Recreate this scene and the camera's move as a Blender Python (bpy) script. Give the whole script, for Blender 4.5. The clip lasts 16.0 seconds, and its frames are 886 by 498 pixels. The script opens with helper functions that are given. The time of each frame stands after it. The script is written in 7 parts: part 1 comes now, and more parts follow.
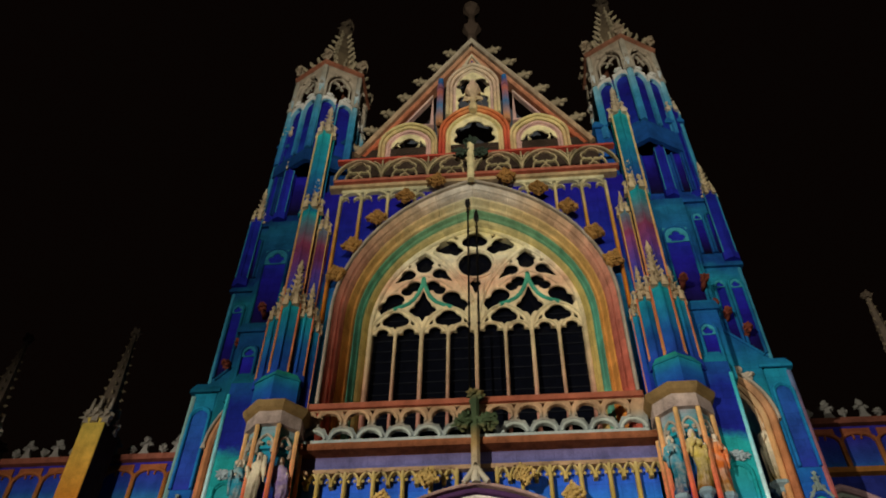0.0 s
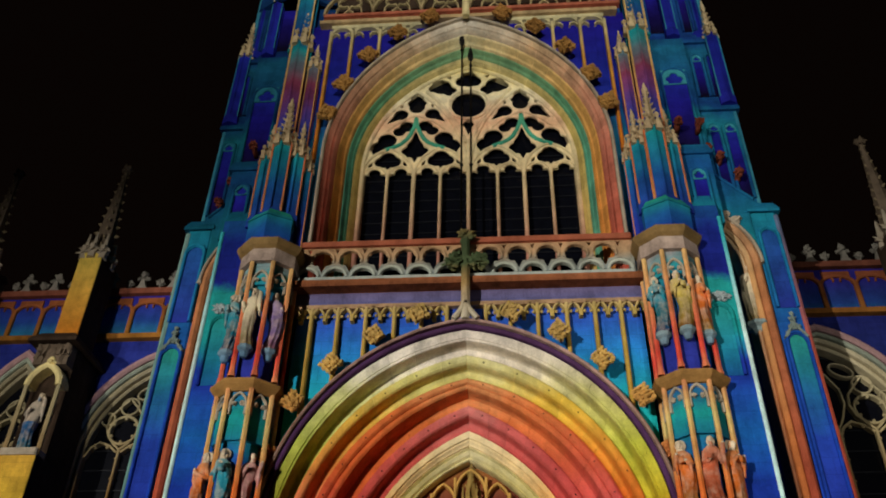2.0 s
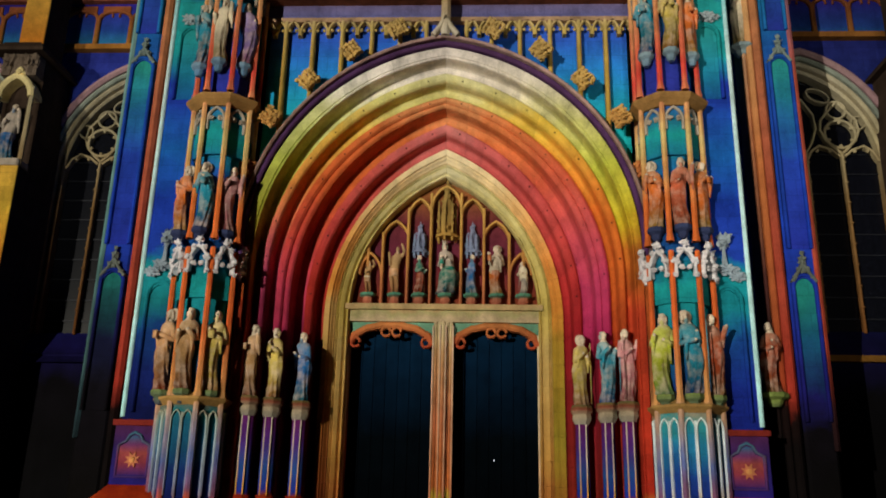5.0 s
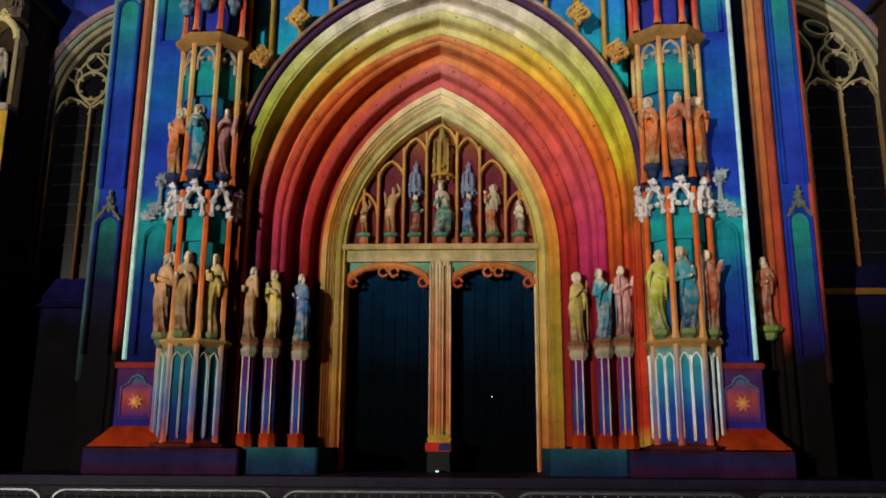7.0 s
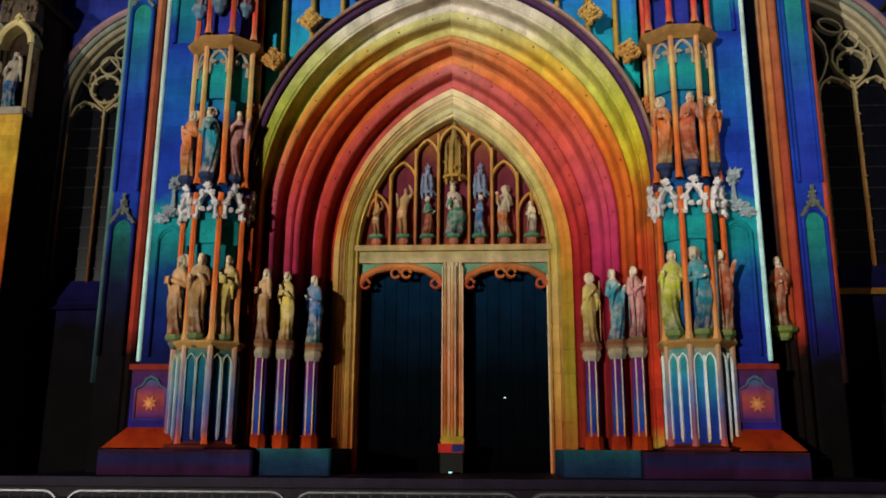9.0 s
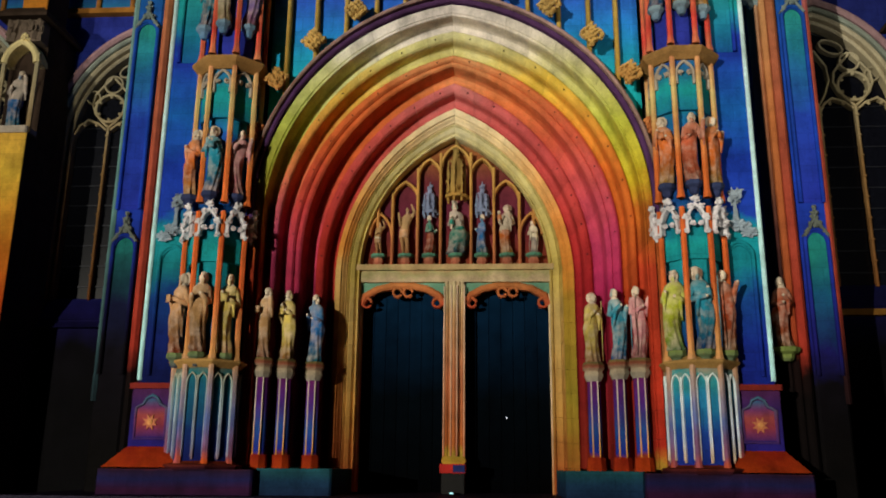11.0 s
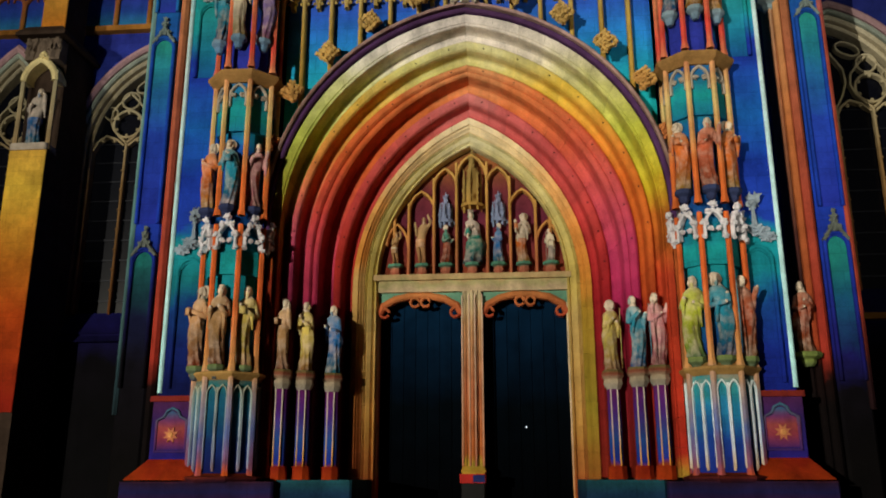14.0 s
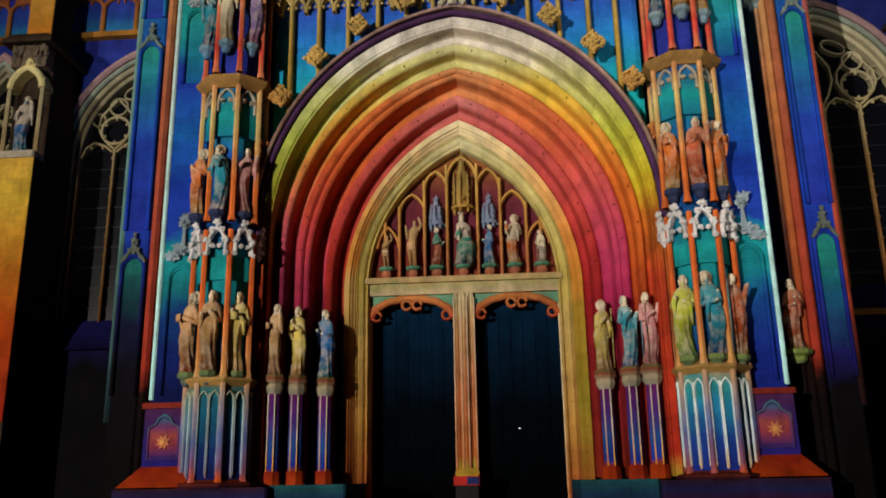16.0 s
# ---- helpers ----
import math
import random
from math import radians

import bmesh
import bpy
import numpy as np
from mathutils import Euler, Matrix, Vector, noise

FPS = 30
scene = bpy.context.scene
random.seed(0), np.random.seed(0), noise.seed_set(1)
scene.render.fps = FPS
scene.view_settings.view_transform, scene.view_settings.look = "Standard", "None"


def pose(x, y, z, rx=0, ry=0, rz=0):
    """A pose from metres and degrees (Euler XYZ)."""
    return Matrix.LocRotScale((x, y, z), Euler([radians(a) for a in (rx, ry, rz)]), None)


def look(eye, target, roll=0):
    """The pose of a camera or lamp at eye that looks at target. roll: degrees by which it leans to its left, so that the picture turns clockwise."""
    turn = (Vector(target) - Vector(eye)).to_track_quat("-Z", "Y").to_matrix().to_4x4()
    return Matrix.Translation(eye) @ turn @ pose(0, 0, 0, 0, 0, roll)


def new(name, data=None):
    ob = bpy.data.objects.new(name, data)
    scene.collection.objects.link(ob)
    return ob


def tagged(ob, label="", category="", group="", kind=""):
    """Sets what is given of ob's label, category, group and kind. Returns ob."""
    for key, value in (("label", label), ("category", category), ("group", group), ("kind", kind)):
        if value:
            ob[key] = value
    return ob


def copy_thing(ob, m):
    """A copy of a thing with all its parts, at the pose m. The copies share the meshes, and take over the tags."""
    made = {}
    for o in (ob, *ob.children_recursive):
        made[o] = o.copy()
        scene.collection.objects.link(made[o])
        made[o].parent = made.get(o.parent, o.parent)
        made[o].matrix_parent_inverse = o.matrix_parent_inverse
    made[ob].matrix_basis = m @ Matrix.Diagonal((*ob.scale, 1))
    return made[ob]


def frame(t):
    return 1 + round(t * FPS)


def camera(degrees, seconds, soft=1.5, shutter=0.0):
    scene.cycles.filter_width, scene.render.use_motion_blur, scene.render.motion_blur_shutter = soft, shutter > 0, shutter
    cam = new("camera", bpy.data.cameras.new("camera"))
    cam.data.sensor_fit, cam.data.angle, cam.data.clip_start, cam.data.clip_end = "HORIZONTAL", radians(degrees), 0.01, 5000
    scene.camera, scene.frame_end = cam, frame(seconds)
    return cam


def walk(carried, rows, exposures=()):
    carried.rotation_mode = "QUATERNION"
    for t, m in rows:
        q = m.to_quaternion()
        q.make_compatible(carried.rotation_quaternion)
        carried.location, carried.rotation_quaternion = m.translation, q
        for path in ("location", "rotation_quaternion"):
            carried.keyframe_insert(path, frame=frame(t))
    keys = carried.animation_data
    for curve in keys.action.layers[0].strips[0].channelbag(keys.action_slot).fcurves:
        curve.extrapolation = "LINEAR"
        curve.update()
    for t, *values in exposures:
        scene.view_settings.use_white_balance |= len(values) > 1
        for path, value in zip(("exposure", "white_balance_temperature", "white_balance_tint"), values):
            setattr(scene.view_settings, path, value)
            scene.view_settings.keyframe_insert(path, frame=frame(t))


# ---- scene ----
from math import cos, sin, pi, sqrt, atan2

# camera: hand-held on the square, turning only
cam = camera(56.0, 16.0, soft=1.9)
EYE = Vector((0.932, -18.0, 1.65))


def gaze(yaw, pitch, lean):
    a, b = radians(yaw), radians(pitch)
    return look(EYE, EYE + Vector((-sin(a) * cos(b), cos(a) * cos(b), sin(b))), -lean)


ROWS = [  # seconds, yaw, pitch, lean
    (0.0, 5.97, 47.38, -1.19),
    (0.5, 6.20, 44.58, -0.66),
    (1.0, 6.25, 40.96, -0.78),
    (1.5, 5.81, 38.46, -0.93),
    (2.0, 4.94, 36.50, -1.22),
    (2.5, 4.32, 34.18, -1.98),
    (3.0, 3.82, 29.43, -2.17),
    (3.5, 3.65, 25.38, -1.69),
    (4.0, 3.36, 22.70, -1.80),
    (4.5, 3.30, 19.83, -1.89),
    (5.0, 2.84, 17.36, -1.26),
    (5.2, 2.56, 16.60, -1.15),
    (7.3, 2.58, 13.16, -0.25),
    (7.5, 2.64, 13.23, -0.24),
    (8.0, 2.76, 13.30, -0.17),
    (8.5, 2.87, 13.27, -0.09),
    (9.0, 3.38, 13.29, -0.28),
    (11.5, 3.53, 15.39, -0.53),
    (12.0, 3.14, 16.04, 0.25),
    (12.5, 3.39, 15.60, -0.20),
    (13.0, 4.23, 15.66, -2.55),
    (13.5, 4.92, 15.48, -2.07),
    (14.0, 4.71, 15.26, 0.07),
    (14.5, 4.57, 15.25, 0.70),
    (15.0, 3.94, 15.27, -0.83),
    (15.5, 4.09, 15.51, 0.92),
    (16.0, 4.06, 15.42, 1.04),
]
walk(cam, [(t, gaze(a, b, c)) for t, a, b, c in ROWS])

# night sky and the projector on its tower across the square
world = bpy.data.worlds.new("night")
scene.world = world
world.use_nodes = True
world.node_tree.nodes["Background"].inputs[0].default_value = (0.0021, 0.0011, 0.0008, 1)
world.node_tree.nodes["Background"].inputs[1].default_value = 1.0
scene.view_settings.exposure = 0.0



def projector(eye, target, watts, degrees, blend):
    beam = bpy.data.lights.new("projector_lamp", "SPOT")
    beam.energy, beam.spot_size, beam.spot_blend, beam.shadow_soft_size = watts, radians(degrees), blend, 0.12
    beam.color = (1.0, 0.93, 0.75)
    ob = new("projector_lamp", beam)
    ob.matrix_world = look(eye, target)


# warm-white beams from unseen projectors; the show's colours are painted into the stone
projector((-31.0, -60.0, 6.5), (2.5, 0.0, 2.0), 165000, 40, 1.0)
projector((2.0, -62.0, 9.0), (1.2, 0.0, 35.4), 116000, 36, 1.0)
projector((9.5, -30.0, 7.0), (7.4, 1.0, 11.5), 8500, 32, 1.0)
projector((-13.5, -28.0, 7.0), (-12.4, 4.0, 14.0), 9500, 27, 0.8)

# ---- materials ----
def lin(h):
    c = [int(h[i:i + 2], 16) / 255 for i in (0, 2, 4)]
    return tuple(x / 12.92 if x < 0.04045 else ((x + 0.055) / 1.055) ** 2.4 for x in c) + (1,)


def stone(name, stops, lo=0.0, hi=1.0, courses=0.0, grain=1.0, rough=0.85, wear=0.5, east=None, patch=0.0):
    """Weathered limestone, the show's light painted into its colour by height, lo to hi."""
    m = bpy.data.materials.new(name)
    m.use_nodes = True
    nt = m.node_tree
    n, l = nt.nodes, nt.links
    bsdf = n["Principled BSDF"]
    bsdf.inputs["Roughness"].default_value = rough
    bsdf.inputs["Specular IOR Level"].default_value = 0.06
    geo = n.new("ShaderNodeNewGeometry")
    sep = n.new("ShaderNodeSeparateXYZ")
    l.new(geo.outputs["Position"], sep.inputs[0])
    wob = n.new("ShaderNodeTexNoise")
    wob.inputs["Scale"].default_value, wob.inputs["Detail"].default_value, wob.inputs["Roughness"].default_value = 1.3, 8, 0.62
    l.new(geo.outputs["Position"], wob.inputs["Vector"])
    shift = n.new("ShaderNodeMath")
    shift.operation = "MULTIPLY_ADD"
    shift.inputs[1].default_value = min(0.16 * (hi - lo), 1.3)
    l.new(wob.outputs[0], shift.inputs[0])
    l.new(sep.outputs[2], shift.inputs[2])
    rng = n.new("ShaderNodeMapRange")
    half = min(0.08 * (hi - lo), 0.65)
    rng.inputs[1].default_value, rng.inputs[2].default_value = lo + half, hi + half
    l.new(shift.outputs[0], rng.inputs[0])
    ramp = n.new("ShaderNodeValToRGB")
    els = ramp.color_ramp.elements
    while len(els) < len(stops):
        els.new(0.5)
    for e, (p, c) in zip(els, sorted(stops)):
        e.position, e.color = p, lin(c)
    l.new(rng.outputs[0], ramp.inputs[0])
    colour = ramp.outputs[0]
    if east:
        # east half: its own projected light as a second ramp, in places only dimmer
        other = n.new("ShaderNodeValToRGB")
        els = other.color_ramp.elements
        while len(els) < len(east):
            els.new(0.5)
        for e, (p, c) in zip(els, sorted(east)):
            e.position, e.color = p, lin(c)
        l.new(rng.outputs[0], other.inputs[0])
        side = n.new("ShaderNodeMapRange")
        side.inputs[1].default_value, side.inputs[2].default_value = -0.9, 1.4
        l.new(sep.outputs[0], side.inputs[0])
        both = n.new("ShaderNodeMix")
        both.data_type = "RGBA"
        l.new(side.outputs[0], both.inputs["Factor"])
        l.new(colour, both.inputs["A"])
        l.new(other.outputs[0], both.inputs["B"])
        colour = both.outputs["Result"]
    if patch:
        # pale spots painted in for projected light that falls off register
        spot = n.new("ShaderNodeTexNoise")
        spot.inputs["Scale"].default_value, spot.inputs["Detail"].default_value = 5.5, 3
        l.new(geo.outputs["Position"], spot.inputs["Vector"])
        gate = n.new("ShaderNodeMapRange")
        gate.inputs[1].default_value, gate.inputs[2].default_value, gate.inputs[4].default_value = 0.4, 0.74, patch
        l.new(spot.outputs[0], gate.inputs[0])
        spill_mix = n.new("ShaderNodeMix")
        spill_mix.data_type = "RGBA"
        l.new(gate.outputs[0], spill_mix.inputs["Factor"])
        l.new(colour, spill_mix.inputs["A"])
        spill_mix.inputs["B"].default_value = lin("dcc4b4")
        colour = spill_mix.outputs["Result"]
    # stains and grain, block by block
    big = n.new("ShaderNodeTexNoise")
    big.inputs["Scale"].default_value, big.inputs["Detail"].default_value = 1.7, 6
    big.inputs["Roughness"].default_value = 0.65
    l.new(geo.outputs["Position"], big.inputs["Vector"])
    fine = n.new("ShaderNodeTexNoise")
    fine.inputs["Scale"].default_value, fine.inputs["Detail"].default_value = 26, 4
    l.new(geo.outputs["Position"], fine.inputs["Vector"])
    info = n.new("ShaderNodeObjectInfo")
    add = n.new("ShaderNodeMath")
    add.operation = "MULTIPLY_ADD"
    add.inputs[1].default_value = 0.35
    l.new(fine.outputs[0], add.inputs[0])
    l.new(big.outputs[0], add.inputs[2])
    # rain streaks down the stone
    smap = n.new("ShaderNodeMapping")
    smap.inputs["Scale"].default_value = (4.5, 4.5, 0.45)
    l.new(geo.outputs["Position"], smap.inputs[0])
    streak = n.new("ShaderNodeTexNoise")
    streak.inputs["Scale"].default_value, streak.inputs["Detail"].default_value = 1.0, 5
    l.new(smap.outputs[0], streak.inputs["Vector"])
    sadd = n.new("ShaderNodeMath")
    sadd.operation = "MULTIPLY_ADD"
    sadd.inputs[1].default_value = 0.4
    l.new(streak.outputs[0], sadd.inputs[0])
    l.new(add.outputs[0], sadd.inputs[2])
    add2 = n.new("ShaderNodeMath")
    add2.operation = "MULTIPLY_ADD"
    add2.inputs[1].default_value = 0.16
    l.new(info.outputs["Random"], add2.inputs[0])
    l.new(sadd.outputs[0], add2.inputs[2])
    level = n.new("ShaderNodeMapRange")
    level.inputs[1].default_value, level.inputs[2].default_value = 0.64, 1.18
    level.inputs[3].default_value, level.inputs[4].default_value = 1 - wear, 1.2
    l.new(add2.outputs[0], level.inputs[0])
    mul = n.new("ShaderNodeMix")
    mul.data_type, mul.blend_type = "RGBA", "MULTIPLY"
    mul.inputs["Factor"].default_value = 1
    l.new(colour, mul.inputs["A"])
    l.new(level.outputs[0], mul.inputs["B"])
    out = mul.outputs["Result"]
    height = add.outputs[0]
    if courses:
        comb = n.new("ShaderNodeCombineXYZ")
        xy = n.new("ShaderNodeMath")
        xy.operation = "ADD"
        l.new(sep.outputs[0], xy.inputs[0])
        l.new(sep.outputs[1], xy.inputs[1])
        l.new(xy.outputs[0], comb.inputs[0])
        l.new(sep.outputs[2], comb.inputs[1])
        brick = n.new("ShaderNodeTexBrick")
        brick.inputs["Scale"].default_value = 1
        brick.inputs["Brick Width"].default_value, brick.inputs["Row Height"].default_value = courses * 1.9, courses
        brick.inputs["Mortar Size"].default_value, brick.inputs["Mortar Smooth"].default_value = 0.012, 0.4
        brick.inputs["Color1"].default_value = (1, 1, 1, 1)
        brick.inputs["Color2"].default_value = (0.58, 0.6, 0.62, 1)
        brick.inputs["Mortar"].default_value = (0.45, 0.45, 0.45, 1)
        l.new(comb.outputs[0], brick.inputs["Vector"])
        mul2 = n.new("ShaderNodeMix")
        mul2.data_type, mul2.blend_type = "RGBA", "MULTIPLY"
        mul2.inputs["Factor"].default_value = 0.42
        l.new(out, mul2.inputs["A"])
        l.new(brick.outputs["Color"], mul2.inputs["B"])
        out = mul2.outputs["Result"]
    l.new(out, bsdf.inputs["Base Color"])
    bump = n.new("ShaderNodeBump")
    bump.inputs["Strength"].default_value, bump.inputs["Distance"].default_value = 0.6 * grain, 0.05
    l.new(height, bump.inputs["Height"])
    l.new(bump.outputs[0], bsdf.inputs["Normal"])
    return m


def plain(name, colour, rough=0.6, metal=0.0, glow=None, power=1.0):
    m = bpy.data.materials.new(name)
    m.use_nodes = True
    nt = m.node_tree
    n, l = nt.nodes, nt.links
    b = n["Principled BSDF"]
    b.inputs["Roughness"].default_value, b.inputs["Metallic"].default_value = rough, metal
    b.inputs["Specular IOR Level"].default_value = 0.2
    tex = n.new("ShaderNodeTexNoise")
    tex.inputs["Scale"].default_value, tex.inputs["Detail"].default_value = 9, 5
    geo = n.new("ShaderNodeNewGeometry")
    l.new(geo.outputs["Position"], tex.inputs["Vector"])
    ramp = n.new("ShaderNodeValToRGB")
    c = lin(colour)
    ramp.color_ramp.elements[0].position, ramp.color_ramp.elements[1].position = 0.3, 0.7
    ramp.color_ramp.elements[0].color = tuple(x * 0.65 for x in c[:3]) + (1,)
    ramp.color_ramp.elements[1].color = tuple(min(1, x * 1.15) for x in c[:3]) + (1,)
    l.new(tex.outputs[0], ramp.inputs[0])
    l.new(ramp.outputs[0], b.inputs["Base Color"])
    if glow:
        b.inputs["Emission Color"].default_value = lin(glow)
        b.inputs["Emission Strength"].default_value = power
    return m


BLUE_WALL = stone("blue_wall", [(0, "1cb8b4"), (0.35, "20a8c8"), (0.6, "2884dc"), (0.82, "3060d4"), (1, "3c50bc")], 9.5, 13.6, 0.4)
BLUE_TOP = stone("blue_wall_high", [(0, "2478a8"), (0.3, "2030a4"), (1, "221c94")], 19.5, 24.6, 0.4)
GOLD = stone("gold_tracery", [(0, "b48838"), (0.7, "bc9c50"), (0.88, "c0a868"), (1, "ccb490")], 9.5, 13.6)
GOLD_TOP = stone("gold_tracery_high", [(0, "d07828"), (0.6, "d09848"), (0.85, "ccbc88"), (1, "ccc8a8")], 19, 25)
CREAM = stone("cream_stone", [(0, "e8d494"), (1, "f0e4b8")], 0, 40)
CREAM_GREEN = stone("cream_tracery", [(0, "c08878"), (0.3, "d8c098"), (0.5, "ecdcb4"), (0.65, "e8bc9c"), (0.8, "f0e6c8"), (1, "e0d090")], 16, 24)
RIM = stone("cyan_edge", [(0, "4898b4"), (0.5, "3484ac"), (1, "4898b4")], 15, 31)
GREEN = stone("green_tracery", [(0, "3c9c88"), (1, "5cb498")], 19.8, 21.4)
PALE = stone("pale_stone", [(0, "b8b8c4"), (0.5, "c8c8c8"), (1, "d0ccc4")], 0, 40)
GREY = stone("grey_stone", [(0, "a89c90"), (1, "b4a898")], 0, 40, wear=0.55)
DIM = stone("dim_stone", [(0, "6c5e54"), (1, "786a5c")], 0, 40, wear=0.6)
VIOLET = stone("violet_stone", [(0, "4a2c5c"), (1, "563860")], 0, 14, wear=0.5)
# beam's fade near the ground painted in: darker foot, darkest on the west
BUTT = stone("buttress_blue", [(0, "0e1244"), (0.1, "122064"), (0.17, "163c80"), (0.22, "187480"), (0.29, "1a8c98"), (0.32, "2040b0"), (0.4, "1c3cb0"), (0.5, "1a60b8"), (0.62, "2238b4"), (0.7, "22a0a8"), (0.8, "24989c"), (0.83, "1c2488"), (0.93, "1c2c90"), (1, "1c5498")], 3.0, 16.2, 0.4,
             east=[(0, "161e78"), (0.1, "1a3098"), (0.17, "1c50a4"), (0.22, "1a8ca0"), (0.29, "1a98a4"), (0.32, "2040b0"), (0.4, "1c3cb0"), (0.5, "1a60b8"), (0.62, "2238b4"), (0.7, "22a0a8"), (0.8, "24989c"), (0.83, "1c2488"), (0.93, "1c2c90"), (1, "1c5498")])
# near-black foot paints in the stone that the beams leave unlit
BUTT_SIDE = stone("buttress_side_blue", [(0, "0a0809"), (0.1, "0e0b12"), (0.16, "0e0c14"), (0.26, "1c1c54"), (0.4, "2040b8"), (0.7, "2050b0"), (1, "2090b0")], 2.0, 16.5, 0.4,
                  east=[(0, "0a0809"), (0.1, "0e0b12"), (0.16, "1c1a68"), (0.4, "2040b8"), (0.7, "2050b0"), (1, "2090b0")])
# west ramp is the east one dimmed, for the weaker light on that side
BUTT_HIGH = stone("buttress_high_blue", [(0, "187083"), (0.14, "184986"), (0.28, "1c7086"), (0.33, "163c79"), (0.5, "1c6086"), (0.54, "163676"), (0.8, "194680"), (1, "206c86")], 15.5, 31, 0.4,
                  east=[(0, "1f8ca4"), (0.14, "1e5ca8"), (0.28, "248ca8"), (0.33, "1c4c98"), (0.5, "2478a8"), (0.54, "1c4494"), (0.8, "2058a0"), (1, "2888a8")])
NAVY = stone("navy_panel", [(0, "2a1c88"), (0.5, "2430b0"), (1, "221c8c")], 15, 31, 0.4)
# unlit foot painted dark here too, reaching higher on the west
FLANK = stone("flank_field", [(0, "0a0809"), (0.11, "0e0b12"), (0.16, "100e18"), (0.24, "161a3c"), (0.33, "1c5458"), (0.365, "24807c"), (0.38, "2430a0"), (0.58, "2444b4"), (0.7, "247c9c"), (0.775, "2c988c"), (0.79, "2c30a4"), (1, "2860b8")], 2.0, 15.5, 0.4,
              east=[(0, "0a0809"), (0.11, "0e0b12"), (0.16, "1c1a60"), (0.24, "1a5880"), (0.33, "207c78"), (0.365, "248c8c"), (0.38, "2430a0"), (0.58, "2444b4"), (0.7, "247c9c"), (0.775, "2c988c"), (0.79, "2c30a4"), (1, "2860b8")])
EDGE = stone("bright_edge", [(0, "b8f0f4"), (0.4, "c8f0f4"), (0.75, "d0ecf0"), (0.9, "8cd0dc"), (1, "3cb0c0")], 3, 15)
# foot painted black, below the reach of the beam
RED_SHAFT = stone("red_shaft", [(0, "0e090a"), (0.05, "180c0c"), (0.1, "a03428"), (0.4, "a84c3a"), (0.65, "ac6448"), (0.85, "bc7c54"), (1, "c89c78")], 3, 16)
ORANGE = stone("orange_stone", [(0, "882e14"), (0.1, "983410"), (0.125, "802010"), (1, "902c14")], 0, 16)
# west foot painted dimmer than the east, as the beam weakens there
PIER = stone("pier_panels", [(0, "141a5c"), (0.06, "163070"), (0.11, "1c6080"), (0.138, "28747c"), (0.155, "746c58"), (0.18, "1c3488"), (0.36, "1c9ca0"), (0.42, "1a4c90"), (0.55, "2050a8"), (0.63, "20a4a8"), (0.7, "3038a8"), (0.82, "3040a8"), (0.93, "2898a8"), (1, "c8a0a0")], 1.6, 14.6, 0.4,
             east=[(0, "1c2484"), (0.06, "1c4090"), (0.11, "2478a0"), (0.138, "308c94"), (0.155, "908c78"), (0.18, "1c3488"), (0.36, "1c9ca0"), (0.42, "1a4c90"), (0.55, "2050a8"), (0.63, "20a4a8"), (0.7, "3038a8"), (0.82, "3040a8"), (0.93, "2898a8"), (1, "c8a0a0")])
SHAFT = stone("pier_shaft", [(0, "c05020"), (0.025, "7c4c68"), (0.08, "5868a0"), (0.13, "a08c88"), (0.17, "c89058"), (0.3, "d06030"), (0.5, "d87038"), (0.62, "d8c080"), (0.75, "d84840"), (1, "e0c080")], 1.6, 14.6)
TURQ = stone("turret_blue", [(0, "2450b0"), (0.3, "1c2c98"), (0.75, "1e1c84"), (1, "24389c")], 27, 31.5, 0.4)
PINN = stone("pinnacle_shaft", [(0, "2838a8"), (0.1, "2058a8"), (0.22, "1f98a4"), (0.3, "2c44b0"), (0.45, "8c4060"), (0.58, "1f98a4"), (0.62, "2440a0"), (0.8, "2088a8"), (0.95, "28a4a8"), (1, "2a70b0")], 15.5, 29)
PINCAP = stone("pinnacle_cap", [(0, "c8b090"), (0.5, "d0bc98"), (1, "c4b49c")], 18, 30, wear=0.6, grain=1.5)
STRIPE = stone("pinnacle_edge", [(0, "d09058"), (0.2, "d87850"), (0.5, "d8b070"), (1, "e0cc90")], 15.5, 29)
# foot painted dark as unlit; the east ramp is the west one dimmed
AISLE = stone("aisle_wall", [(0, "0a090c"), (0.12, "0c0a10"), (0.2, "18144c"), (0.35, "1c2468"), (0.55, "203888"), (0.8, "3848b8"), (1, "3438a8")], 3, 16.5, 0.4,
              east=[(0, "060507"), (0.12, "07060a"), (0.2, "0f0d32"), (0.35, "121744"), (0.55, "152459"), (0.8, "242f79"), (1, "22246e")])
# east ramps: same colours dimmed, for the fainter light on that aisle
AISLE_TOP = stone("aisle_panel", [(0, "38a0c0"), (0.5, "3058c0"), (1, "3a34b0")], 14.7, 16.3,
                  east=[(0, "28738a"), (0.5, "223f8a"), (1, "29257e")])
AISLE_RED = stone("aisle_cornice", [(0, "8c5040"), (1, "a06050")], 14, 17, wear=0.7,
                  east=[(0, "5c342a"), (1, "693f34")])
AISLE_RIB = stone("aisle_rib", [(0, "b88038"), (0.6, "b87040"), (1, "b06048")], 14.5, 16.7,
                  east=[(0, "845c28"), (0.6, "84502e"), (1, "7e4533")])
AISLE_ARCH = stone("aisle_arch", [(0, "6c4020"), (0.45, "8c6c44"), (0.7, "a89c7c"), (1, "b8b09c")], 6, 14.5, wear=0.5)
YELLOW = stone("yellow_pier", [(0, "a02818"), (0.3, "c04c18"), (0.55, "d08028"), (0.8, "d8b040"), (1, "d8a848")], 3.5, 10.5, 0.4)
YELLOW_HIGH = stone("yellow_shaft", [(0, "d87820"), (1, "e4c860")], 13.5, 17)
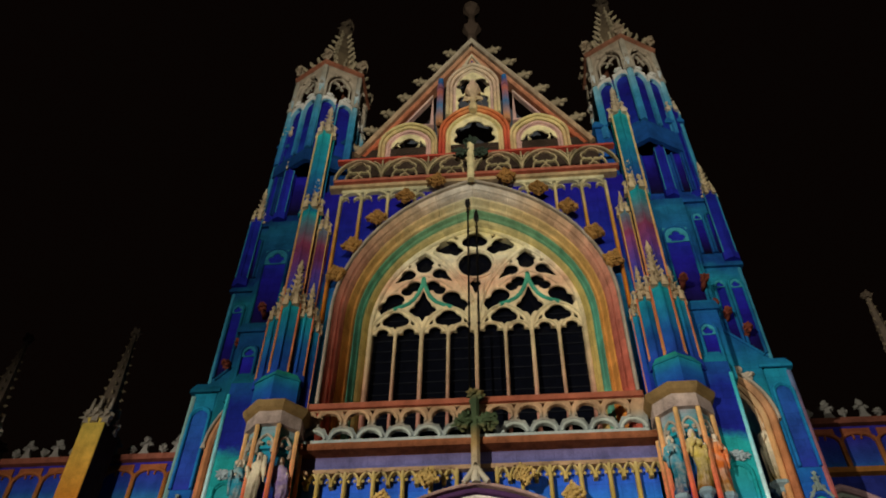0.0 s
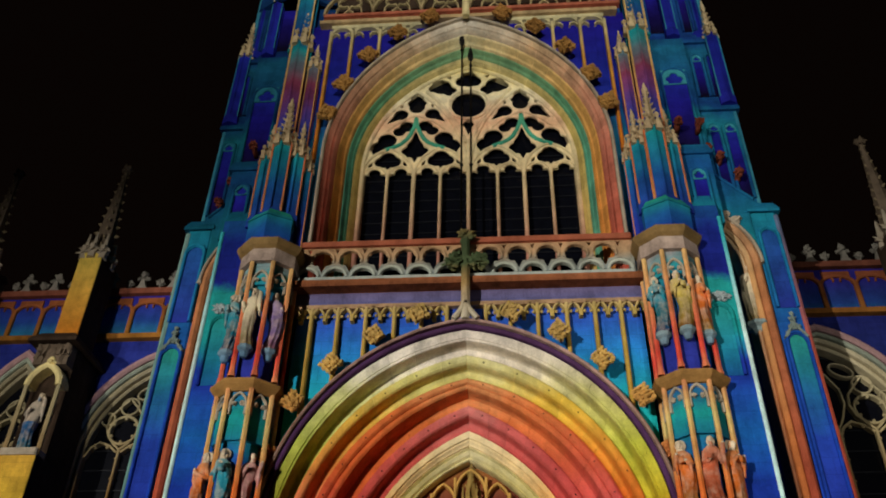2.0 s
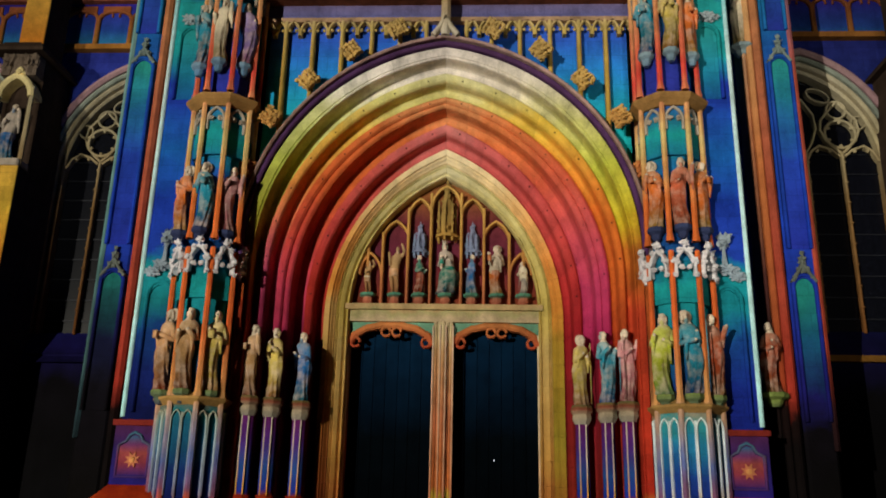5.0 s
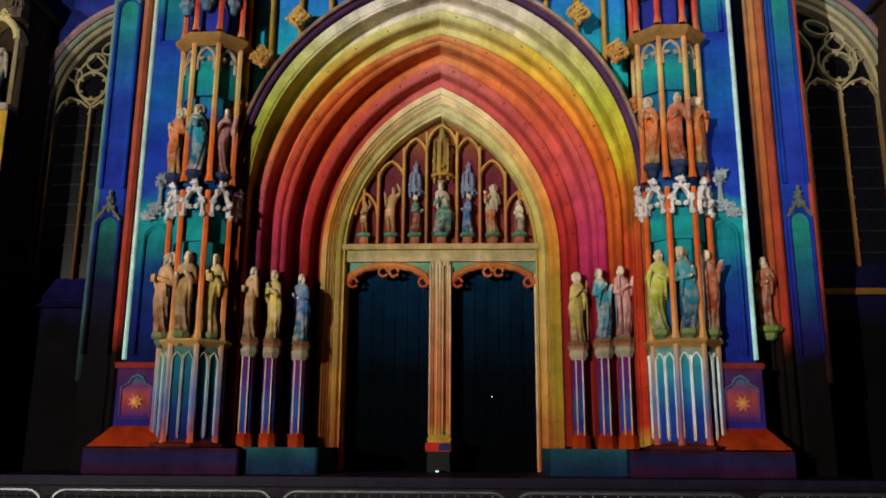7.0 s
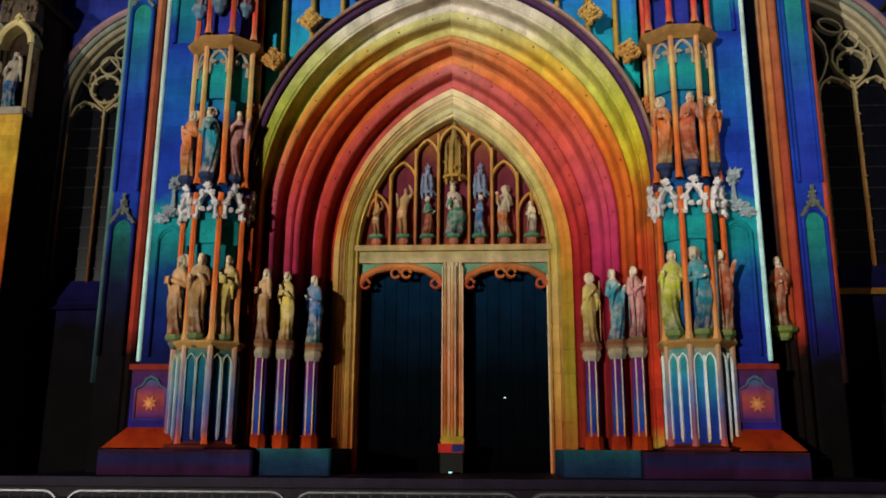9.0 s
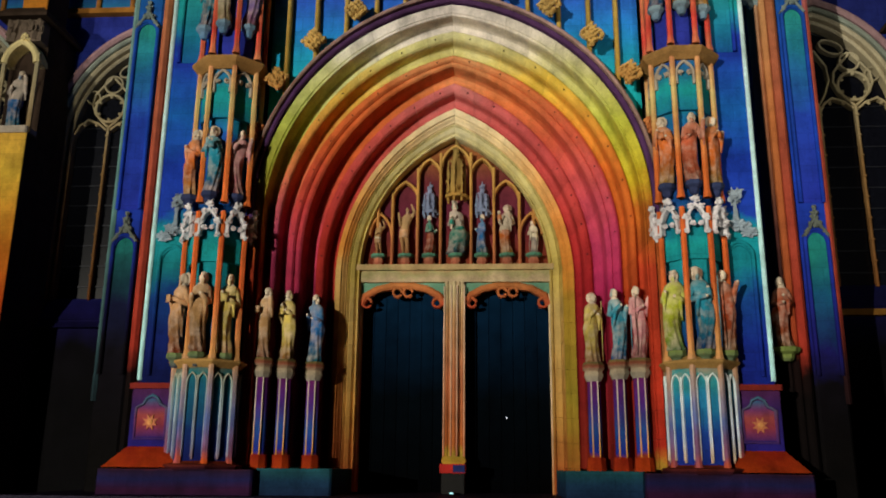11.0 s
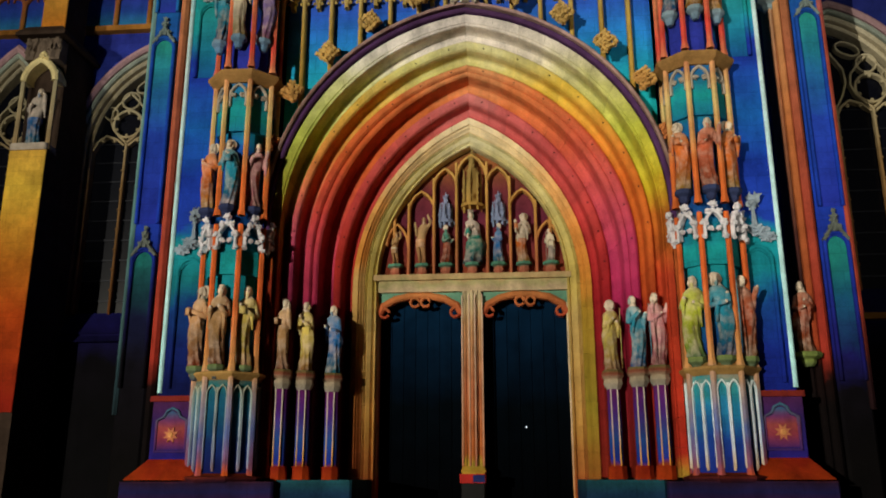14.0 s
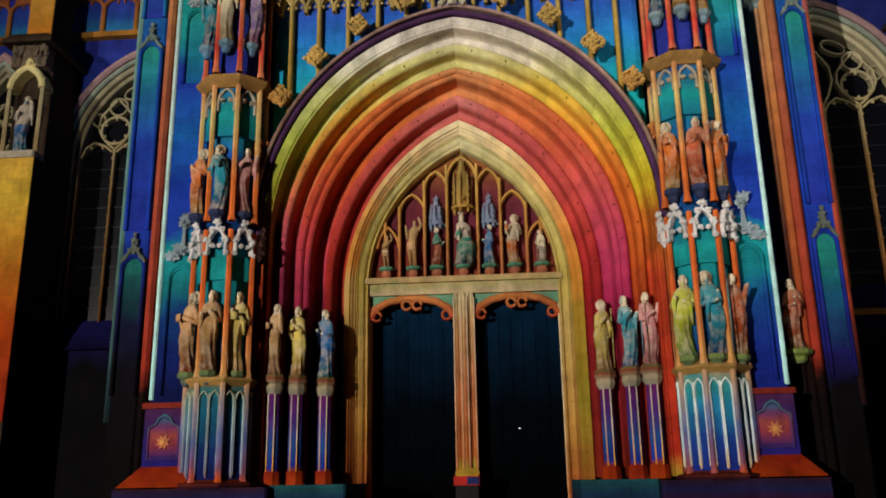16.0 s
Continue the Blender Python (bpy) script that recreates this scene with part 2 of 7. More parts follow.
# dark feet of the ramps paint in the shadows between the jamb pedestals
RINGS = [
    stone("ring_white", [(0, "a14823"), (0.05, "8d331d"), (0.4, "94331d"), (0.52, "906824"), (0.62, "929234"), (0.74, "b2ba58"), (0.84, "d2d295"), (0.91, "e7e0d8"), (1, "e7dcd8")], 1.5, 12.5, wear=0.55,
          east=[(0, "b49736"), (0.05, "b63022"), (0.4, "b34026"), (0.52, "bd6d29"), (0.6, "c4ae2d"), (0.72, "bec14b"), (0.82, "cac67e"), (0.91, "ded4c5"), (1, "e7dcd8")]),
    stone("ring_yellow", [(0, "4f1610"), (0.33, "4f1221"), (0.43, "762340"), (0.5, "b04468"), (0.6, "c45f54"), (0.72, "d18241"), (0.84, "dbb04e"), (0.93, "d2cb7f"), (1, "dbd7ac")], 1.5, 12, wear=0.4,
          east=[(0, "751f16"), (0.33, "9b2c1d"), (0.5, "c05e28"), (0.65, "cf6e2d"), (0.75, "d9913a"), (0.86, "dfbb4b"), (0.93, "d9cb7f"), (1, "dbd7ac")]),
    stone("ring_orange", [(0, "48120e"), (0.33, "400e15"), (0.41, "812040"), (0.5, "b33952"), (0.62, "bf443d"), (0.76, "c75b30"), (0.9, "d47240"), (1, "e2a16f")], 1.5, 11.5, wear=0.4,
          east=[(0, "711f14"), (0.33, "7d182d"), (0.42, "a32958"), (0.52, "bb3d65"), (0.64, "c7505b"), (0.78, "cf5f46"), (0.9, "d87a48"), (1, "e2a16f")]),
    stone("ring_crimson", [(0, "571a11"), (0.33, "44110e"), (0.42, "7d1f1f"), (0.55, "9f2c25"), (0.7, "b8423e"), (0.85, "c45650"), (0.95, "cc6c6c"), (1, "d28884")], 1.5, 11.0, wear=0.4,
          east=[(0, "752316"), (0.33, "791b22"), (0.45, "972027"), (0.58, "ae3434"), (0.72, "be4a48"), (0.86, "c65858"), (0.95, "cc6c6c"), (1, "d28884")]),
    stone("ring_cream", [(0, "763219"), (0.25, "875526"), (0.45, "ac884e"), (0.53, "b8945a"), (0.6, "c58139"), (0.74, "d69d58"), (0.88, "e5c895"), (1, "eedfbb")], 1.5, 10.4, wear=0.4,
          east=[(0, "8e5122"), (0.2, "897728"), (0.45, "9c7b2c"), (0.54, "c17c34"), (0.66, "d48c46"), (0.78, "dea868"), (0.88, "e5c895"), (1, "eedfbb")]),
    stone("ring_gold", [(0, "994e26"), (0.15, "af803f"), (0.45, "bca062"), (0.56, "b8a256"), (0.75, "c4b470"), (0.9, "d4c88e"), (1, "e4dcb4")], 1.5, 10, wear=0.4),
]
ARCH_HIGH = [
    stone("high_ring_rose", [(0, "b85848"), (0.35, "cc7868"), (0.6, "d89c84"), (0.85, "e0c09c"), (1, "f4f0e8")], 15, 24.7),
    stone("high_ring_amber", [(0, "c88040"), (0.4, "d89c54"), (0.7, "dcb470"), (0.9, "e4cc98"), (1, "f0ecc8")], 15, 24.6),
    stone("high_ring_teal", [(0, "68a890"), (0.4, "5ca490"), (0.7, "6cac88"), (1, "8cb890")], 15, 24.4),
    stone("high_ring_gold", [(0, "c8a868"), (0.5, "ccb870"), (0.8, "d0c080"), (1, "ece0a8")], 15, 24.2),
]
TYMP = stone("tympanum_ground", [(0, "7c3a22"), (0.2, "6c2c2c"), (0.45, "64283c"), (0.7, "6c3038"), (0.9, "8c5434"), (1, "946038")], 6.4, 9.6)
TYMP_RIB = stone("tympanum_rib", [(0, "a86040"), (0.1, "ac6444"), (0.5, "c4904c"), (1, "d0a860")], 6.3, 9.7)
PLINTH = stone("plinth_stone", [(0, "140c28"), (0.25, "301230"), (0.45, "1c1c48"), (0.62, "281830"), (0.75, "642414"), (1, "803018")], 0.9, 1.9, 0.3, wear=0.65)
BENCH = stone("bench_stone", [(0, "141838"), (0.6, "183450"), (1, "205058")], 0.9, 1.6, 0.3, wear=0.65)
GLASS = plain("dark_glass", "0b0d16", 0.25)
LEAD = plain("window_bar", "22242c", 0.5, 0.3)
# for faces the beams miss: their shade painted as a darker stone
UNLIT = stone("unlit_stone", [(0, "40322a"), (1, "463a32")], 0, 40, 0.4)
# door colour carries the light fading from its head down to black
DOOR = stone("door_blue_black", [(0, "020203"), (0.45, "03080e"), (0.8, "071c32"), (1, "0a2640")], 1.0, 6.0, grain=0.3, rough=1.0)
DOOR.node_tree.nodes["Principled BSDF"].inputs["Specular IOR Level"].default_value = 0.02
IRON = plain("black_iron", "0c0b0c", 0.5, 0.5)
STEEL = plain("galvanised_steel", "54585e", 0.45, 0.8)
PAVE = stone("paving", [(0, "242226"), (1, "2a282c")], -1, 1, 0.16, rough=0.6)
LEADROOF = stone("roof_slate", [(0, "40444c"), (1, "484c54")], 0, 40)

# ---- mesh helpers ----
def part(name, bm, material, parent=None, label=""):
    me = bpy.data.meshes.new(name)
    bmesh.ops.recalc_face_normals(bm, faces=bm.faces)
    bm.to_mesh(me)
    bm.free()
    for m in (material if isinstance(material, (list, tuple)) else [material]):
        me.materials.append(m)
    ob = new(name, me)
    if parent:
        ob.parent = parent
    if label:
        tagged(ob, label)
    return ob


def thing(name, label, category, group="", kind=""):
    return tagged(new(name), label, category, group, kind)


def box(bm, x0, x1, y0, y1, z0, z1, ch=0.0, mi=0):
    """A block; ch bevels its front upright edges."""
    if x0 > x1:
        x0, x1 = x1, x0
    if ch:
        base = [(x0, y1), (x1, y1), (x1, y0 + ch), (x1 - ch, y0), (x0 + ch, y0), (x0, y0 + ch)]
    else:
        base = [(x0, y1), (x1, y1), (x1, y0), (x0, y0)]
    return prism_z(bm, base, z0, z1, mi)


def prism_z(bm, base, z0, z1, mi=0, top=None):
    a = [bm.verts.new((x, y, z0)) for x, y in base]
    b = [bm.verts.new((x, y, z1)) for x, y in (top or base)]
    n = len(a)
    fs = [bm.faces.new((a[i], a[(i + 1) % n], b[(i + 1) % n], b[i])) for i in range(n)]
    fs += [bm.faces.new(a[::-1]), bm.faces.new(b)]
    for f in fs:
        f.material_index = mi
    return bm


def prism_y(bm, poly, y0, y1, mi=0):
    """A plate: the polygon (x, z) from y0 back to y1."""
    a = [bm.verts.new((x, y0, z)) for x, z in poly]
    b = [bm.verts.new((x, y1, z)) for x, z in poly]
    n = len(a)
    fs = [bm.faces.new((a[i], a[(i + 1) % n], b[(i + 1) % n], b[i])) for i in range(n)]
    fs += [bm.faces.new(a[::-1]), bm.faces.new(b)]
    for f in fs:
        f.material_index = mi
    return bm


def gon(cx, cy, r, n=8, turn=None):
    t = pi / n if turn is None else turn
    return [(cx + r * cos(t + 2 * pi * i / n), cy + r * sin(t + 2 * pi * i / n)) for i in range(n)]


def drum(bm, cx, cy, r0, r1, z0, z1, n=8, turn=None, mi=0):
    return prism_z(bm, gon(cx, cy, r0, n, turn), z0, z1, mi, gon(cx, cy, max(r1, 0.004), n, turn))


def lathe(bm, cx, cy, prof, n=10, turn=0.0, sx=1.0, sy=1.0, mi=0):
    rows = [[bm.verts.new((cx + sx * r * cos(turn + 2 * pi * i / n), cy + sy * r * sin(turn + 2 * pi * i / n), z)) for i in range(n)] for r, z in prof]
    for a, b in zip(rows, rows[1:]):
        for i in range(n):
            bm.faces.new((a[i], a[(i + 1) % n], b[(i + 1) % n], b[i])).material_index = mi
    bm.faces.new(rows[0][::-1]).material_index = mi
    bm.faces.new(rows[-1]).material_index = mi
    return bm


def ball(bm, x, y, z, r, sx=1, sy=1, sz=1, n=6, mi=0):
    prof = [(max(0.02, sin(pi * k / n)) * r, z - sz * r * cos(pi * k / n)) for k in range(n + 1)]
    return lathe(bm, x, y, prof, n + 2, 0, sx, sy, mi)


def arc(cx, cz, r, a0, a1, n=10):
    return [(cx + r * cos(radians(a0 + (a1 - a0) * i / n)), cz + r * sin(radians(a0 + (a1 - a0) * i / n))) for i in range(n + 1)]


def half_arch(w, zs, top, z0=None, n=14):
    """Left half of a pointed arch round x = 0: from its foot up to the apex."""
    h = top - zs
    r = (h * h + w * w) / (2 * w)
    c = -w + r
    a1 = atan2(h, -c)
    pts = [(c + r * cos(pi + (a1 - pi) * i / n), zs + r * sin(pi + (a1 - pi) * i / n)) for i in range(n + 1)]
    return ([(-w, z0)] if z0 is not None else []) + pts


def arch(cx, w, zs, top, z0=None, n=14):
    left = half_arch(w, zs, top, z0, n)
    return [(cx + x, z) for x, z in left] + [(cx - x, z) for x, z in left[-2::-1]]


def rib(bm, path, w, y0, y1, ch=None, closed=False, mi=0):
    """A bar with a chamfered front along a path (x, z) in an upright plane."""
    ch = w * 0.3 if ch is None else ch
    prof = [(-w / 2, y1), (-w / 2, y0 + ch), (-w / 2 + ch, y0), (w / 2 - ch, y0), (w / 2, y0 + ch), (w / 2, y1)]
    m = len(path)
    rows = []
    for i, (x, z) in enumerate(path):
        p = path[i - 1] if i or closed else path[i]
        q = path[(i + 1) % m] if i < m - 1 or closed else path[i]
        dx, dz = q[0] - p[0], q[1] - p[1]
        d = sqrt(dx * dx + dz * dz) or 1
        nx, nz = -dz / d, dx / d
        k = 1.0
        if 0 < i < m - 1 or closed:
            ax, az = x - p[0], z - p[1]
            e = sqrt(ax * ax + az * az) or 1
            k = 1 / max(0.5, abs((-az * nx + ax * nz) / e))
        rows.append([bm.verts.new((x + nx * u * k, v, z + nz * u * k)) for u, v in prof])
    pairs = list(zip(rows, rows[1:])) + ([(rows[-1], rows[0])] if closed else [])
    for a, b in pairs:
        for i in range(6):
            bm.faces.new((a[i], a[(i + 1) % 6], b[(i + 1) % 6], b[i])).material_index = mi
    if not closed:
        bm.faces.new(rows[0][::-1]).material_index = mi
        bm.faces.new(rows[-1]).material_index = mi
    return bm


def over_arch(bm, path, ztop, y0, y1, mi=0):
    """Wall between an arch's path and a level above it."""
    return prism_y(bm, list(path) + [(path[-1][0], ztop), (path[0][0], ztop)], y0, y1, mi)


def lump(bm, x, y, z, r, seed, n=9, rough=0.35, sx=1.0, sy=1.0, sz=1.0, freq=6.0):
    """One knobbly carved boss: leaves and curls run together."""
    rows = []
    for k in range(n + 1):
        a = pi * k / n
        row = []
        for i in range(n + 4):
            b = 2 * pi * i / (n + 4)
            d = Vector((sin(a) * cos(b), sin(a) * sin(b), -cos(a)))
            q = r * (1 + rough * 1.6 * noise.noise(d * freq * 0.45 + Vector((seed * 3.1, seed, 0))))
            row.append(bm.verts.new((x + d.x * q * sx, y + d.y * q * sy, z + d.z * q * sz)))
            if k in (0, n):
                break
        rows.append(row)
    for a, b in zip(rows, rows[1:]):
        m = max(len(a), len(b))
        for i in range(m):
            if len(a) == 1:
                bm.faces.new((a[0], b[(i + 1) % m], b[i]))
            elif len(b) == 1:
                bm.faces.new((a[i], a[(i + 1) % m], b[0]))
            else:
                bm.faces.new((a[i], a[(i + 1) % m], b[(i + 1) % m], b[i]))
    return bm


def tube(bm, p, q, r0, r1, n=6, mi=0):
    p, q = Vector(p), Vector(q)
    d = (q - p).normalized()
    u = d.orthogonal().normalized()
    v = d.cross(u)
    a = [bm.verts.new(p + r0 * (cos(2 * pi * i / n) * u + sin(2 * pi * i / n) * v)) for i in range(n)]
    b = [bm.verts.new(q + r1 * (cos(2 * pi * i / n) * u + sin(2 * pi * i / n) * v)) for i in range(n)]
    fs = [bm.faces.new((a[i], a[(i + 1) % n], b[(i + 1) % n], b[i])) for i in range(n)] + [bm.faces.new(a[::-1]), bm.faces.new(b)]
    for f in fs:
        f.material_index, f.smooth = mi, True
    return bm


def plate(name, outline, holes, y0, y1, mat, parent, bevel=0.02):
    """Pierced stone: a slab (x, z) with holes cut through it, its edges chamfered."""
    cu = bpy.data.curves.new(name, "CURVE")
    cu.dimensions, cu.fill_mode = "2D", "BOTH"
    cu.extrude, cu.bevel_depth, cu.bevel_resolution = (y1 - y0) / 2 - bevel, bevel, 0
    for ring in [outline] + holes:
        sp = cu.splines.new("POLY")
        sp.points.add(len(ring) - 1)
        for p, (x, z) in zip(sp.points, ring):
            p.co = (x, z, 0, 1)
        sp.use_cyclic_u = True
    tmp = bpy.data.objects.new(name, cu)
    scene.collection.objects.link(tmp)
    bpy.context.view_layer.update()
    me = bpy.data.meshes.new_from_object(tmp.evaluated_get(bpy.context.evaluated_depsgraph_get()))
    bpy.data.objects.remove(tmp)
    bpy.data.curves.remove(cu)
    me.transform(Matrix.Translation((0, (y0 + y1) / 2, 0)) @ Matrix.Rotation(pi / 2, 4, "X"))
    me.name = name
    me.materials.clear()
    me.materials.append(mat)
    ob = new(name, me)
    ob.parent = parent
    return ob


def lobes(cx, cz, discs, tips=()):
    """Outline of a cusped hole: discs (dx, dz, r) run together round a centre, with drawn-out tips."""
    discs = [(dx, dz, r * 1.27) for dx, dz, r in discs]
    for dx, dz, r in tips:
        for k in range(1, 9):
            f = k / 8
            discs.append((dx * f, dz * f, r * (1 - f) + 0.015))
    pts = []
    for k in range(56):
        ux, uz = cos(2 * pi * k / 56), sin(2 * pi * k / 56)
        far = 0.03
        for dx, dz, r in discs:
            along, off = dx * ux + dz * uz, dx * uz - dz * ux
            if abs(off) < r:
                far = max(far, along + sqrt(r * r - off * off))
        pts.append((cx + far * ux, cz + far * uz))
    return pts

# ---- the portal ----
FLOOR = 1.05


def archivolt(name, a, b, mat, zb, label, bumps, parent):
    """One order of a recessed arch, stone by stone. a, b: (half width, spring, apex, y) of its outer and inner edge."""
    holder = part_holder(name, label, parent)
    courses, stones, per = 9, 11, 2
    for side in (-1, 1):
        pa = dense(a, zb, courses, stones, per)
        pb = dense(b, zb, courses, stones, per)
        for k in range(courses + stones):
            bm = bmesh.new()
            rows = []
            idx = range(k * per, k * per + per + 1)
            for j, i in enumerate(idx):
                (xa, za), (xb, zb2) = pa[i], pb[i]
                # joints: draw the ends in by a few millimetres
                o = pa[i + 1] if j == 0 else pa[i - 1]
                ln = sqrt((o[0] - xa) ** 2 + (o[1] - za) ** 2)
                f = 0.0025 / ln if j in (0, per) else 0
                o2 = pb[i + 1] if j == 0 else pb[i - 1]
                xa, za = xa + (o[0] - xa) * f, za + (o[1] - za) * f
                xb, zb2 = xb + (o2[0] - xb) * f, zb2 + (o2[1] - zb2) * f
                nx, nz = (xb - xa), (zb2 - za)
                d = sqrt(nx * nx + nz * nz) or 1
                nx, nz = nx / d, nz / d
                row = []
                for u, v in bumps:
                    row.append((xa + (xb - xa) * u, a[3] + (b[3] - a[3]) * v, za + (zb2 - za) * u))
                row.append((xb - nx * 0.02, b[3] + 0.34, zb2 - nz * 0.02))
                row.append((xa - nx * 0.12, b[3] + 0.34, za - nz * 0.12))
                rows.append([bm.verts.new((side * -x, y, z)) for x, y, z in row])
            m = len(rows[0])
            for p, q in zip(rows, rows[1:]):
                for i in range(m):
                    bm.faces.new((p[i], p[(i + 1) % m], q[(i + 1) % m], q[i]))
            bm.faces.new(rows[0][::-1])
            bm.faces.new(rows[-1])
            part("voussoir", bm, mat, holder)
    return holder


def part_holder(name, label, parent):
    ob = new(name)
    ob.parent = parent
    return tagged(ob, label)


def dense(a, zb, courses, stones, per):
    w, zs, top, _ = a
    pts = [(-w, zb + (zs - zb) * i / (courses * per)) for i in range(courses * per)]
    return pts + half_arch(w, zs, top, None, stones * per)


# profiles from the outer to the inner edge: share of the width, share of the depth
FACE = [(0, 0), (0.04, -0.05), (0.3, -0.06), (0.44, -0.05), (0.47, 0.03), (0.5, 0.03), (0.53, -0.05), (0.58, -0.03), (0.61, 0.1), (0.62, 0.8), (0.66, 1.02), (0.8, 1.1), (0.93, 1.08), (1, 1)]
NOSE = [(0, 0), (0.03, -0.14), (0.12, -0.24), (0.26, -0.26), (0.42, -0.2), (0.5, -0.04), (0.54, 0.3), (0.55, 0.8), (0.6, 1.05), (0.74, 1.15), (0.9, 1.12), (1, 1)]
DOUBLE = [(0, 0), (0.03, -0.08), (0.12, -0.16), (0.24, -0.15), (0.31, -0.06), (0.34, 0.02), (0.38, -0.03), (0.48, -0.02), (0.55, 0.06), (0.58, 0.3), (0.59, 0.7), (0.64, 0.94), (0.76, 1.02), (0.9, 1.03), (1, 1)]
SPLAY = [(0, 0), (0.04, -0.08), (0.5, 0.02), (0.54, 0.2), (0.6, 0.32), (0.66, 0.3), (0.72, 0.42), (0.86, 0.68), (0.94, 0.72), (1, 1)]
INNER = [(0, 0), (0.06, -0.05), (0.1, 0.12), (0.15, 0.02), (0.2, 0.16), (0.26, 0.06), (0.55, 0.3), (0.7, 0.6), (0.76, 0.66), (0.8, 0.5), (0.88, 0.42), (0.96, 0.6), (1, 1)]
HIGH_FLAT = [(0, 0), (0.08, -0.04), (0.5, 0.3), (0.56, 0.46), (0.62, 0.52), (0.67, 0.4), (0.8, 0.52), (0.92, 0.75), (1, 1)]
HIGH_SOFT = [(0, 0), (0.06, -0.05), (0.2, 0.02), (0.32, 0.22), (0.45, 0.52), (0.58, 0.68), (0.7, 0.72), (0.78, 0.66), (0.9, 0.78), (1, 1)]

STEPS = [(4.50, 7.25, 12.42, -0.08), (4.16, 6.8, 11.92, 0.32), (3.86, 6.55, 11.43, 0.62), (3.27, 6.15, 10.93, 1.13), (2.86, 6.0, 10.39, 1.42), (2.6, 6.08, 10.05, 1.62), (2.3, 6.2, 9.74, 1.88)]
portal = thing("portal_arch", "deep pointed stone portal arch lit in rainbow bands", "arch")
names = ["outermost order, white to olive", "yellow and rose moulded order", "orange and pink moulded order", "crimson moulded order", "cream inner order", "gold inner order"]
orders = [archivolt("arch_order", STEPS[i], STEPS[i + 1], RINGS[i], 1.62 if i < 4 else FLOOR + 0.02, names[i], (FACE, NOSE, DOUBLE, NOSE, SPLAY, INNER)[i], portal) for i in range(6)]

# small anchor holes drilled along the moulded orders
bm = bmesh.new()
lathe(bm, 0, 0, [(0.004, -0.016), (0.018, -0.01), (0.021, 0.0), (0.021, 0.03)], 7)
HOLE = bpy.data.meshes.new("anchor_hole")
bm.to_mesh(HOLE)
bm.free()
HOLE.materials.append(plain("anchor_dark", "1c1010", 0.8))
for i, u, v in ((1, 0.3, -0.25), (2, 0.2, -0.15), (3, 0.28, -0.26)):
    a, b = STEPS[i], STEPS[i + 1]
    pa, pb = half_arch(a[0], a[1], a[2], None, 16), half_arch(b[0], b[1], b[2], None, 16)
    for k in range(1, 16, 2):
        for side in (-1, 1):
            ob = new("anchor_hole", HOLE)
            ob.parent = orders[i]
            ob.matrix_basis = pose(side * -(pa[k][0] + (pb[k][0] - pa[k][0]) * u), a[3] + (b[3] - a[3]) * v, pa[k][1] + (pb[k][1] - pa[k][1]) * u, -90)

# hood over the portal, with its crockets
hood = thing("hood_mould", "dark violet hood mould with leafy golden crockets over the portal", "moulding")
# dark rib: the hood's shaded underside put into its colour
bm = bmesh.new()
rib(bm, arch(0, 4.56, 7.3, 12.5, 6.7, 24), 0.12, -0.2, 0.06, 0.03)
part("hood_rib", bm, VIOLET, hood)
# pale fillet: the lit top edge put into its colour
bm = bmesh.new()
rib(bm, arch(0, 4.66, 7.3, 12.63, 6.7, 24), 0.08, -0.3, 0.06, 0.03)
part("hood_fillet", bm, stone("hood_edge", [(0, "8c7068"), (0.6, "a88880"), (1, "b89894")], 6.5, 12.7, wear=0.7), hood)


def crocket_mesh(seed, r=0.2):
    """A squat cluster of curled leaves with drilled gaps between them."""
    bm = bmesh.new()
    rnd = random.Random(seed)
    lump(bm, 0, 0.02, r * 0.45, r * 0.74, seed, 8, 0.15)
    for i in range(-2, 3):
        for j in range(-1, 4):
            for k in range(3):
                if k < 2 and abs(i) < 2 and -1 < j < 3:
                    continue
                x, z = r * 0.42 * i * (1.05 + 0.1 * (j > 1)), r * 0.42 * j
                y = -r * (0.82 - 0.42 * (2 - k)) * (1 if abs(i) < 2 and -1 < j < 3 else 0.7)
                lump(bm, x + rnd.uniform(-0.2, 0.2) * r * 0.5, y, z + rnd.uniform(-0.2, 0.2) * r * 0.5, r * rnd.uniform(0.19, 0.27), seed * 50 + i * 9 + j, 5, 0.6, 1, 0.9, 1)
    bmesh.ops.recalc_face_normals(bm, faces=bm.faces)
    me = bpy.data.meshes.new("crocket")
    bm.to_mesh(me)
    bm.free()
    return me


CROCKETS = [crocket_mesh(s, 0.23) for s in range(4)]
CROCK_GOLD = stone("crocket_gold", [(0, "c87848"), (0.12, "d0a860"), (0.25, "d0b070"), (0.6, "b88c50"), (1, "a47844")], 9, 25, grain=1, wear=0.55)
for me in CROCKETS:
    me.materials.append(CROCK_GOLD)


def crocket(x, y, z, turn, parent, scale=1.0, me=None):
    ob = new("crocket", me or random.choice(CROCKETS))
    ob.parent = parent
    ob.matrix_basis = pose(x, y, z, 0, turn, 0) @ Matrix.Scale(scale, 4)
    return ob


for x, z in ((1.13, 12.72), (2.24, 12.14), (3.22, 11.36), (4.05, 10.38), (4.56, 9.1)):
    for s in (-1, 1):
        crocket(s * x, -0.2, z + 0.04, s * (20 + x * 9), hood, 0.86)

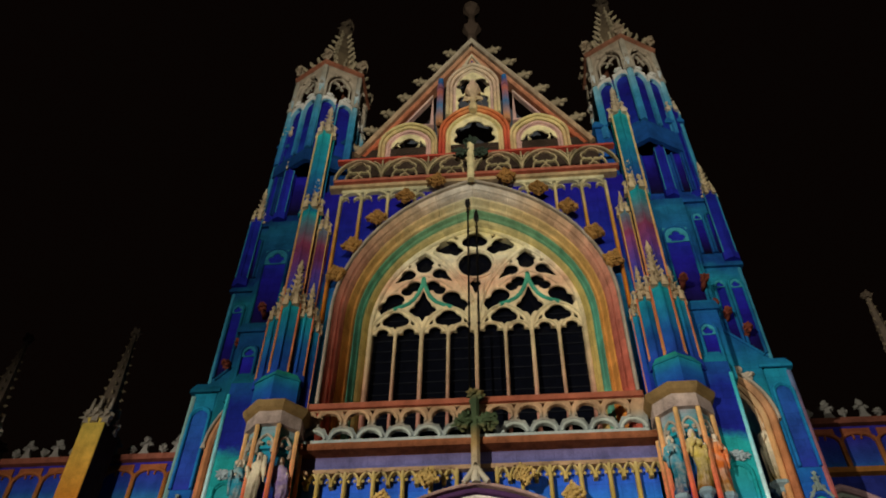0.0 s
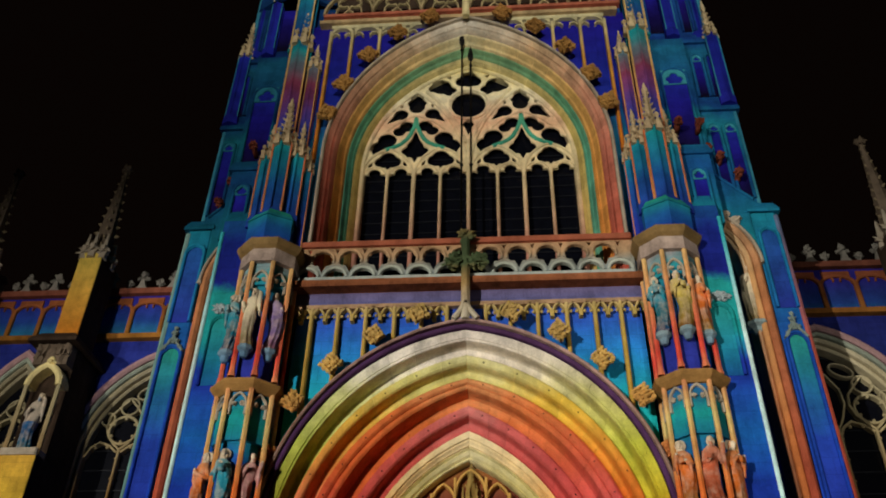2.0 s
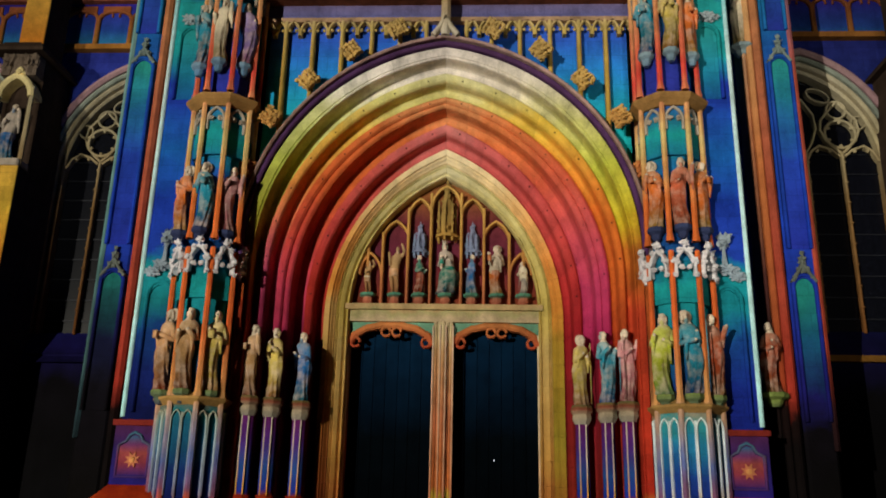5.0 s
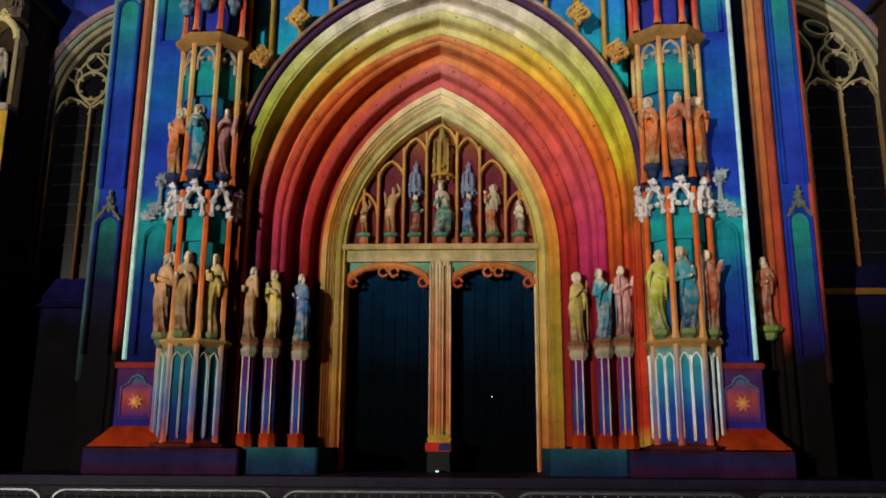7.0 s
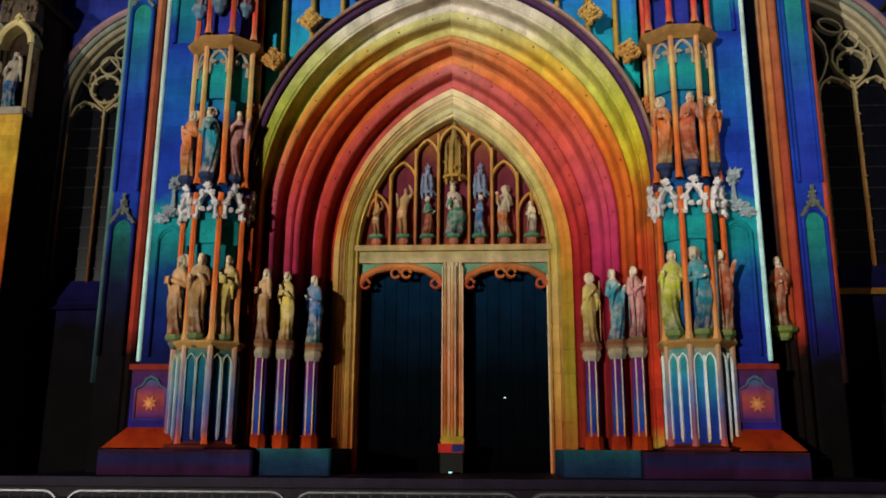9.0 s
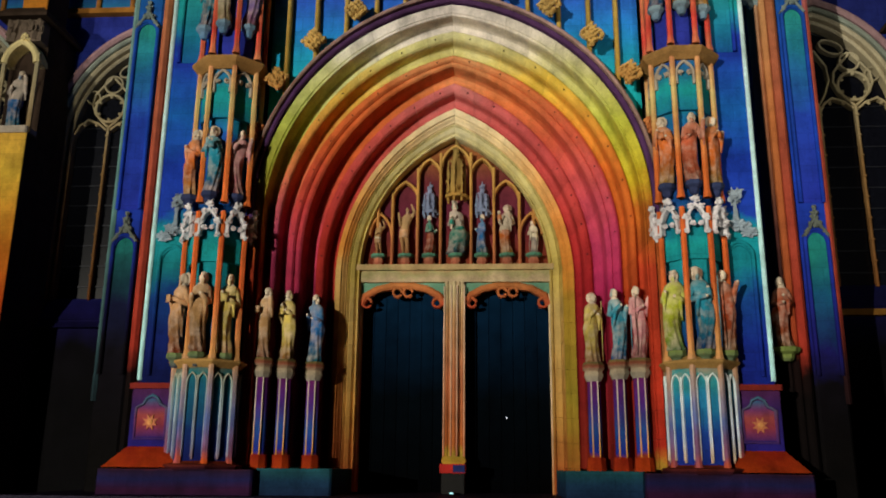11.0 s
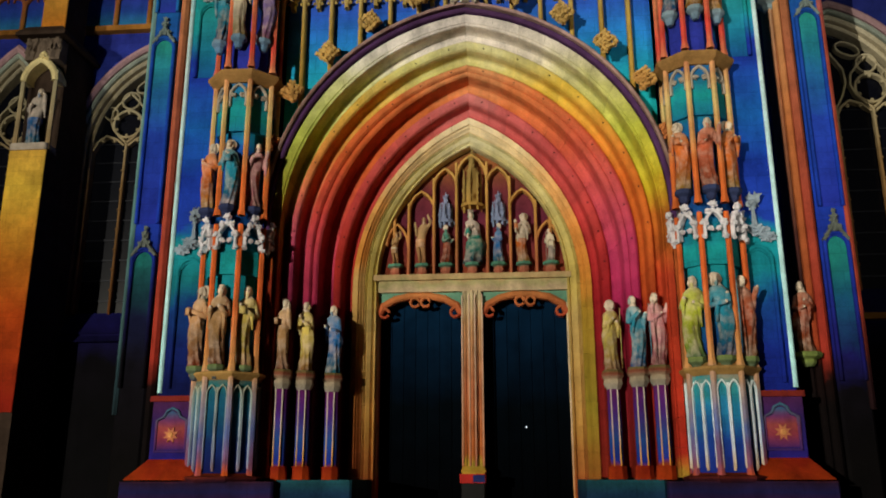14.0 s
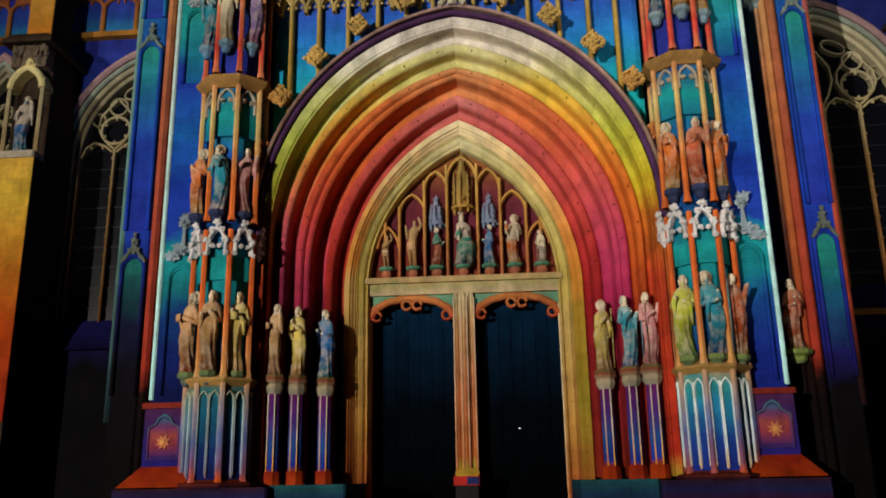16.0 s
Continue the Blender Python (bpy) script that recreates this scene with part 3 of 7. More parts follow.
# ---- wall over the portal ----
wall = tagged(new("wall_portal"), "blue-lit ashlar wall with blind gothic panelling", "wall", kind="structure")
bm = bmesh.new()
over_arch(bm, arch(0, 4.45, 7.25, 12.4, None, 18), 13.95, 0.3, 0.8)
part("ashlar", bm, BLUE_WALL, wall)
for x in (-4.62, -4.02, -3.33, -2.6, -1.86, -1.16, -0.5, 0.5, 1.12, 1.82, 2.56, 3.27, 3.92, 4.6):
    zb = 12.0 + 0.7 - 0.16 * x * x - 0.35
    bm = bmesh.new()
    zb = min(12.9, max(9.2, zb))
    rib(bm, [(x, zb), (x, 13.3)], 0.1, 0.1, 0.32)
    part("mullion", bm, GOLD, wall)
xs = [-4.62, -4.02, -3.33, -2.6, -1.86, -1.16, -0.5, 0.5, 1.12, 1.82, 2.56, 3.27, 3.92, 4.6]
for xa, xb in zip(xs, xs[1:]):
    if xa == -0.5:
        continue
    c, w = (xa + xb) / 2, (xb - xa) / 2
    for cc in (c - w / 2, c + w / 2):
        bm = bmesh.new()
        rib(bm, arch(cc, w / 2 - 0.02, 13.02, 13.32, 12.9, 5), 0.06, 0.12, 0.32)
        for s in (-1, 1):
            ball(bm, cc + s * w * 0.22, 0.16, 13.05, 0.045, n=4)
        part("trefoil_head", bm, GOLD, wall)
bm = bmesh.new()
box(bm, -4.7, 4.7, 0.12, 0.4, 13.28, 13.4)
part("string_course", bm, stone("worn_string", [(0, "a8886c"), (1, "b89878")], 13, 14, wear=0.8), wall)
FRIEZE = stone("frieze", [(0, "6a70b0"), (1, "7a6a90")], 13.3, 13.9, 0.25)
bm = bmesh.new()
box(bm, -4.7, 4.7, 0.18, 0.4, 13.42, 13.78)
part("frieze", bm, FRIEZE, wall)
bm = bmesh.new()
prism_y(bm, [(-4.75, 13.78), (4.75, 13.78), (4.75, 13.98), (-4.75, 13.98)], -0.2, 1.7)
part("cornice", bm, stone("worn_cornice", [(0, "7c4834"), (1, "a06444")], 13.7, 14.0, wear=0.8), wall)

# cross finial over the hood
cross = thing("cross_finial", "mossy stone cross finial standing before the parapet", "finial")
MOSS = stone("mossy_stone", [(0, "d0c8b8"), (0.35, "b09060"), (0.55, "4c5a40"), (0.8, "44523c"), (1, "a88c58")], 12.6, 15.6)
bm = bmesh.new()
rib(bm, [(0, 12.6), (0, 15.2)], 0.22, -0.42, -0.2, 0.07)
for s in (-1, 1):
    rib(bm, [(0, 13.1), (s * 0.12, 12.85), (s * 0.3, 12.6)], 0.12, -0.42, -0.2, 0.04)
part("stem", bm, MOSS, cross)
for s in (-1, 0, 1):
    bm = bmesh.new()
    lump(bm, s * 0.3, -0.34, 14.35 if s else 15.2, 0.22 if s else 0.17, s + 5, 12, 0.7, 1.1, 0.8, 0.9, 7)
    part("leaf_arm", bm, MOSS, cross)

# ---- tympanum, lintel, doors ----
LINT = stone("lintel_stone", [(0, "b03814"), (0.1, "b84c18"), (0.13, "b88830"), (0.17, "a89038"), (0.2, "b06030"), (0.5, "b8704c"), (0.8, "c09468"), (0.9, "c8b890"), (0.95, "c0a888"), (0.98, "a8a070"), (1, "b89c70")], FLOOR, 6.3)
tymp = tagged(new("tympanum"), "dark red tympanum wall with slender gothic niches", "relief", kind="structure")
bm = bmesh.new()
ap = arch(0, 2.32, 6.2, 9.74, 6.35, 12)
prism_y(bm, ap, 2.05, 2.3)
part("tympanum_wall", bm, TYMP, tymp)
for x, top in ((-1.92, 8.0), (-1.56, 8.3), (-0.93, 8.95), (-0.36, 9.35), (0.4, 9.35), (0.97, 8.95), (1.6, 8.3), (1.95, 8.0)):
    bm = bmesh.new()
    rib(bm, [(x, 6.4), (x, top)], 0.07, 1.82, 2.06)
    part("niche_shaft", bm, TYMP_RIB, tymp)
for c, w, zs, tp in ((-1.24, 0.32, 8.1, 8.6), (-0.64, 0.28, 8.75, 9.2), (0.02, 0.36, 9.0, 9.55), (0.68, 0.28, 8.75, 9.2), (1.28, 0.32, 8.1, 8.6), (-1.85, 0.27, 7.2, 7.75), (1.88, 0.27, 7.2, 7.75)):
    bm = bmesh.new()
    rib(bm, arch(c, w, zs, tp, None, 6), 0.06, 1.84, 2.06)
    part("niche_head", bm, TYMP_RIB, tymp)
CANOPY = stone("canopy_stone", [(0, "7888a8"), (0.5, "8890b0"), (1, "98a0c0")], 7.5, 9, wear=0.5)
CANOPY_GOLD = stone("canopy_gold", [(0, "b88c44"), (0.4, "9c8048"), (1, "8c7848")], 7.8, 9.8, wear=0.5)


def canopy(x, y, z, h, r, mat, parent):
    """A pinnacled canopy over a niche figure."""
    bm = bmesh.new()
    drum(bm, x, y, r, r * 0.95, z, z + 0.08, 8)
    for k in range(7):
        a = 2 * pi * k / 7
        drum(bm, x + r * 0.75 * cos(a), y + r * 0.75 * sin(a), 0.035, 0.03, z - 0.1, z + h * 0.35, 4)
        drum(bm, x + r * 0.75 * cos(a), y + r * 0.75 * sin(a), 0.045, 0.0, z + h * 0.35, z + h * 0.62, 4)
    drum(bm, x, y, r * 0.6, r * 0.5, z + 0.08, z + h * 0.5, 6)
    drum(bm, x, y, r * 0.5, 0.0, z + h * 0.5, z + h, 6)
    for k in range(14):
        f = k / 14
        a = 2.4 * k
        rr = r * (1.0 - 0.85 * f)
        lump(bm, x + rr * cos(a), y - abs(rr * sin(a)), z + h * (0.02 + 0.9 * f), 0.034, k, 5, 0.8, 1, 1, 1.3)
    return part("canopy", bm, mat, parent)


canopy(-0.64, 1.98, 7.78, 0.85, 0.2, CANOPY, tymp)
canopy(0.68, 1.98, 7.78, 0.85, 0.2, CANOPY, tymp)
canopy(0.03, 1.9, 8.15, 1.65, 0.3, CANOPY_GOLD, tymp)
bm = bmesh.new()
box(bm, -2.4, 2.4, 1.7, 2.3, 6.28, 6.42)
part("shelf", bm, LINT, tymp)
SOCLE = stone("socle_stone", [(0, "a05844"), (0.55, "a86850"), (0.75, "50806c"), (1, "548870")], 6.42, 6.7)
for k in range(7):
    x = (-1.88, -1.21, -0.62, 0.03, 0.67, 1.29, 1.94)[k]
    bm = bmesh.new()
    lathe(bm, x, 1.86, [(0.1, 6.42), (0.14, 6.5), (0.12, 6.6), (0.2, 6.64), (0.2, 6.7)], 8)
    part("socle", bm, SOCLE, tymp)

lintel = tagged(new("door_frame"), "ochre stone lintel with cusped double arches and trumeau", "door frame", kind="structure")
TRUM = stone("trumeau_edge", [(0, "c06038"), (0.3, "c89070"), (1, "d0b8a0")], 1, 6)
SCROLL = stone("scroll_red", [(0, "a84830"), (1, "c07c48")], 5.4, 6.0)
SPAN = stone("spandrel_green", [(0, "4c7c68"), (1, "6c9880")], 5.5, 6.0)
bm = bmesh.new()
box(bm, -2.4, 2.4, 1.82, 2.4, 6.0, 6.28)
part("lintel", bm, LINT, lintel)
for s in (-1, 1):
    c = s * 1.28
    bm = bmesh.new()
    rib(bm, [(c - 1.03, 5.45), (c - 0.9, 5.68), (c - 0.6, 5.85), (c - 0.2, 5.93), (c + 0.2, 5.93), (c + 0.6, 5.85), (c + 0.9, 5.68), (c + 1.03, 5.45)], 0.16, 1.86, 2.1)
    part("cusped_arch", bm, SCROLL, lintel)
    bm = bmesh.new()
    over_arch(bm, [(c - 1.05, 5.6), (c - 0.6, 5.87), (c, 5.95), (c + 0.6, 5.87), (c + 1.05, 5.6)], 6.02, 1.95, 2.2)
    part("spandrel", bm, SPAN, lintel)
    for dx, dz in ((-0.86, 5.5), (-0.12, 5.76), (0.14, 5.76), (0.86, 5.5)):
        bm = bmesh.new()
        rib(bm, arc(c + dx, dz, 0.11, 0, 330, 10), 0.06, 1.88, 2.05)
        part("scroll", bm, SCROLL, lintel)
bm = bmesh.new()
prism_z(bm, [(-0.24, 2.5), (0.24, 2.5), (0.24, 2.1), (0.15, 1.95), (0.13, 1.8), (-0.13, 1.8), (-0.15, 1.95), (-0.24, 2.1)], FLOOR, 6.0)
for x in (-0.19, 0, 0.19):
    drum(bm, x, 1.86 if x else 1.78, 0.045, 0.045, FLOOR + 0.75, 6.0, 6)
box(bm, -0.26, 0.26, 1.7, 2.2, FLOOR, FLOOR + 0.7)
part("trumeau", bm, LINT, lintel)
bm = bmesh.new()
prism_z(bm, [(-0.29, 2.3), (0.29, 2.3), (0.29, 1.68), (-0.29, 1.68)], FLOOR + 0.7, FLOOR + 0.82, 0, [(-0.24, 2.3), (0.24, 2.3), (0.24, 1.74), (-0.24, 1.74)])
part("trumeau_base", bm, LINT, lintel)
for x in (-0.24, -0.07, 0.07, 0.24):
    bm = bmesh.new()
    drum(bm, x, 1.8 if abs(x) > 0.1 else 1.745, 0.022, 0.02, FLOOR + 0.82, 5.9, 6)
    part("trumeau_roll", bm, TRUM, lintel)
for s in (-1, 1):
    bm = bmesh.new()
    box(bm, s * 2.3, s * 2.55, 1.9, 2.5, FLOOR, 6.0, 0.04)
    part("jamb", bm, LINT, lintel)
    bm = bmesh.new()
    drum(bm, s * 2.3, 1.9, 0.04, 0.04, FLOOR, 5.7, 6)
    part("jamb_roll", bm, stone("jamb_roll", [(0, "c08050"), (0.5, "d0b898"), (1, "c8b490")], 1, 6), lintel)

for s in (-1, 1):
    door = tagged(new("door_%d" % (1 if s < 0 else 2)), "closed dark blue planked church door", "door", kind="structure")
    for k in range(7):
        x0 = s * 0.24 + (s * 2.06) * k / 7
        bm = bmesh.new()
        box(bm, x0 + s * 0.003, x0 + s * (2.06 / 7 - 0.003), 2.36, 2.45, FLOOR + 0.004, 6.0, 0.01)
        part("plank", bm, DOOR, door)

# ---- great window over the portal ----
HSTEP = [(4.25, 18.75, 24.62, 0.0), (3.98, 18.85, 24.42, 0.45), (3.75, 19.0, 24.22, 0.85), (3.58, 19.1, 24.08, 1.15), (3.4, 19.25, 23.94, 1.45)]
high = thing("window_arch", "broad moulded window arch in rose, amber and green bands", "arch")
for i in range(4):
    archivolt("arch_order", HSTEP[i], HSTEP[i + 1], ARCH_HIGH[i], 14.1, ["rose outer order", "amber order", "green order", "pale gold inner order"][i], [HIGH_FLAT, HIGH_SOFT, HIGH_SOFT, HIGH_FLAT][i], high)
hood2 = thing("hood_mould", "weathered hood mould with golden crockets over the great window", "moulding")
bm = bmesh.new()
rib(bm, arch(0, 4.29, 18.75, 24.68, 15.3, 20), 0.09, -0.14, 0.1, 0.03)
part("hood_rib", bm, GREY, hood2)
for x, z in ((1.15, 24.5), (2.2, 23.75), (3.1, 22.7), (3.8, 21.4), (4.2, 20.1)):
    for s in (-1, 1):
        crocket(s * x, -0.12, z + 0.12, s * (25 + x * 10), hood2, 1.0)

upper = tagged(new("wall_upper"), "upper front wall with blue blind panels and gold mullions", "wall", kind="structure")
bm = bmesh.new()
over_arch(bm, arch(0, 4.2, 18.75, 24.56, None, 18), 25.0, 0.3, 0.9)
for s in (-1, 1):
    box(bm, s * 4.2, s * 5.6, 0.3, 0.9, 14.0, 25.0)
part("ashlar", bm, BLUE_TOP, upper)
xs = [-4.62, -3.88, -2.94, -2.0, -1.1, 1.1, 1.95, 2.87, 3.78, 4.6]
for x in xs:
    bm = bmesh.new()
    foot = [z for px, z in half_arch(4.34, 18.75, 24.72, None, 40) if px >= -abs(x)]
    rib(bm, [(x, foot[0] if foot and abs(x) < 4.34 else 18.6), (x, 24.5)], 0.1, 0.1, 0.32)
    part("mullion", bm, GOLD_TOP, upper)
for xa, xb in zip(xs, xs[1:]):
    if xa == -1.1:
        continue
    c, w = (xa + xb) / 2, (xb - xa) / 2
    bm = bmesh.new()
    over_arch(bm, arch(c, w * 0.86, 24.36, 24.7, None, 6), 24.8, 0.16, 0.32)
    for q in (-1, 1):
        rib(bm, arc(c + q * w * 0.56, 24.34, w * 0.3, 90 - q * 90, 90 + q * 100, 6), 0.05, 0.16, 0.32)
    box(bm, xa, xb, 0.14, 0.32, 24.68, 24.86)
    part("panel_head", bm, GOLD_TOP, upper)
bm = bmesh.new()
box(bm, -5.05, 5.05, 0.02, 0.5, 24.84, 25.0)
part("string_course", bm, stone("string_course", [(0, "b8a078"), (1, "c0a480")], 24, 26, wear=0.7), upper)

# tracery of eight lights
win = tagged(new("window_1"), "great gothic window with cream flowing tracery and dark panes", "window", kind="structure")
bm = bmesh.new()
prism_y(bm, arch(0, 3.42, 19.25, 23.95, 14.6, 14), 1.72, 1.76)
part("pane", bm, GLASS, win)
for k in range(12):
    z = 15.2 + 0.42 * k
    bm = bmesh.new()
    box(bm, -3.38, 3.38, 1.68, 1.715, z, z + 0.025)
    part("saddle_bar", bm, LEAD, win)
TY = (1.40, 1.56)
for x in (-2.55, -1.72, -0.88, 0.9, 1.72, 2.55):
    bm = bmesh.new()
    rib(bm, [(x, 14.6), (x, 19.25)], 0.075 if x not in (-1.72, 1.72) else 0.12, *TY)
    part("mullion", bm, CREAM_GREEN, win)
bm = bmesh.new()
rib(bm, [(0, 14.6), (0, 20.4)], 0.12, 1.36, 1.6)
part("mullion", bm, CREAM_GREEN, win)
lights = [(-3.38, -2.55), (-2.55, -1.72), (-1.72, -0.88), (-0.88, 0.0), (0.0, 0.9), (0.9, 1.72), (1.72, 2.55), (2.55, 3.38)]
for c in (-2.57, -0.88, 0.88, 2.57):
    bm = bmesh.new()
    rib(bm, arch(c, 0.81, 19.05, 20.15, None, 10), 0.08, TY[0], TY[1])
    part("sub_arch", bm, CREAM_GREEN, win)
for a, b in lights:
    c, w = (a + b) / 2, (b - a) / 2
    bm = bmesh.new()
    rib(bm, arch(c, w - 0.02, 18.95, 19.4, None, 8), 0.06, TY[0] + 0.01, TY[1])
    part("light_head", bm, CREAM_GREEN, win)
for s in (-1, 1):
    c = s * 1.72
    # the green ogee between the pairs of lights
    bm = bmesh.new()
    for q in (-1, 1):
        rib(bm, [(c + q * 0.95, 20.12), (c + q * 0.7, 20.22), (c + q * 0.45, 20.36), (c + q * 0.28, 20.55), (c + q * 0.15, 20.82), (c + q * 0.05, 21.12), (c, 21.5)], 0.13, TY[0] - 0.02, TY[1])
    part("ogee", bm, GREEN, win)
    # great sub-arch over four lights
    bm = bmesh.new()
    rib(bm, arch(c, 1.66, 19.2, 22.75, None, 14), 0.1, 1.38, 1.56)
    part("great_arch", bm, CREAM_GREEN, win)
    bm = bmesh.new()
    rib(bm, [(s * 0.08, 20.3), (s * 0.3, 20.95), (s * 0.6, 21.6), (s * 0.95, 22.2), (s * 1.4, 22.75)], 0.14, 1.37, 1.56)
    part("sweeping_rib", bm, CREAM_GREEN, win)
    bm = bmesh.new()
    rib(bm, [(c - 0.95, 20.95), (c - 0.6, 21.3), (c - 0.2, 21.55), (c, 21.62), (c + 0.2, 21.55), (c + 0.6, 21.3), (c + 0.95, 20.95)], 0.07, TY[0] + 0.01, TY[1])
    part("inner_rib", bm, CREAM_GREEN, win)
bm = bmesh.new()
rib(bm, arc(0.0, 22.06, 0.68, 0, 354, 26), 0.1, 1.37, 1.57, None, True)
part("oculus", bm, CREAM_GREEN, win)
bm = bmesh.new()
rib(bm, arch(0, 3.36, 19.25, 23.86, 14.2, 16), 0.16, 1.36, 1.7)
part("window_frame", bm, CREAM_GREEN, win)

# the pierced slab behind the ribs
holes = []
for a, b in lights:
    c, w = (a + b) / 2, (b - a) / 2 - 0.04
    head = arc(c + w * 0.62, 18.97, w * 0.38, 0, 130, 5) + arc(c, 19.13, w * 0.56, -10, 190, 10) + arc(c - w * 0.62, 18.97, w * 0.38, 50, 180, 5)
    holes.append([(c - w, 14.75), (c + w, 14.75)] + head)
for s in (-1, 1):
    c = s * 1.72
    for q in (0.88, 2.57):
        holes.append(lobes(s * q, 19.67, [(0, 0.1, 0.22), (-0.18, -0.06, 0.2), (0.18, -0.06, 0.2)], [(0, -0.42, 0.2)]))
        for e in (-1, 1):
            holes.append(lobes(s * q + e * 0.55, 19.5, [(0, 0, 0.05)], [(0.06 * e, -0.12, 0.05), (-0.06 * e, 0.14, 0.05)]))
    holes.append(lobes(c, 20.2, [(0, 0.08, 0.22), (-0.2, -0.18, 0.2), (0.2, -0.18, 0.2)], [(0, 0.78, 0.24), (0, -0.66, 0.26)]))
    for q, m in ((-1, 1.0), (1, 1.0)):
        holes.append(lobes(c + q * 0.92, 20.5, [(0, 0.06, 0.25), (q * 0.26, -0.26, 0.23)], [(q * 0.5, -0.72, 0.2), (-q * 0.1, -0.26, 0.12)]))
        holes.append(lobes(c + q * 0.38, 21.06, [(-q * 0.08, 0.1, 0.2), (q * 0.16, -0.12, 0.17)], [(-q * 0.3, 0.26, 0.1)]))
        holes.append(lobes(c + q * 0.52, 21.72, [(0, 0, 0.2)], [(q * 0.48, -0.42, 0.19), (q * 0.2, -0.1, 0.16)]))
        holes.append(lobes(c + q * 0.5, 22.12, [(0, 0, 0.05)], [(q * 0.06, -0.12, 0.05)]))
    holes.append(lobes(c, 22.24, [(0, 0.24, 0.19), (0, -0.2, 0.22), (-0.17, 0.0, 0.13), (0.17, 0.0, 0.13)], [(0, 0.5, 0.1)]))
    holes.append(lobes(s * 0.92, 22.96, [(0, 0.02, 0.28), (-s * 0.3, -0.2, 0.19), (s * 0.26, -0.04, 0.15)], [(s * 0.5, -0.08, 0.12)]))
    holes.append(lobes(s * 0.64, 23.42, [(0, 0, 0.06)], [(s * 0.1, 0.08, 0.05)]))
holes += [[(0.58 * cos(k * pi / 14), 22.06 + 0.62 * sin(k * pi / 14)) for k in range(28)], lobes(0, 23.22, [(0, 0.16, 0.24), (-0.2, -0.02, 0.2), (0.2, -0.02, 0.2), (0, -0.1, 0.16)]), lobes(0, 21.1, [(0, 0.06, 0.15)], [(0, -0.45, 0.13)])]
plate("pierced_slab", arch(0, 3.4, 19.25, 23.9, 14.6, 16), holes, 1.45, 1.54, CREAM_GREEN, win, 0.012)

# iron spear before the window
for x, top in ((-0.17, 24.7), (0.12, 23.9)):
    spear = thing("iron_spear", "thin black iron lightning rod with a spear tip", "rod", "iron rods")
    bm = bmesh.new()
    drum(bm, x, 0.5, 0.035, 0.03, 14.0, top - 0.6, 6)
    part("rod", bm, IRON, spear)
    bm = bmesh.new()
    drum(bm, x, 0.5, 0.03, 0.13, top - 0.8, top - 0.58, 4)
    drum(bm, x, 0.5, 0.13, 0.0, top - 0.58, top, 4)
    part("spear_tip", bm, IRON, spear)
    bm = bmesh.new()
    for z in (top - 1.0, top - 2.4, 18.5):
        ball(bm, x, 0.5, z, 0.06, n=5)
    part("collar", bm, IRON, spear)


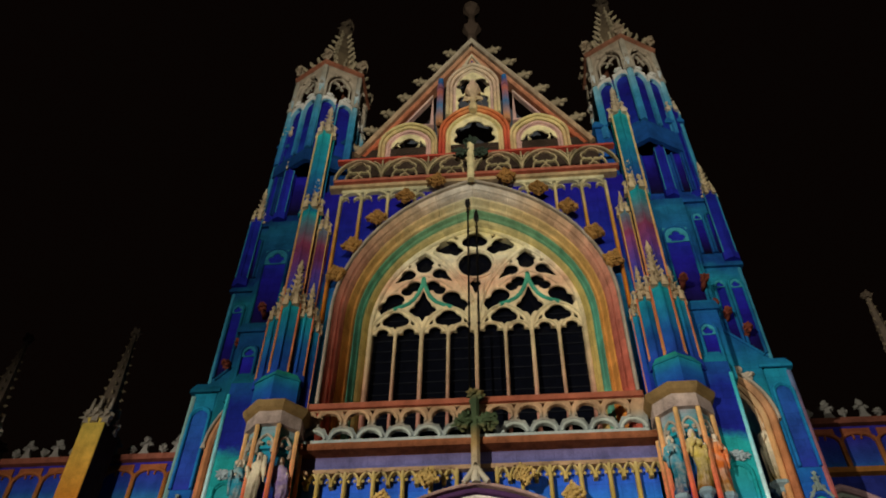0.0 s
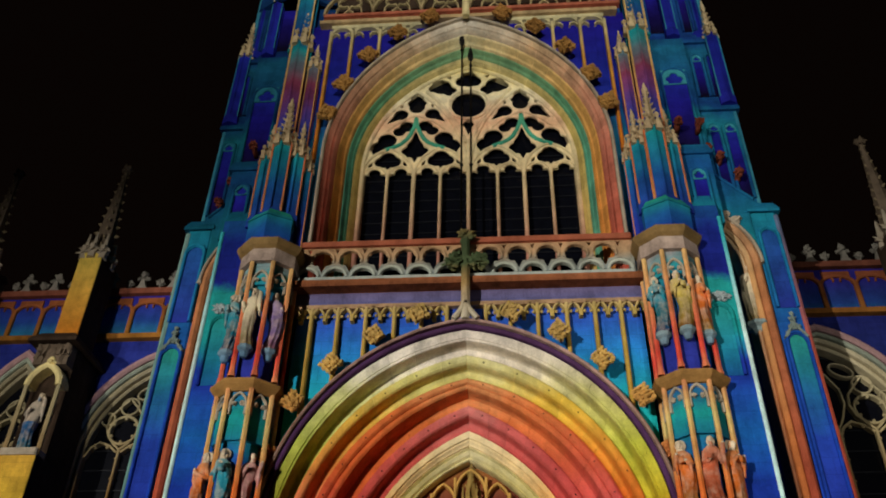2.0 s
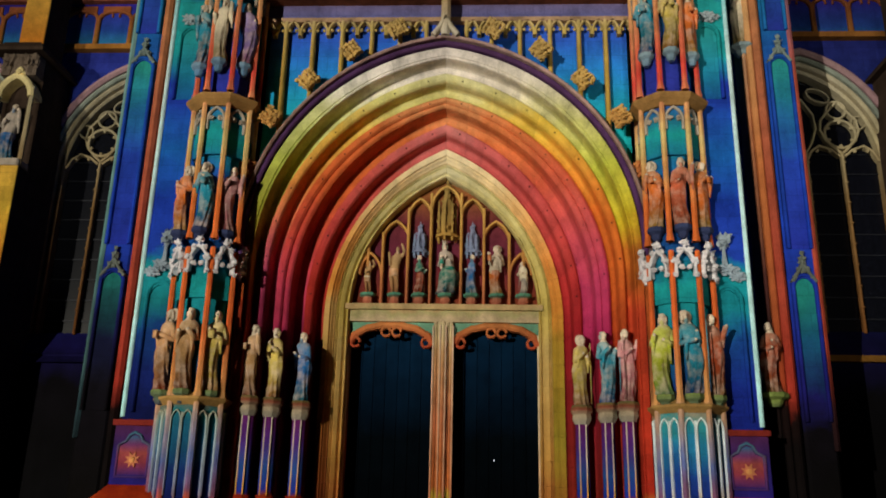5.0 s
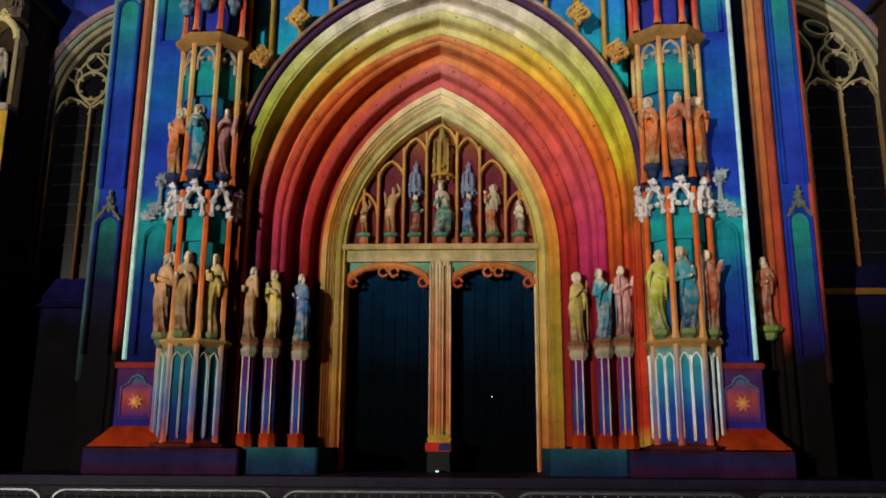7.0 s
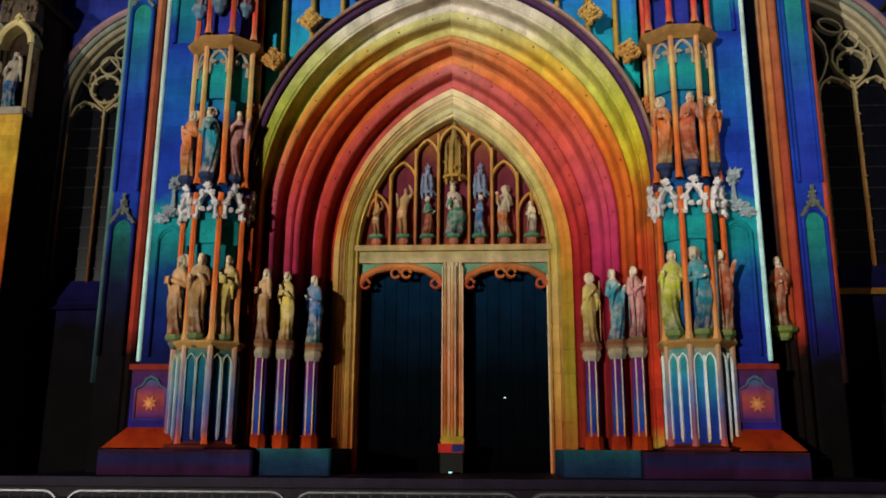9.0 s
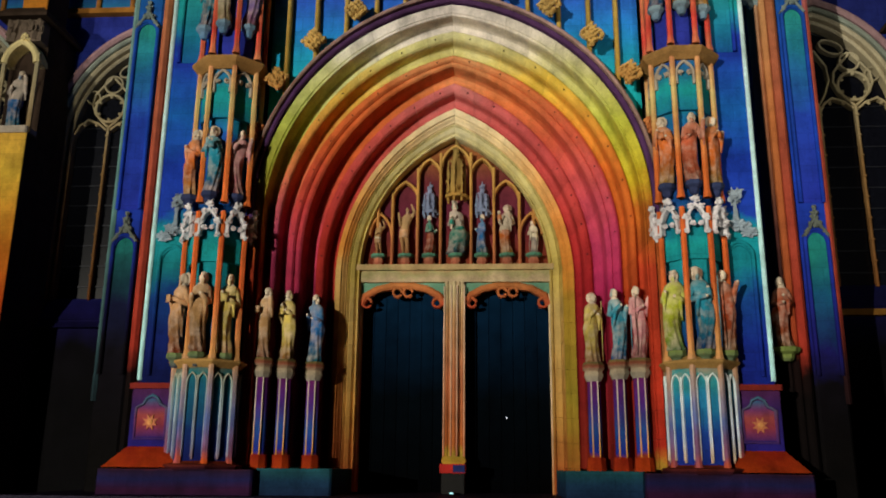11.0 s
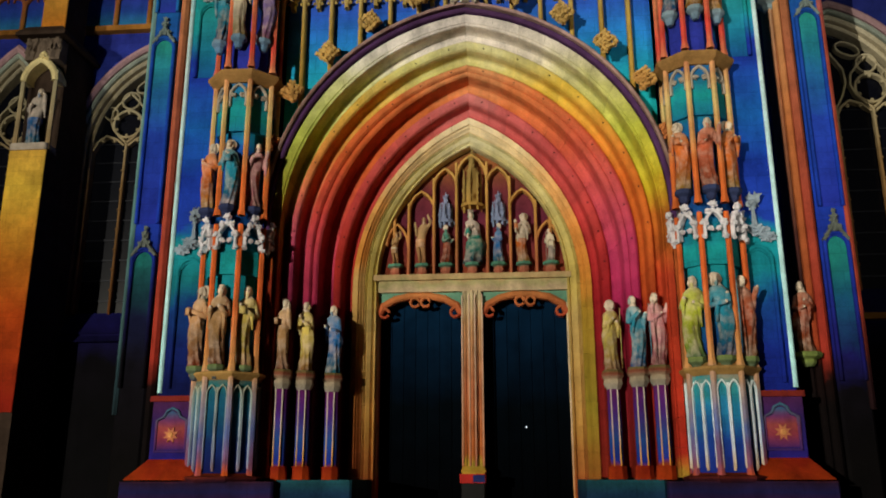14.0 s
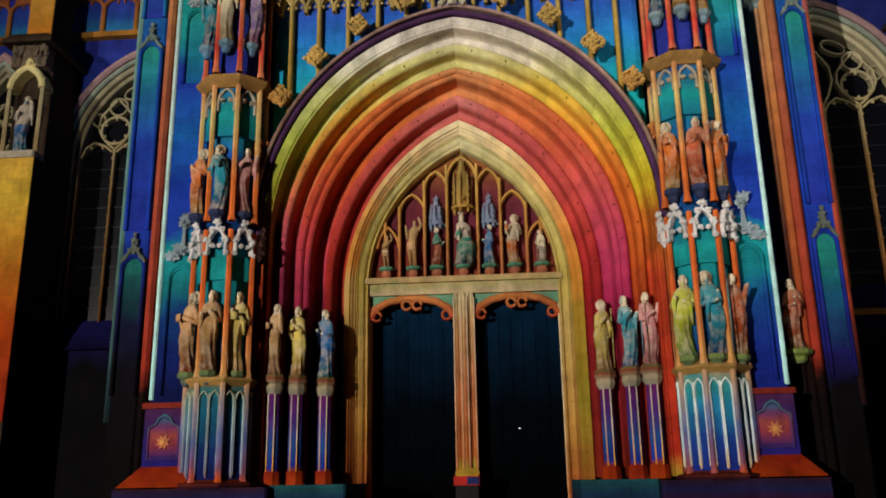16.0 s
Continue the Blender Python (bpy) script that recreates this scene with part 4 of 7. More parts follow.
# ---- openwork parapets ----
def parapet(x0, x1, z0, z1, y, n, mats, label, flame):
    p = thing("parapet", label, "parapet")
    rail, tr, low = mats
    bm = bmesh.new()
    box(bm, x0, x1, y - (0.08 if flame else 0.14), y + 0.14, z1 - (0.1 if flame else 0.17), z1, 0.03)
    part("top_rail", bm, rail, p)
    bm = bmesh.new()
    box(bm, x0, x1, y - 0.12, y + 0.12, z0, z0 + 0.14, 0.04)
    part("bottom_rail", bm, low, p)
    w = (x1 - x0) / n
    h = z1 - z0 - 0.3
    cut, zb = [], z0 + 0.14
    if flame:
        # round arches, each with a trefoil hung from its crown and curved struts
        spans = [k * w + x0 for k in range(n + 1)]
    else:
        for k in range(n):
            c = x0 + w * (k + 0.5)
            cut.append(lobes(c, zb + h * 0.14, [(0, h * 0.1, w * 0.2), (-w * 0.18, 0, w * 0.14), (w * 0.18, 0, w * 0.14)]))
            cut.append(lobes(c, zb + h * 0.92, [(0, 0, 0.03)], [(-0.07, 0.04, 0.03), (0.07, 0.04, 0.03), (0, -0.1, 0.03)]))
            if k < n - 1:
                cut.append(lobes(c + w / 2, zb + h * 0.62, [(0, h * 0.13, w * 0.22), (-w * 0.21, -0.04, w * 0.165), (w * 0.21, -0.04, w * 0.165)], [(0, -h * 0.42, w * 0.22)]))
    if not flame:
        plate("pierced_slab", [(x0, z0 + 0.1), (x1, z0 + 0.1), (x1, z1 - 0.08), (x0, z1 - 0.08)], cut, y - 0.04, y + 0.03, tr, p, 0.01)
    if flame:
        for k in range(n):
            c = (spans[k] + spans[k + 1]) / 2
            bm = bmesh.new()
            rib(bm, [(c - w * 0.5 * cos(q * pi / 14), zb + 0.04 + (h + 0.02) * sin(q * pi / 14)) for q in range(15)], 0.08, y - 0.1, y + 0.06)
            part("tracery_arch", bm, tr, p)
            bm = bmesh.new()
            tre = lobes(c, zb + h * 0.62, [(0, 0.16, 0.17), (-0.2, -0.02, 0.16), (0.2, -0.02, 0.16)], [(0, -0.3, 0.12)])
            rib(bm, tre, 0.055, y - 0.06, y + 0.04, None, True)
            for e in (-1, 1):
                rib(bm, [(c + e * 0.3, zb + h * 0.52), (c + e * 0.42, zb + h * 0.3), (c + e * 0.46, zb)], 0.055, y - 0.06, y + 0.04)
                rib(bm, [(c, zb + h * 0.28), (c + e * 0.14, zb + h * 0.14), (c + e * 0.2, zb)], 0.05, y - 0.06, y + 0.04)
                ball(bm, c + e * 0.38, y - 0.02, zb + h * 0.68, 0.05, n=4)
            part("tracery_unit", bm, tr, p)
            if k:
                bm = bmesh.new()
                rib(bm, [(spans[k], zb), (spans[k], zb + h * 0.5), (spans[k], zb + h + 0.06)], 0.06, y - 0.05, y + 0.04)
                for e in (-1, 1):
                    rib(bm, [(spans[k], zb + h * 0.55), (spans[k] + e * 0.14, zb + h * 0.86), (spans[k] + e * 0.3, zb + h)], 0.05, y - 0.05, y + 0.04)
                part("tracery_stem", bm, tr, p)
    else:
        for k in range(n):
            c = x0 + w * (k + 0.5)
            bm = bmesh.new()
            rib(bm, arc(c, zb + 0.02, w * 0.42, 176, 4, 10), 0.08, y - 0.1, y + 0.05)
            part("tracery_arc", bm, low, p)
            if k < n - 1:
                bm = bmesh.new()
                rib(bm, arc(c + w / 2, zb + h * 0.6, w * 0.42, 200, -20, 10), 0.07, y - 0.09, y + 0.05)
                part("tracery_unit", bm, tr, p)
    return p


PALE_BLUE = stone("parapet_pale", [(0, "a8b4b8"), (1, "c8c8b4")], 13.9, 15)
PAR_TOP = stone("parapet_amber", [(0, "98a8b0"), (0.4, "a8aaa4"), (0.6, "c0a080"), (1, "c89c78")], 14.05, 15.2, wear=0.65)
parapet(-4.62, 4.4, 13.98, 15.28, 0.0, 12, (stone("parapet_rail", [(0, "a85c48"), (1, "b06850")], 15, 15.4), PAR_TOP, PALE_BLUE), "openwork stone parapet with cusped tracery, stained", False)
parapet(-4.9, 5.15, 25.0, 26.4, 0.0, 6, (stone("parapet_rail_high", [(0, "b84838"), (1, "b85040")], 25, 26.5), stone("parapet_cream", [(0, "c8a484"), (0.4, "c8b88c"), (0.7, "c8b48c"), (1, "c09478")], 25, 26.4, wear=0.7), stone("parapet_foot", [(0, "b05848"), (1, "c07860")], 24.9, 25.2)), "flamboyant openwork stone parapet under the gable", True)
DARK_MOSS = plain("dark_moss", "39463a", 0.9)
cross2 = thing("cross_finial", "green mossy stone finial on the upper parapet", "finial")
bm = bmesh.new()
rib(bm, [(0, 24.5), (0, 26.7)], 0.24, -0.36, -0.16, 0.07)
part("stem", bm, CREAM, cross2)
for q in (-1, 0, 1):
    bm = bmesh.new()
    lump(bm, q * 0.34, -0.28, 26.1 if q else 26.75, 0.2, q + 9, 11, 0.7, 1.1, 0.7, 0.9, 7)
    part("leaf_boss", bm, DARK_MOSS, cross2)

# ---- gable ----
gab = thing("gable", "steep crocketed stone gable with open tracery arches", "gable")
GAB = stone("gable_stone", [(0, "c05838"), (0.3, "c87454"), (0.7, "cc9474"), (1, "c4a484")], 26, 37)
GAB_ARCH = stone("gable_arch", [(0, "d8b888"), (0.25, "dccc90"), (0.6, "d8b8a0"), (1, "d8ccb0")], 28, 35)
GAB_RED = stone("gable_arch_red", [(0, "c85040"), (0.7, "d88050"), (1, "e0c080")], 28, 31.2)
GAB_ROSE = stone("gable_rose", [(0, "d0a89c"), (0.5, "d8b0a8"), (1, "d4c4a8")], 27.5, 34)
GSHAFT = stone("gable_shaft", [(0, "c08860"), (0.3, "4878a8"), (0.55, "b86858"), (0.8, "3060a0"), (1, "3878b0")], 29.8, 33.6)
# dark colour paints in the shade behind the parapet
bm = bmesh.new()
box(bm, -4.8, 4.8, 1.0, 1.5, 25.0, 28.4)
part("base_wall", bm, UNLIT, gab)
bm = bmesh.new()
rib(bm, [(-4.52, 28.0), (0.06, 36.4), (4.64, 28.0)], 0.22, 0.8, 1.6, 0.07)
part("coping", bm, stone("coping_stone", [(0, "b89878"), (1, "a8a090")], 28, 37, wear=0.7), gab)
bm = bmesh.new()
rib(bm, [(-4.26, 28.0), (0.06, 35.9), (4.38, 28.0)], 0.2, 0.95, 1.5, 0.07)
part("inner_moulding", bm, GAB, gab)
bm = bmesh.new()
prism_y(bm, [(-0.72, 34.3), (0.06, 35.8), (0.84, 34.3)], 1.15, 1.5)
part("apex_stone", bm, GAB, gab)
bm = bmesh.new()
rib(bm, [(-0.3, 34.4), (0.06, 35.3), (0.42, 34.4)], 0.1, 1.0, 1.2, None, True)
part("apex_frame", bm, GAB_ARCH, gab)
bm = bmesh.new()
prism_y(bm, lobes(0.06, 34.62, [(0, 0, 0.11), (-0.07, -0.08, 0.07), (0.07, -0.08, 0.07)], [(0, 0.34, 0.08)]), 1.12, 1.16)
part("apex_foil", bm, NAVY, gab)
for c, w, zs, tp, mat in ((-2.5, 1.16, 28.5, 29.86, GAB_ARCH), (2.62, 1.16, 28.5, 29.92, GAB_ARCH), (0.1, 1.4, 29.0, 30.85, GAB_RED)):
    bm = bmesh.new()
    rib(bm, arch(c, w - 0.06, zs, tp - 0.05, 27.6, 12), 0.12, 0.76, 1.3, 0.04)
    rib(bm, arch(c, w - 0.19, zs, tp - 0.2, 27.6, 12), 0.13, 0.84, 1.3, 0.04)
    part("gable_arch", bm, mat, gab)
    bm = bmesh.new()
    rib(bm, arch(c, w - 0.33, zs, tp - 0.36, 27.6, 12), 0.13, 0.92, 1.3, 0.04)
    rib(bm, arch(c, w - 0.43, zs, tp - 0.5, 27.6, 12), 0.06, 0.98, 1.3)
    part("inner_arch", bm, GAB_ROSE if mat is GAB_ARCH else GAB_ARCH, gab)
    if mat is GAB_ARCH:
        cut = [lobes(c, 28.62, [(0, 0.2, 0.2), (-0.2, 0.0, 0.19), (0.2, 0.0, 0.19)], [(0, -0.5, 0.2)])]
        cut += [lobes(c + e * 0.5, 28.4, [(0, 0, 0.15)], [(-e * 0.06, 0.5, 0.14), (e * 0.1, -0.3, 0.14)]) for e in (-1, 1)]
    else:
        cut = [lobes(c, 29.0, [(0, 0.62, 0.3), (-0.42, 0.3, 0.28), (0.42, 0.3, 0.28), (-0.5, -0.25, 0.26), (0.5, -0.25, 0.26), (0, -0.3, 0.5)])]
    plate("gable_tracery", arch(c, w - 0.4, zs, tp - 0.46, 27.7, 10), cut, 1.0, 1.08, CREAM, gab, 0.01)
bm = bmesh.new()
rib(bm, arch(0.08, 1.06, 32.5, 34.2, 30.3, 12), 0.13, 0.8, 1.35, 0.04)
rib(bm, arch(0.08, 0.92, 32.5, 34.02, 30.3, 12), 0.13, 0.88, 1.35, 0.04)
part("gable_arch", bm, GAB_ARCH, gab)
bm = bmesh.new()
rib(bm, arch(0.08, 0.78, 32.4, 33.84, 30.3, 12), 0.12, 0.95, 1.3, 0.04)
part("inner_arch", bm, GAB_ROSE, gab)
cut = [lobes(0.08 + e * 0.34, 32.5, [(0, 0.5, 0.2), (e * 0.14, 0.16, 0.19), (-e * 0.1, 0.1, 0.15)], [(e * 0.1, -0.5, 0.2)]) for e in (-1, 1)]
cut += [lobes(0.08 + e * 0.34, 31.4, [(0, 0.2, 0.25), (0, -0.2, 0.25), (0, -0.5, 0.25)]) for e in (-1, 1)]
plate("gable_tracery", arch(0.08, 0.76, 32.4, 33.8, 30.4, 12), cut, 1.0, 1.08, CREAM, gab, 0.01)
bm = bmesh.new()
lathe(bm, 0.08, 0.8, [(0.16, 30.4), (0.2, 30.75), (0.1, 31.0), (0.12, 31.5), (0.34, 31.85), (0.3, 32.1), (0.12, 32.3), (0.16, 32.5), (0.04, 32.8)], 8)
for q in (-1, 1):
    lump(bm, 0.08 + q * 0.24, 0.8, 31.3, 0.13, q + 4, 8, 0.6, 1.3, 0.8, 0.8)
part("finial", bm, GAB_ARCH, gab)
for s in (-1, 1):
    bm = bmesh.new()
    rib(bm, [(s * 1.36 + 0.07, 29.6), (s * 1.36 + 0.07, 33.2)], 0.22, 0.85, 1.35)
    drum(bm, s * 1.36 + 0.07, 0.85, 0.16, 0.14, 29.6, 32.2, 6)
    drum(bm, s * 1.36 + 0.07, 0.85, 0.18, 0, 32.2, 33.0, 6)
    part("gable_shaft", bm, GSHAFT, gab)
    bm = bmesh.new()
    rib(bm, [(s * 1.68 + 0.06, 29.95), (s * 1.68 + 0.06, 32.1), (s * 2.86 + 0.06, 29.95)], 0.09, 1.0, 1.25, None, True)
    part("light_frame", bm, GAB_ROSE, gab)


def hook_mesh():
    """A leaf crocket that runs out along +x, its three lobes curling up."""
    bm = bmesh.new()
    lump(bm, 0.06, 0, 0.0, 0.12, 1, 8, 0.3, 1.5, 0.8, 0.8)
    lump(bm, 0.24, 0, 0.03, 0.11, 2, 9, 0.4, 1.5, 1.0, 0.75, 9)
    lump(bm, 0.32, 0, 0.15, 0.075, 3, 7, 0.5, 0.8, 0.9, 1.5, 9)
    lump(bm, 0.44, 0, 0.1, 0.07, 4, 7, 0.5, 1.5, 0.9, 0.9, 9)
    lump(bm, 0.34, 0, -0.08, 0.06, 5, 7, 0.5, 1.3, 0.9, 0.8, 9)
    lump(bm, 0.17, 0, 0.14, 0.05, 6, 6, 0.5, 0.8, 0.9, 1.3, 9)
    for f in bm.faces:
        f.smooth = True
    me = bpy.data.meshes.new("crocket")
    bm.to_mesh(me)
    bm.free()
    me.materials.append(stone("crocket_stone", [(0, "988870"), (1, "988c74")], 15, 38, wear=0.55))
    return me


HOOK = hook_mesh()


def hook(x, y, z, rz, ry, parent, scale=1.0, me=None):
    ob = new("crocket", me or HOOK)
    ob.parent = parent
    ob.matrix_basis = pose(x, y, z, 0, 0, rz) @ pose(0, 0, 0, 0, ry, 0) @ Matrix.Scale(scale, 4)
    return ob


for k in range(7):
    f = (k + 0.35) / 7.2
    for s in (-1, 1):
        hook(s * (4.6 * (1 - f) + 0.02) + 0.06, 1.1, 28.15 + 8.35 * f, 0 if s > 0 else 180, -12, gab, 1.5)
# finial painted dark, as the show's light hardly reaches it
bm = bmesh.new()
lathe(bm, 0.08, 1.2, [(0.34, 36.0), (0.24, 36.8), (0.2, 37.3), (0.42, 37.7), (0.46, 37.95), (0.22, 38.3), (0.14, 39.3), (0.4, 39.7), (0.42, 40.1), (0.1, 40.8)], 8)
part("finial", bm, UNLIT, gab)

# transept body and roof behind the front
body = tagged(new("transept"), "plain stone transept body with slate roof", "building", kind="structure")
bm = bmesh.new()
box(bm, -5.6, -4.0, 0.9, 1.75, 14.0, 25.0)
box(bm, 4.0, 5.6, 0.9, 1.75, 14.0, 25.0)
box(bm, -6.5, 6.5, 2.5, 24, 0, 14.0)
box(bm, -5.6, 5.6, 1.78, 24, 14.0, 25.0)
part("body_wall", bm, GREY, body)
bm = bmesh.new()
prism_y(bm, [(-4.6, 25.0), (4.6, 25.0), (4.6, 27.4), (0.0, 35.4), (-4.6, 27.4)], 2.2, 24)
part("roof", bm, LEADROOF, body)

# ---- piers, buttresses, turrets ----
PIN_HOOK = HOOK.copy()
PIN_HOOK.materials[0] = PINCAP


def pinnacle(cx, cy, r, z0, z1, z2, label, mats, n=6, group="pinnacles of the front"):
    """A pinnacle: panelled shaft, gablets, crocketed spire and finial."""
    p = thing("pinnacle", label, "pinnacle", group)
    shaft, edge, cap = mats
    bm = bmesh.new()
    drum(bm, cx, cy, r * 0.86, r * 0.86, z0, z1, n)
    part("shaft", bm, shaft, p)
    for i, (x, y) in enumerate(gon(cx, cy, r * 0.92, n)):
        if y > cy + r * 0.5:
            continue
        bm = bmesh.new()
        drum(bm, x, y, r * 0.1, r * 0.09, z0, z1, 5)
        part("edge_roll", bm, edge if i % 2 else shaft, p)
    bm = bmesh.new()
    drum(bm, cx, cy, r * 1.12, r * 1.05, z0 - 0.3, z0 + 0.02, n)
    drum(bm, cx, cy, r * 1.05, r * 0.9, z0 + 0.02, z0 + 0.14, n)
    part("foot_band", bm, shaft, p)
    for i in range(n):
        a = 2 * pi * i / n
        gx, gy = cx + r * 0.86 * cos(a), cy + r * 0.86 * sin(a)
        if gy > cy + r * 0.6:
            continue
        bm = bmesh.new()
        drum(bm, gx, gy, r * 0.36, r * 0.06, z1 - 0.1, z1 + r * 1.5, 4)
        lump(bm, gx, gy, z1 + r * 1.5, r * 0.22, i, 5, 0.5)
        lump(bm, gx + r * 0.22 * sin(a), gy - r * 0.22 * cos(a), z1 + r * 0.5, r * 0.15, i, 4, 0.5)
        lump(bm, gx - r * 0.22 * sin(a), gy + r * 0.22 * cos(a), z1 + r * 0.5, r * 0.15, i, 4, 0.5)
        part("gablet", bm, cap, p)
    bm = bmesh.new()
    drum(bm, cx, cy, r * 0.56, r * 0.1, z1, z2 - 0.15, n)
    part("spire", bm, cap, p)
    steps = max(4, int((z2 - z1) / 0.27))
    for k in range(steps):
        f = (k + 0.35) / steps
        rr = r * (0.56 * (1 - f) + 0.1 * f)
        for i in range(n):
            a = pi / n + 2 * pi * i / n
            if sin(a) < 0.6:
                hook(cx + (rr - 0.03) * cos(a), cy + (rr - 0.03) * sin(a), z1 + (z2 - z1 - 0.15) * f, math.degrees(a), -20, p, (0.22 + 0.36 * r) * (1 - 0.4 * f), PIN_HOOK)
    bm = bmesh.new()
    lathe(bm, cx, cy, [(r * 0.1, z2 - 0.3), (r * 0.28, z2 - 0.16), (r * 0.3, z2 - 0.08), (r * 0.12, z2), (r * 0.16, z2 + 0.08), (r * 0.03, z2 + 0.22)], 7)
    part("finial", bm, cap, p)
    return p


def setoff(bm, x0, x1, y0, y1, z, h, over=0.1):
    """A weathered ledge with a sloping top round the front and flanks of a block."""
    prism_z(bm, [(x0 - over, y1), (x1 + over, y1), (x1 + over, y0 - over), (x0 - over, y0 - over)], z, z + 0.1)
    prism_z(bm, [(x0 - over, y1), (x1 + over, y1), (x1 + over, y0 - over), (x0 - over, y0 - over)], z + 0.1, z + 0.1 + h, 0,
            [(x0, y1), (x1, y1), (x1, y0), (x0, y0)])


SUNK = {}
# west copy painted dimmer, to match the weaker light on that tower
PANEL_HEAD = stone("panel_head_cyan", [(0, "2c7c9c"), (1, "3484a4")], 15, 31, wear=0.6, east=[(0, "3c9cb4"), (1, "48a4bc")])


def panel(x0, x1, z0, z1, y, mats, parent, n=1):
    """Blind panel: sunk field, raised frame with a cusped head."""
    field, frame_mat = mats
    # each sunk field is painted darker downward, as the projection shades it
    if field is NAVY:
        field = SUNK.setdefault((z0, z1), None) or stone("navy_panel", [(0, "14102c"), (0.25, "1c1464"), (0.6, "2420a0"), (1, "2434b0")], z0, z1, 0.4)
        SUNK[(z0, z1)] = field
    bm = bmesh.new()
    box(bm, x0, x1, y - 0.012, y + 0.02, z0, z1)
    part("panel_field", bm, field, parent)
    w = (x1 - x0) / n
    bm = bmesh.new()
    for k in range(n):
        c = x0 + w * (k + 0.5)
        rib(bm, arch(c, w / 2, z1 - w * 0.4, z1 + w * 0.15, z0, 6), 0.08, y - 0.09, y + 0.02)
        over_arch(bm, arch(c, w * 0.4, z1 - w * 0.45, z1, None, 6), z1 + w * 0.12, y - 0.05, y + 0.02)
    part("panel_frame", bm, frame_mat, parent)
    if frame_mat is BUTT_HIGH and x1 - x0 > 0.3:
        c, w = (x0 + x1) / 2, (x1 - x0) / 2
        cut = lobes(c, z1 - w * 0.95, [(0, w * 0.4, w * 0.26), (-w * 0.34, 0, w * 0.27), (w * 0.34, 0, w * 0.27), (0, -w * 0.5, w * 0.42)])
        plate("panel_head", [(x0 + 0.02, z1 - w * 1.5), (x0 + 0.02, z1 + w * 0.1), (x1 - 0.02, z1 + w * 0.1), (x1 - 0.02, z1 - w * 1.5)], [[(max(x0 + 0.05, min(x1 - 0.05, px)), max(z1 - w * 1.46, pz)) for px, pz in cut]], y - 0.06, y + 0.01, PANEL_HEAD, parent, 0.008)


TSHAFT = stone("turret_shaft", [(0, "2868a8"), (0.35, "3c90b8"), (0.6, "80b0c0"), (0.66, "b8c4cc"), (0.75, "a09c90"), (1, "8c8070")], 27, 34.2)
TGREY = stone("turret_grey", [(0, "a8a498"), (0.5, "a09484"), (1, "8c7c68")], 30.5, 34.5, wear=0.6, grain=2)
# painted darker towards the tip, where the beams give out
SPIRE = stone("turret_spire", [(0, "7c6c54"), (0.5, "5c5040"), (1, "3c342c")], 33.5, 40, wear=0.6, grain=2)
LEAF = stone("pale_foliage", [(0, "d8d4dc"), (1, "dcd8d8")], 5, 14, wear=0.45, grain=2)
FLEAF = stone("flank_foliage", [(0, "6c7068"), (1, "7c8c8c")], 5, 14, wear=0.6, grain=2)
CAPM = stone("pier_cap", [(0, "a07c48"), (0.3, "a07848"), (0.8, "86663c"), (1, "8c7450")], 9, 15)
# next three rolls blacken at the foot: missing light put into their colour
RED_ROLL = stone("recess_amber", [(0, "0e090a"), (0.08, "180c0c"), (0.12, "8c3820"), (0.5, "b0683c"), (0.85, "c89868"), (1, "ccac88")], 3, 16)
OUTEDGE = stone("outer_edge", [(0, "0c0c0e"), (0.1, "283c44"), (0.4, "5c8484"), (1, "80a4a4")], 2.5, 16, east=[(0, "0e090a"), (0.12, "30181c"), (0.2, "a04030"), (0.7, "a85040"), (1, "5c6c90")])
INREC = stone("recess_roll", [(0, "0a0809"), (0.18, "241616"), (0.3, "4a2a28"), (0.6, "a06848"), (1, "d0b898")], 3, 16)
DADO_PANEL = stone("dado_panel", [(0, "30246c"), (0.35, "8c3848"), (0.6, "9c4848"), (0.8, "70386c"), (1, "305c80")], 2.15, 3.0)
DADO_FRAME = stone("dado_frame", [(0, "382868"), (0.5, "6c3864"), (1, "386880")], 2.1, 3.1)
DADO_RED = stone("dado_red", [(0, "702420"), (1, "802c24")], 3, 3.5)
DADO_STAR = stone("dado_star", [(0, "b06848"), (1, "b87454")], 2.2, 2.8, wear=0.3)
# brighter east ramp paints in the stronger light on that pier
PALE_LOW = stone("pale_lancet", [(0, "8c5848"), (0.2, "8890b0"), (0.7, "98acb4"), (1, "a0a088")], 1.6, 3.6, east=[(0, "c87848"), (0.12, "d8c0a8"), (0.3, "ccd8ec"), (1, "d8e4e4")])
CX = 5.2
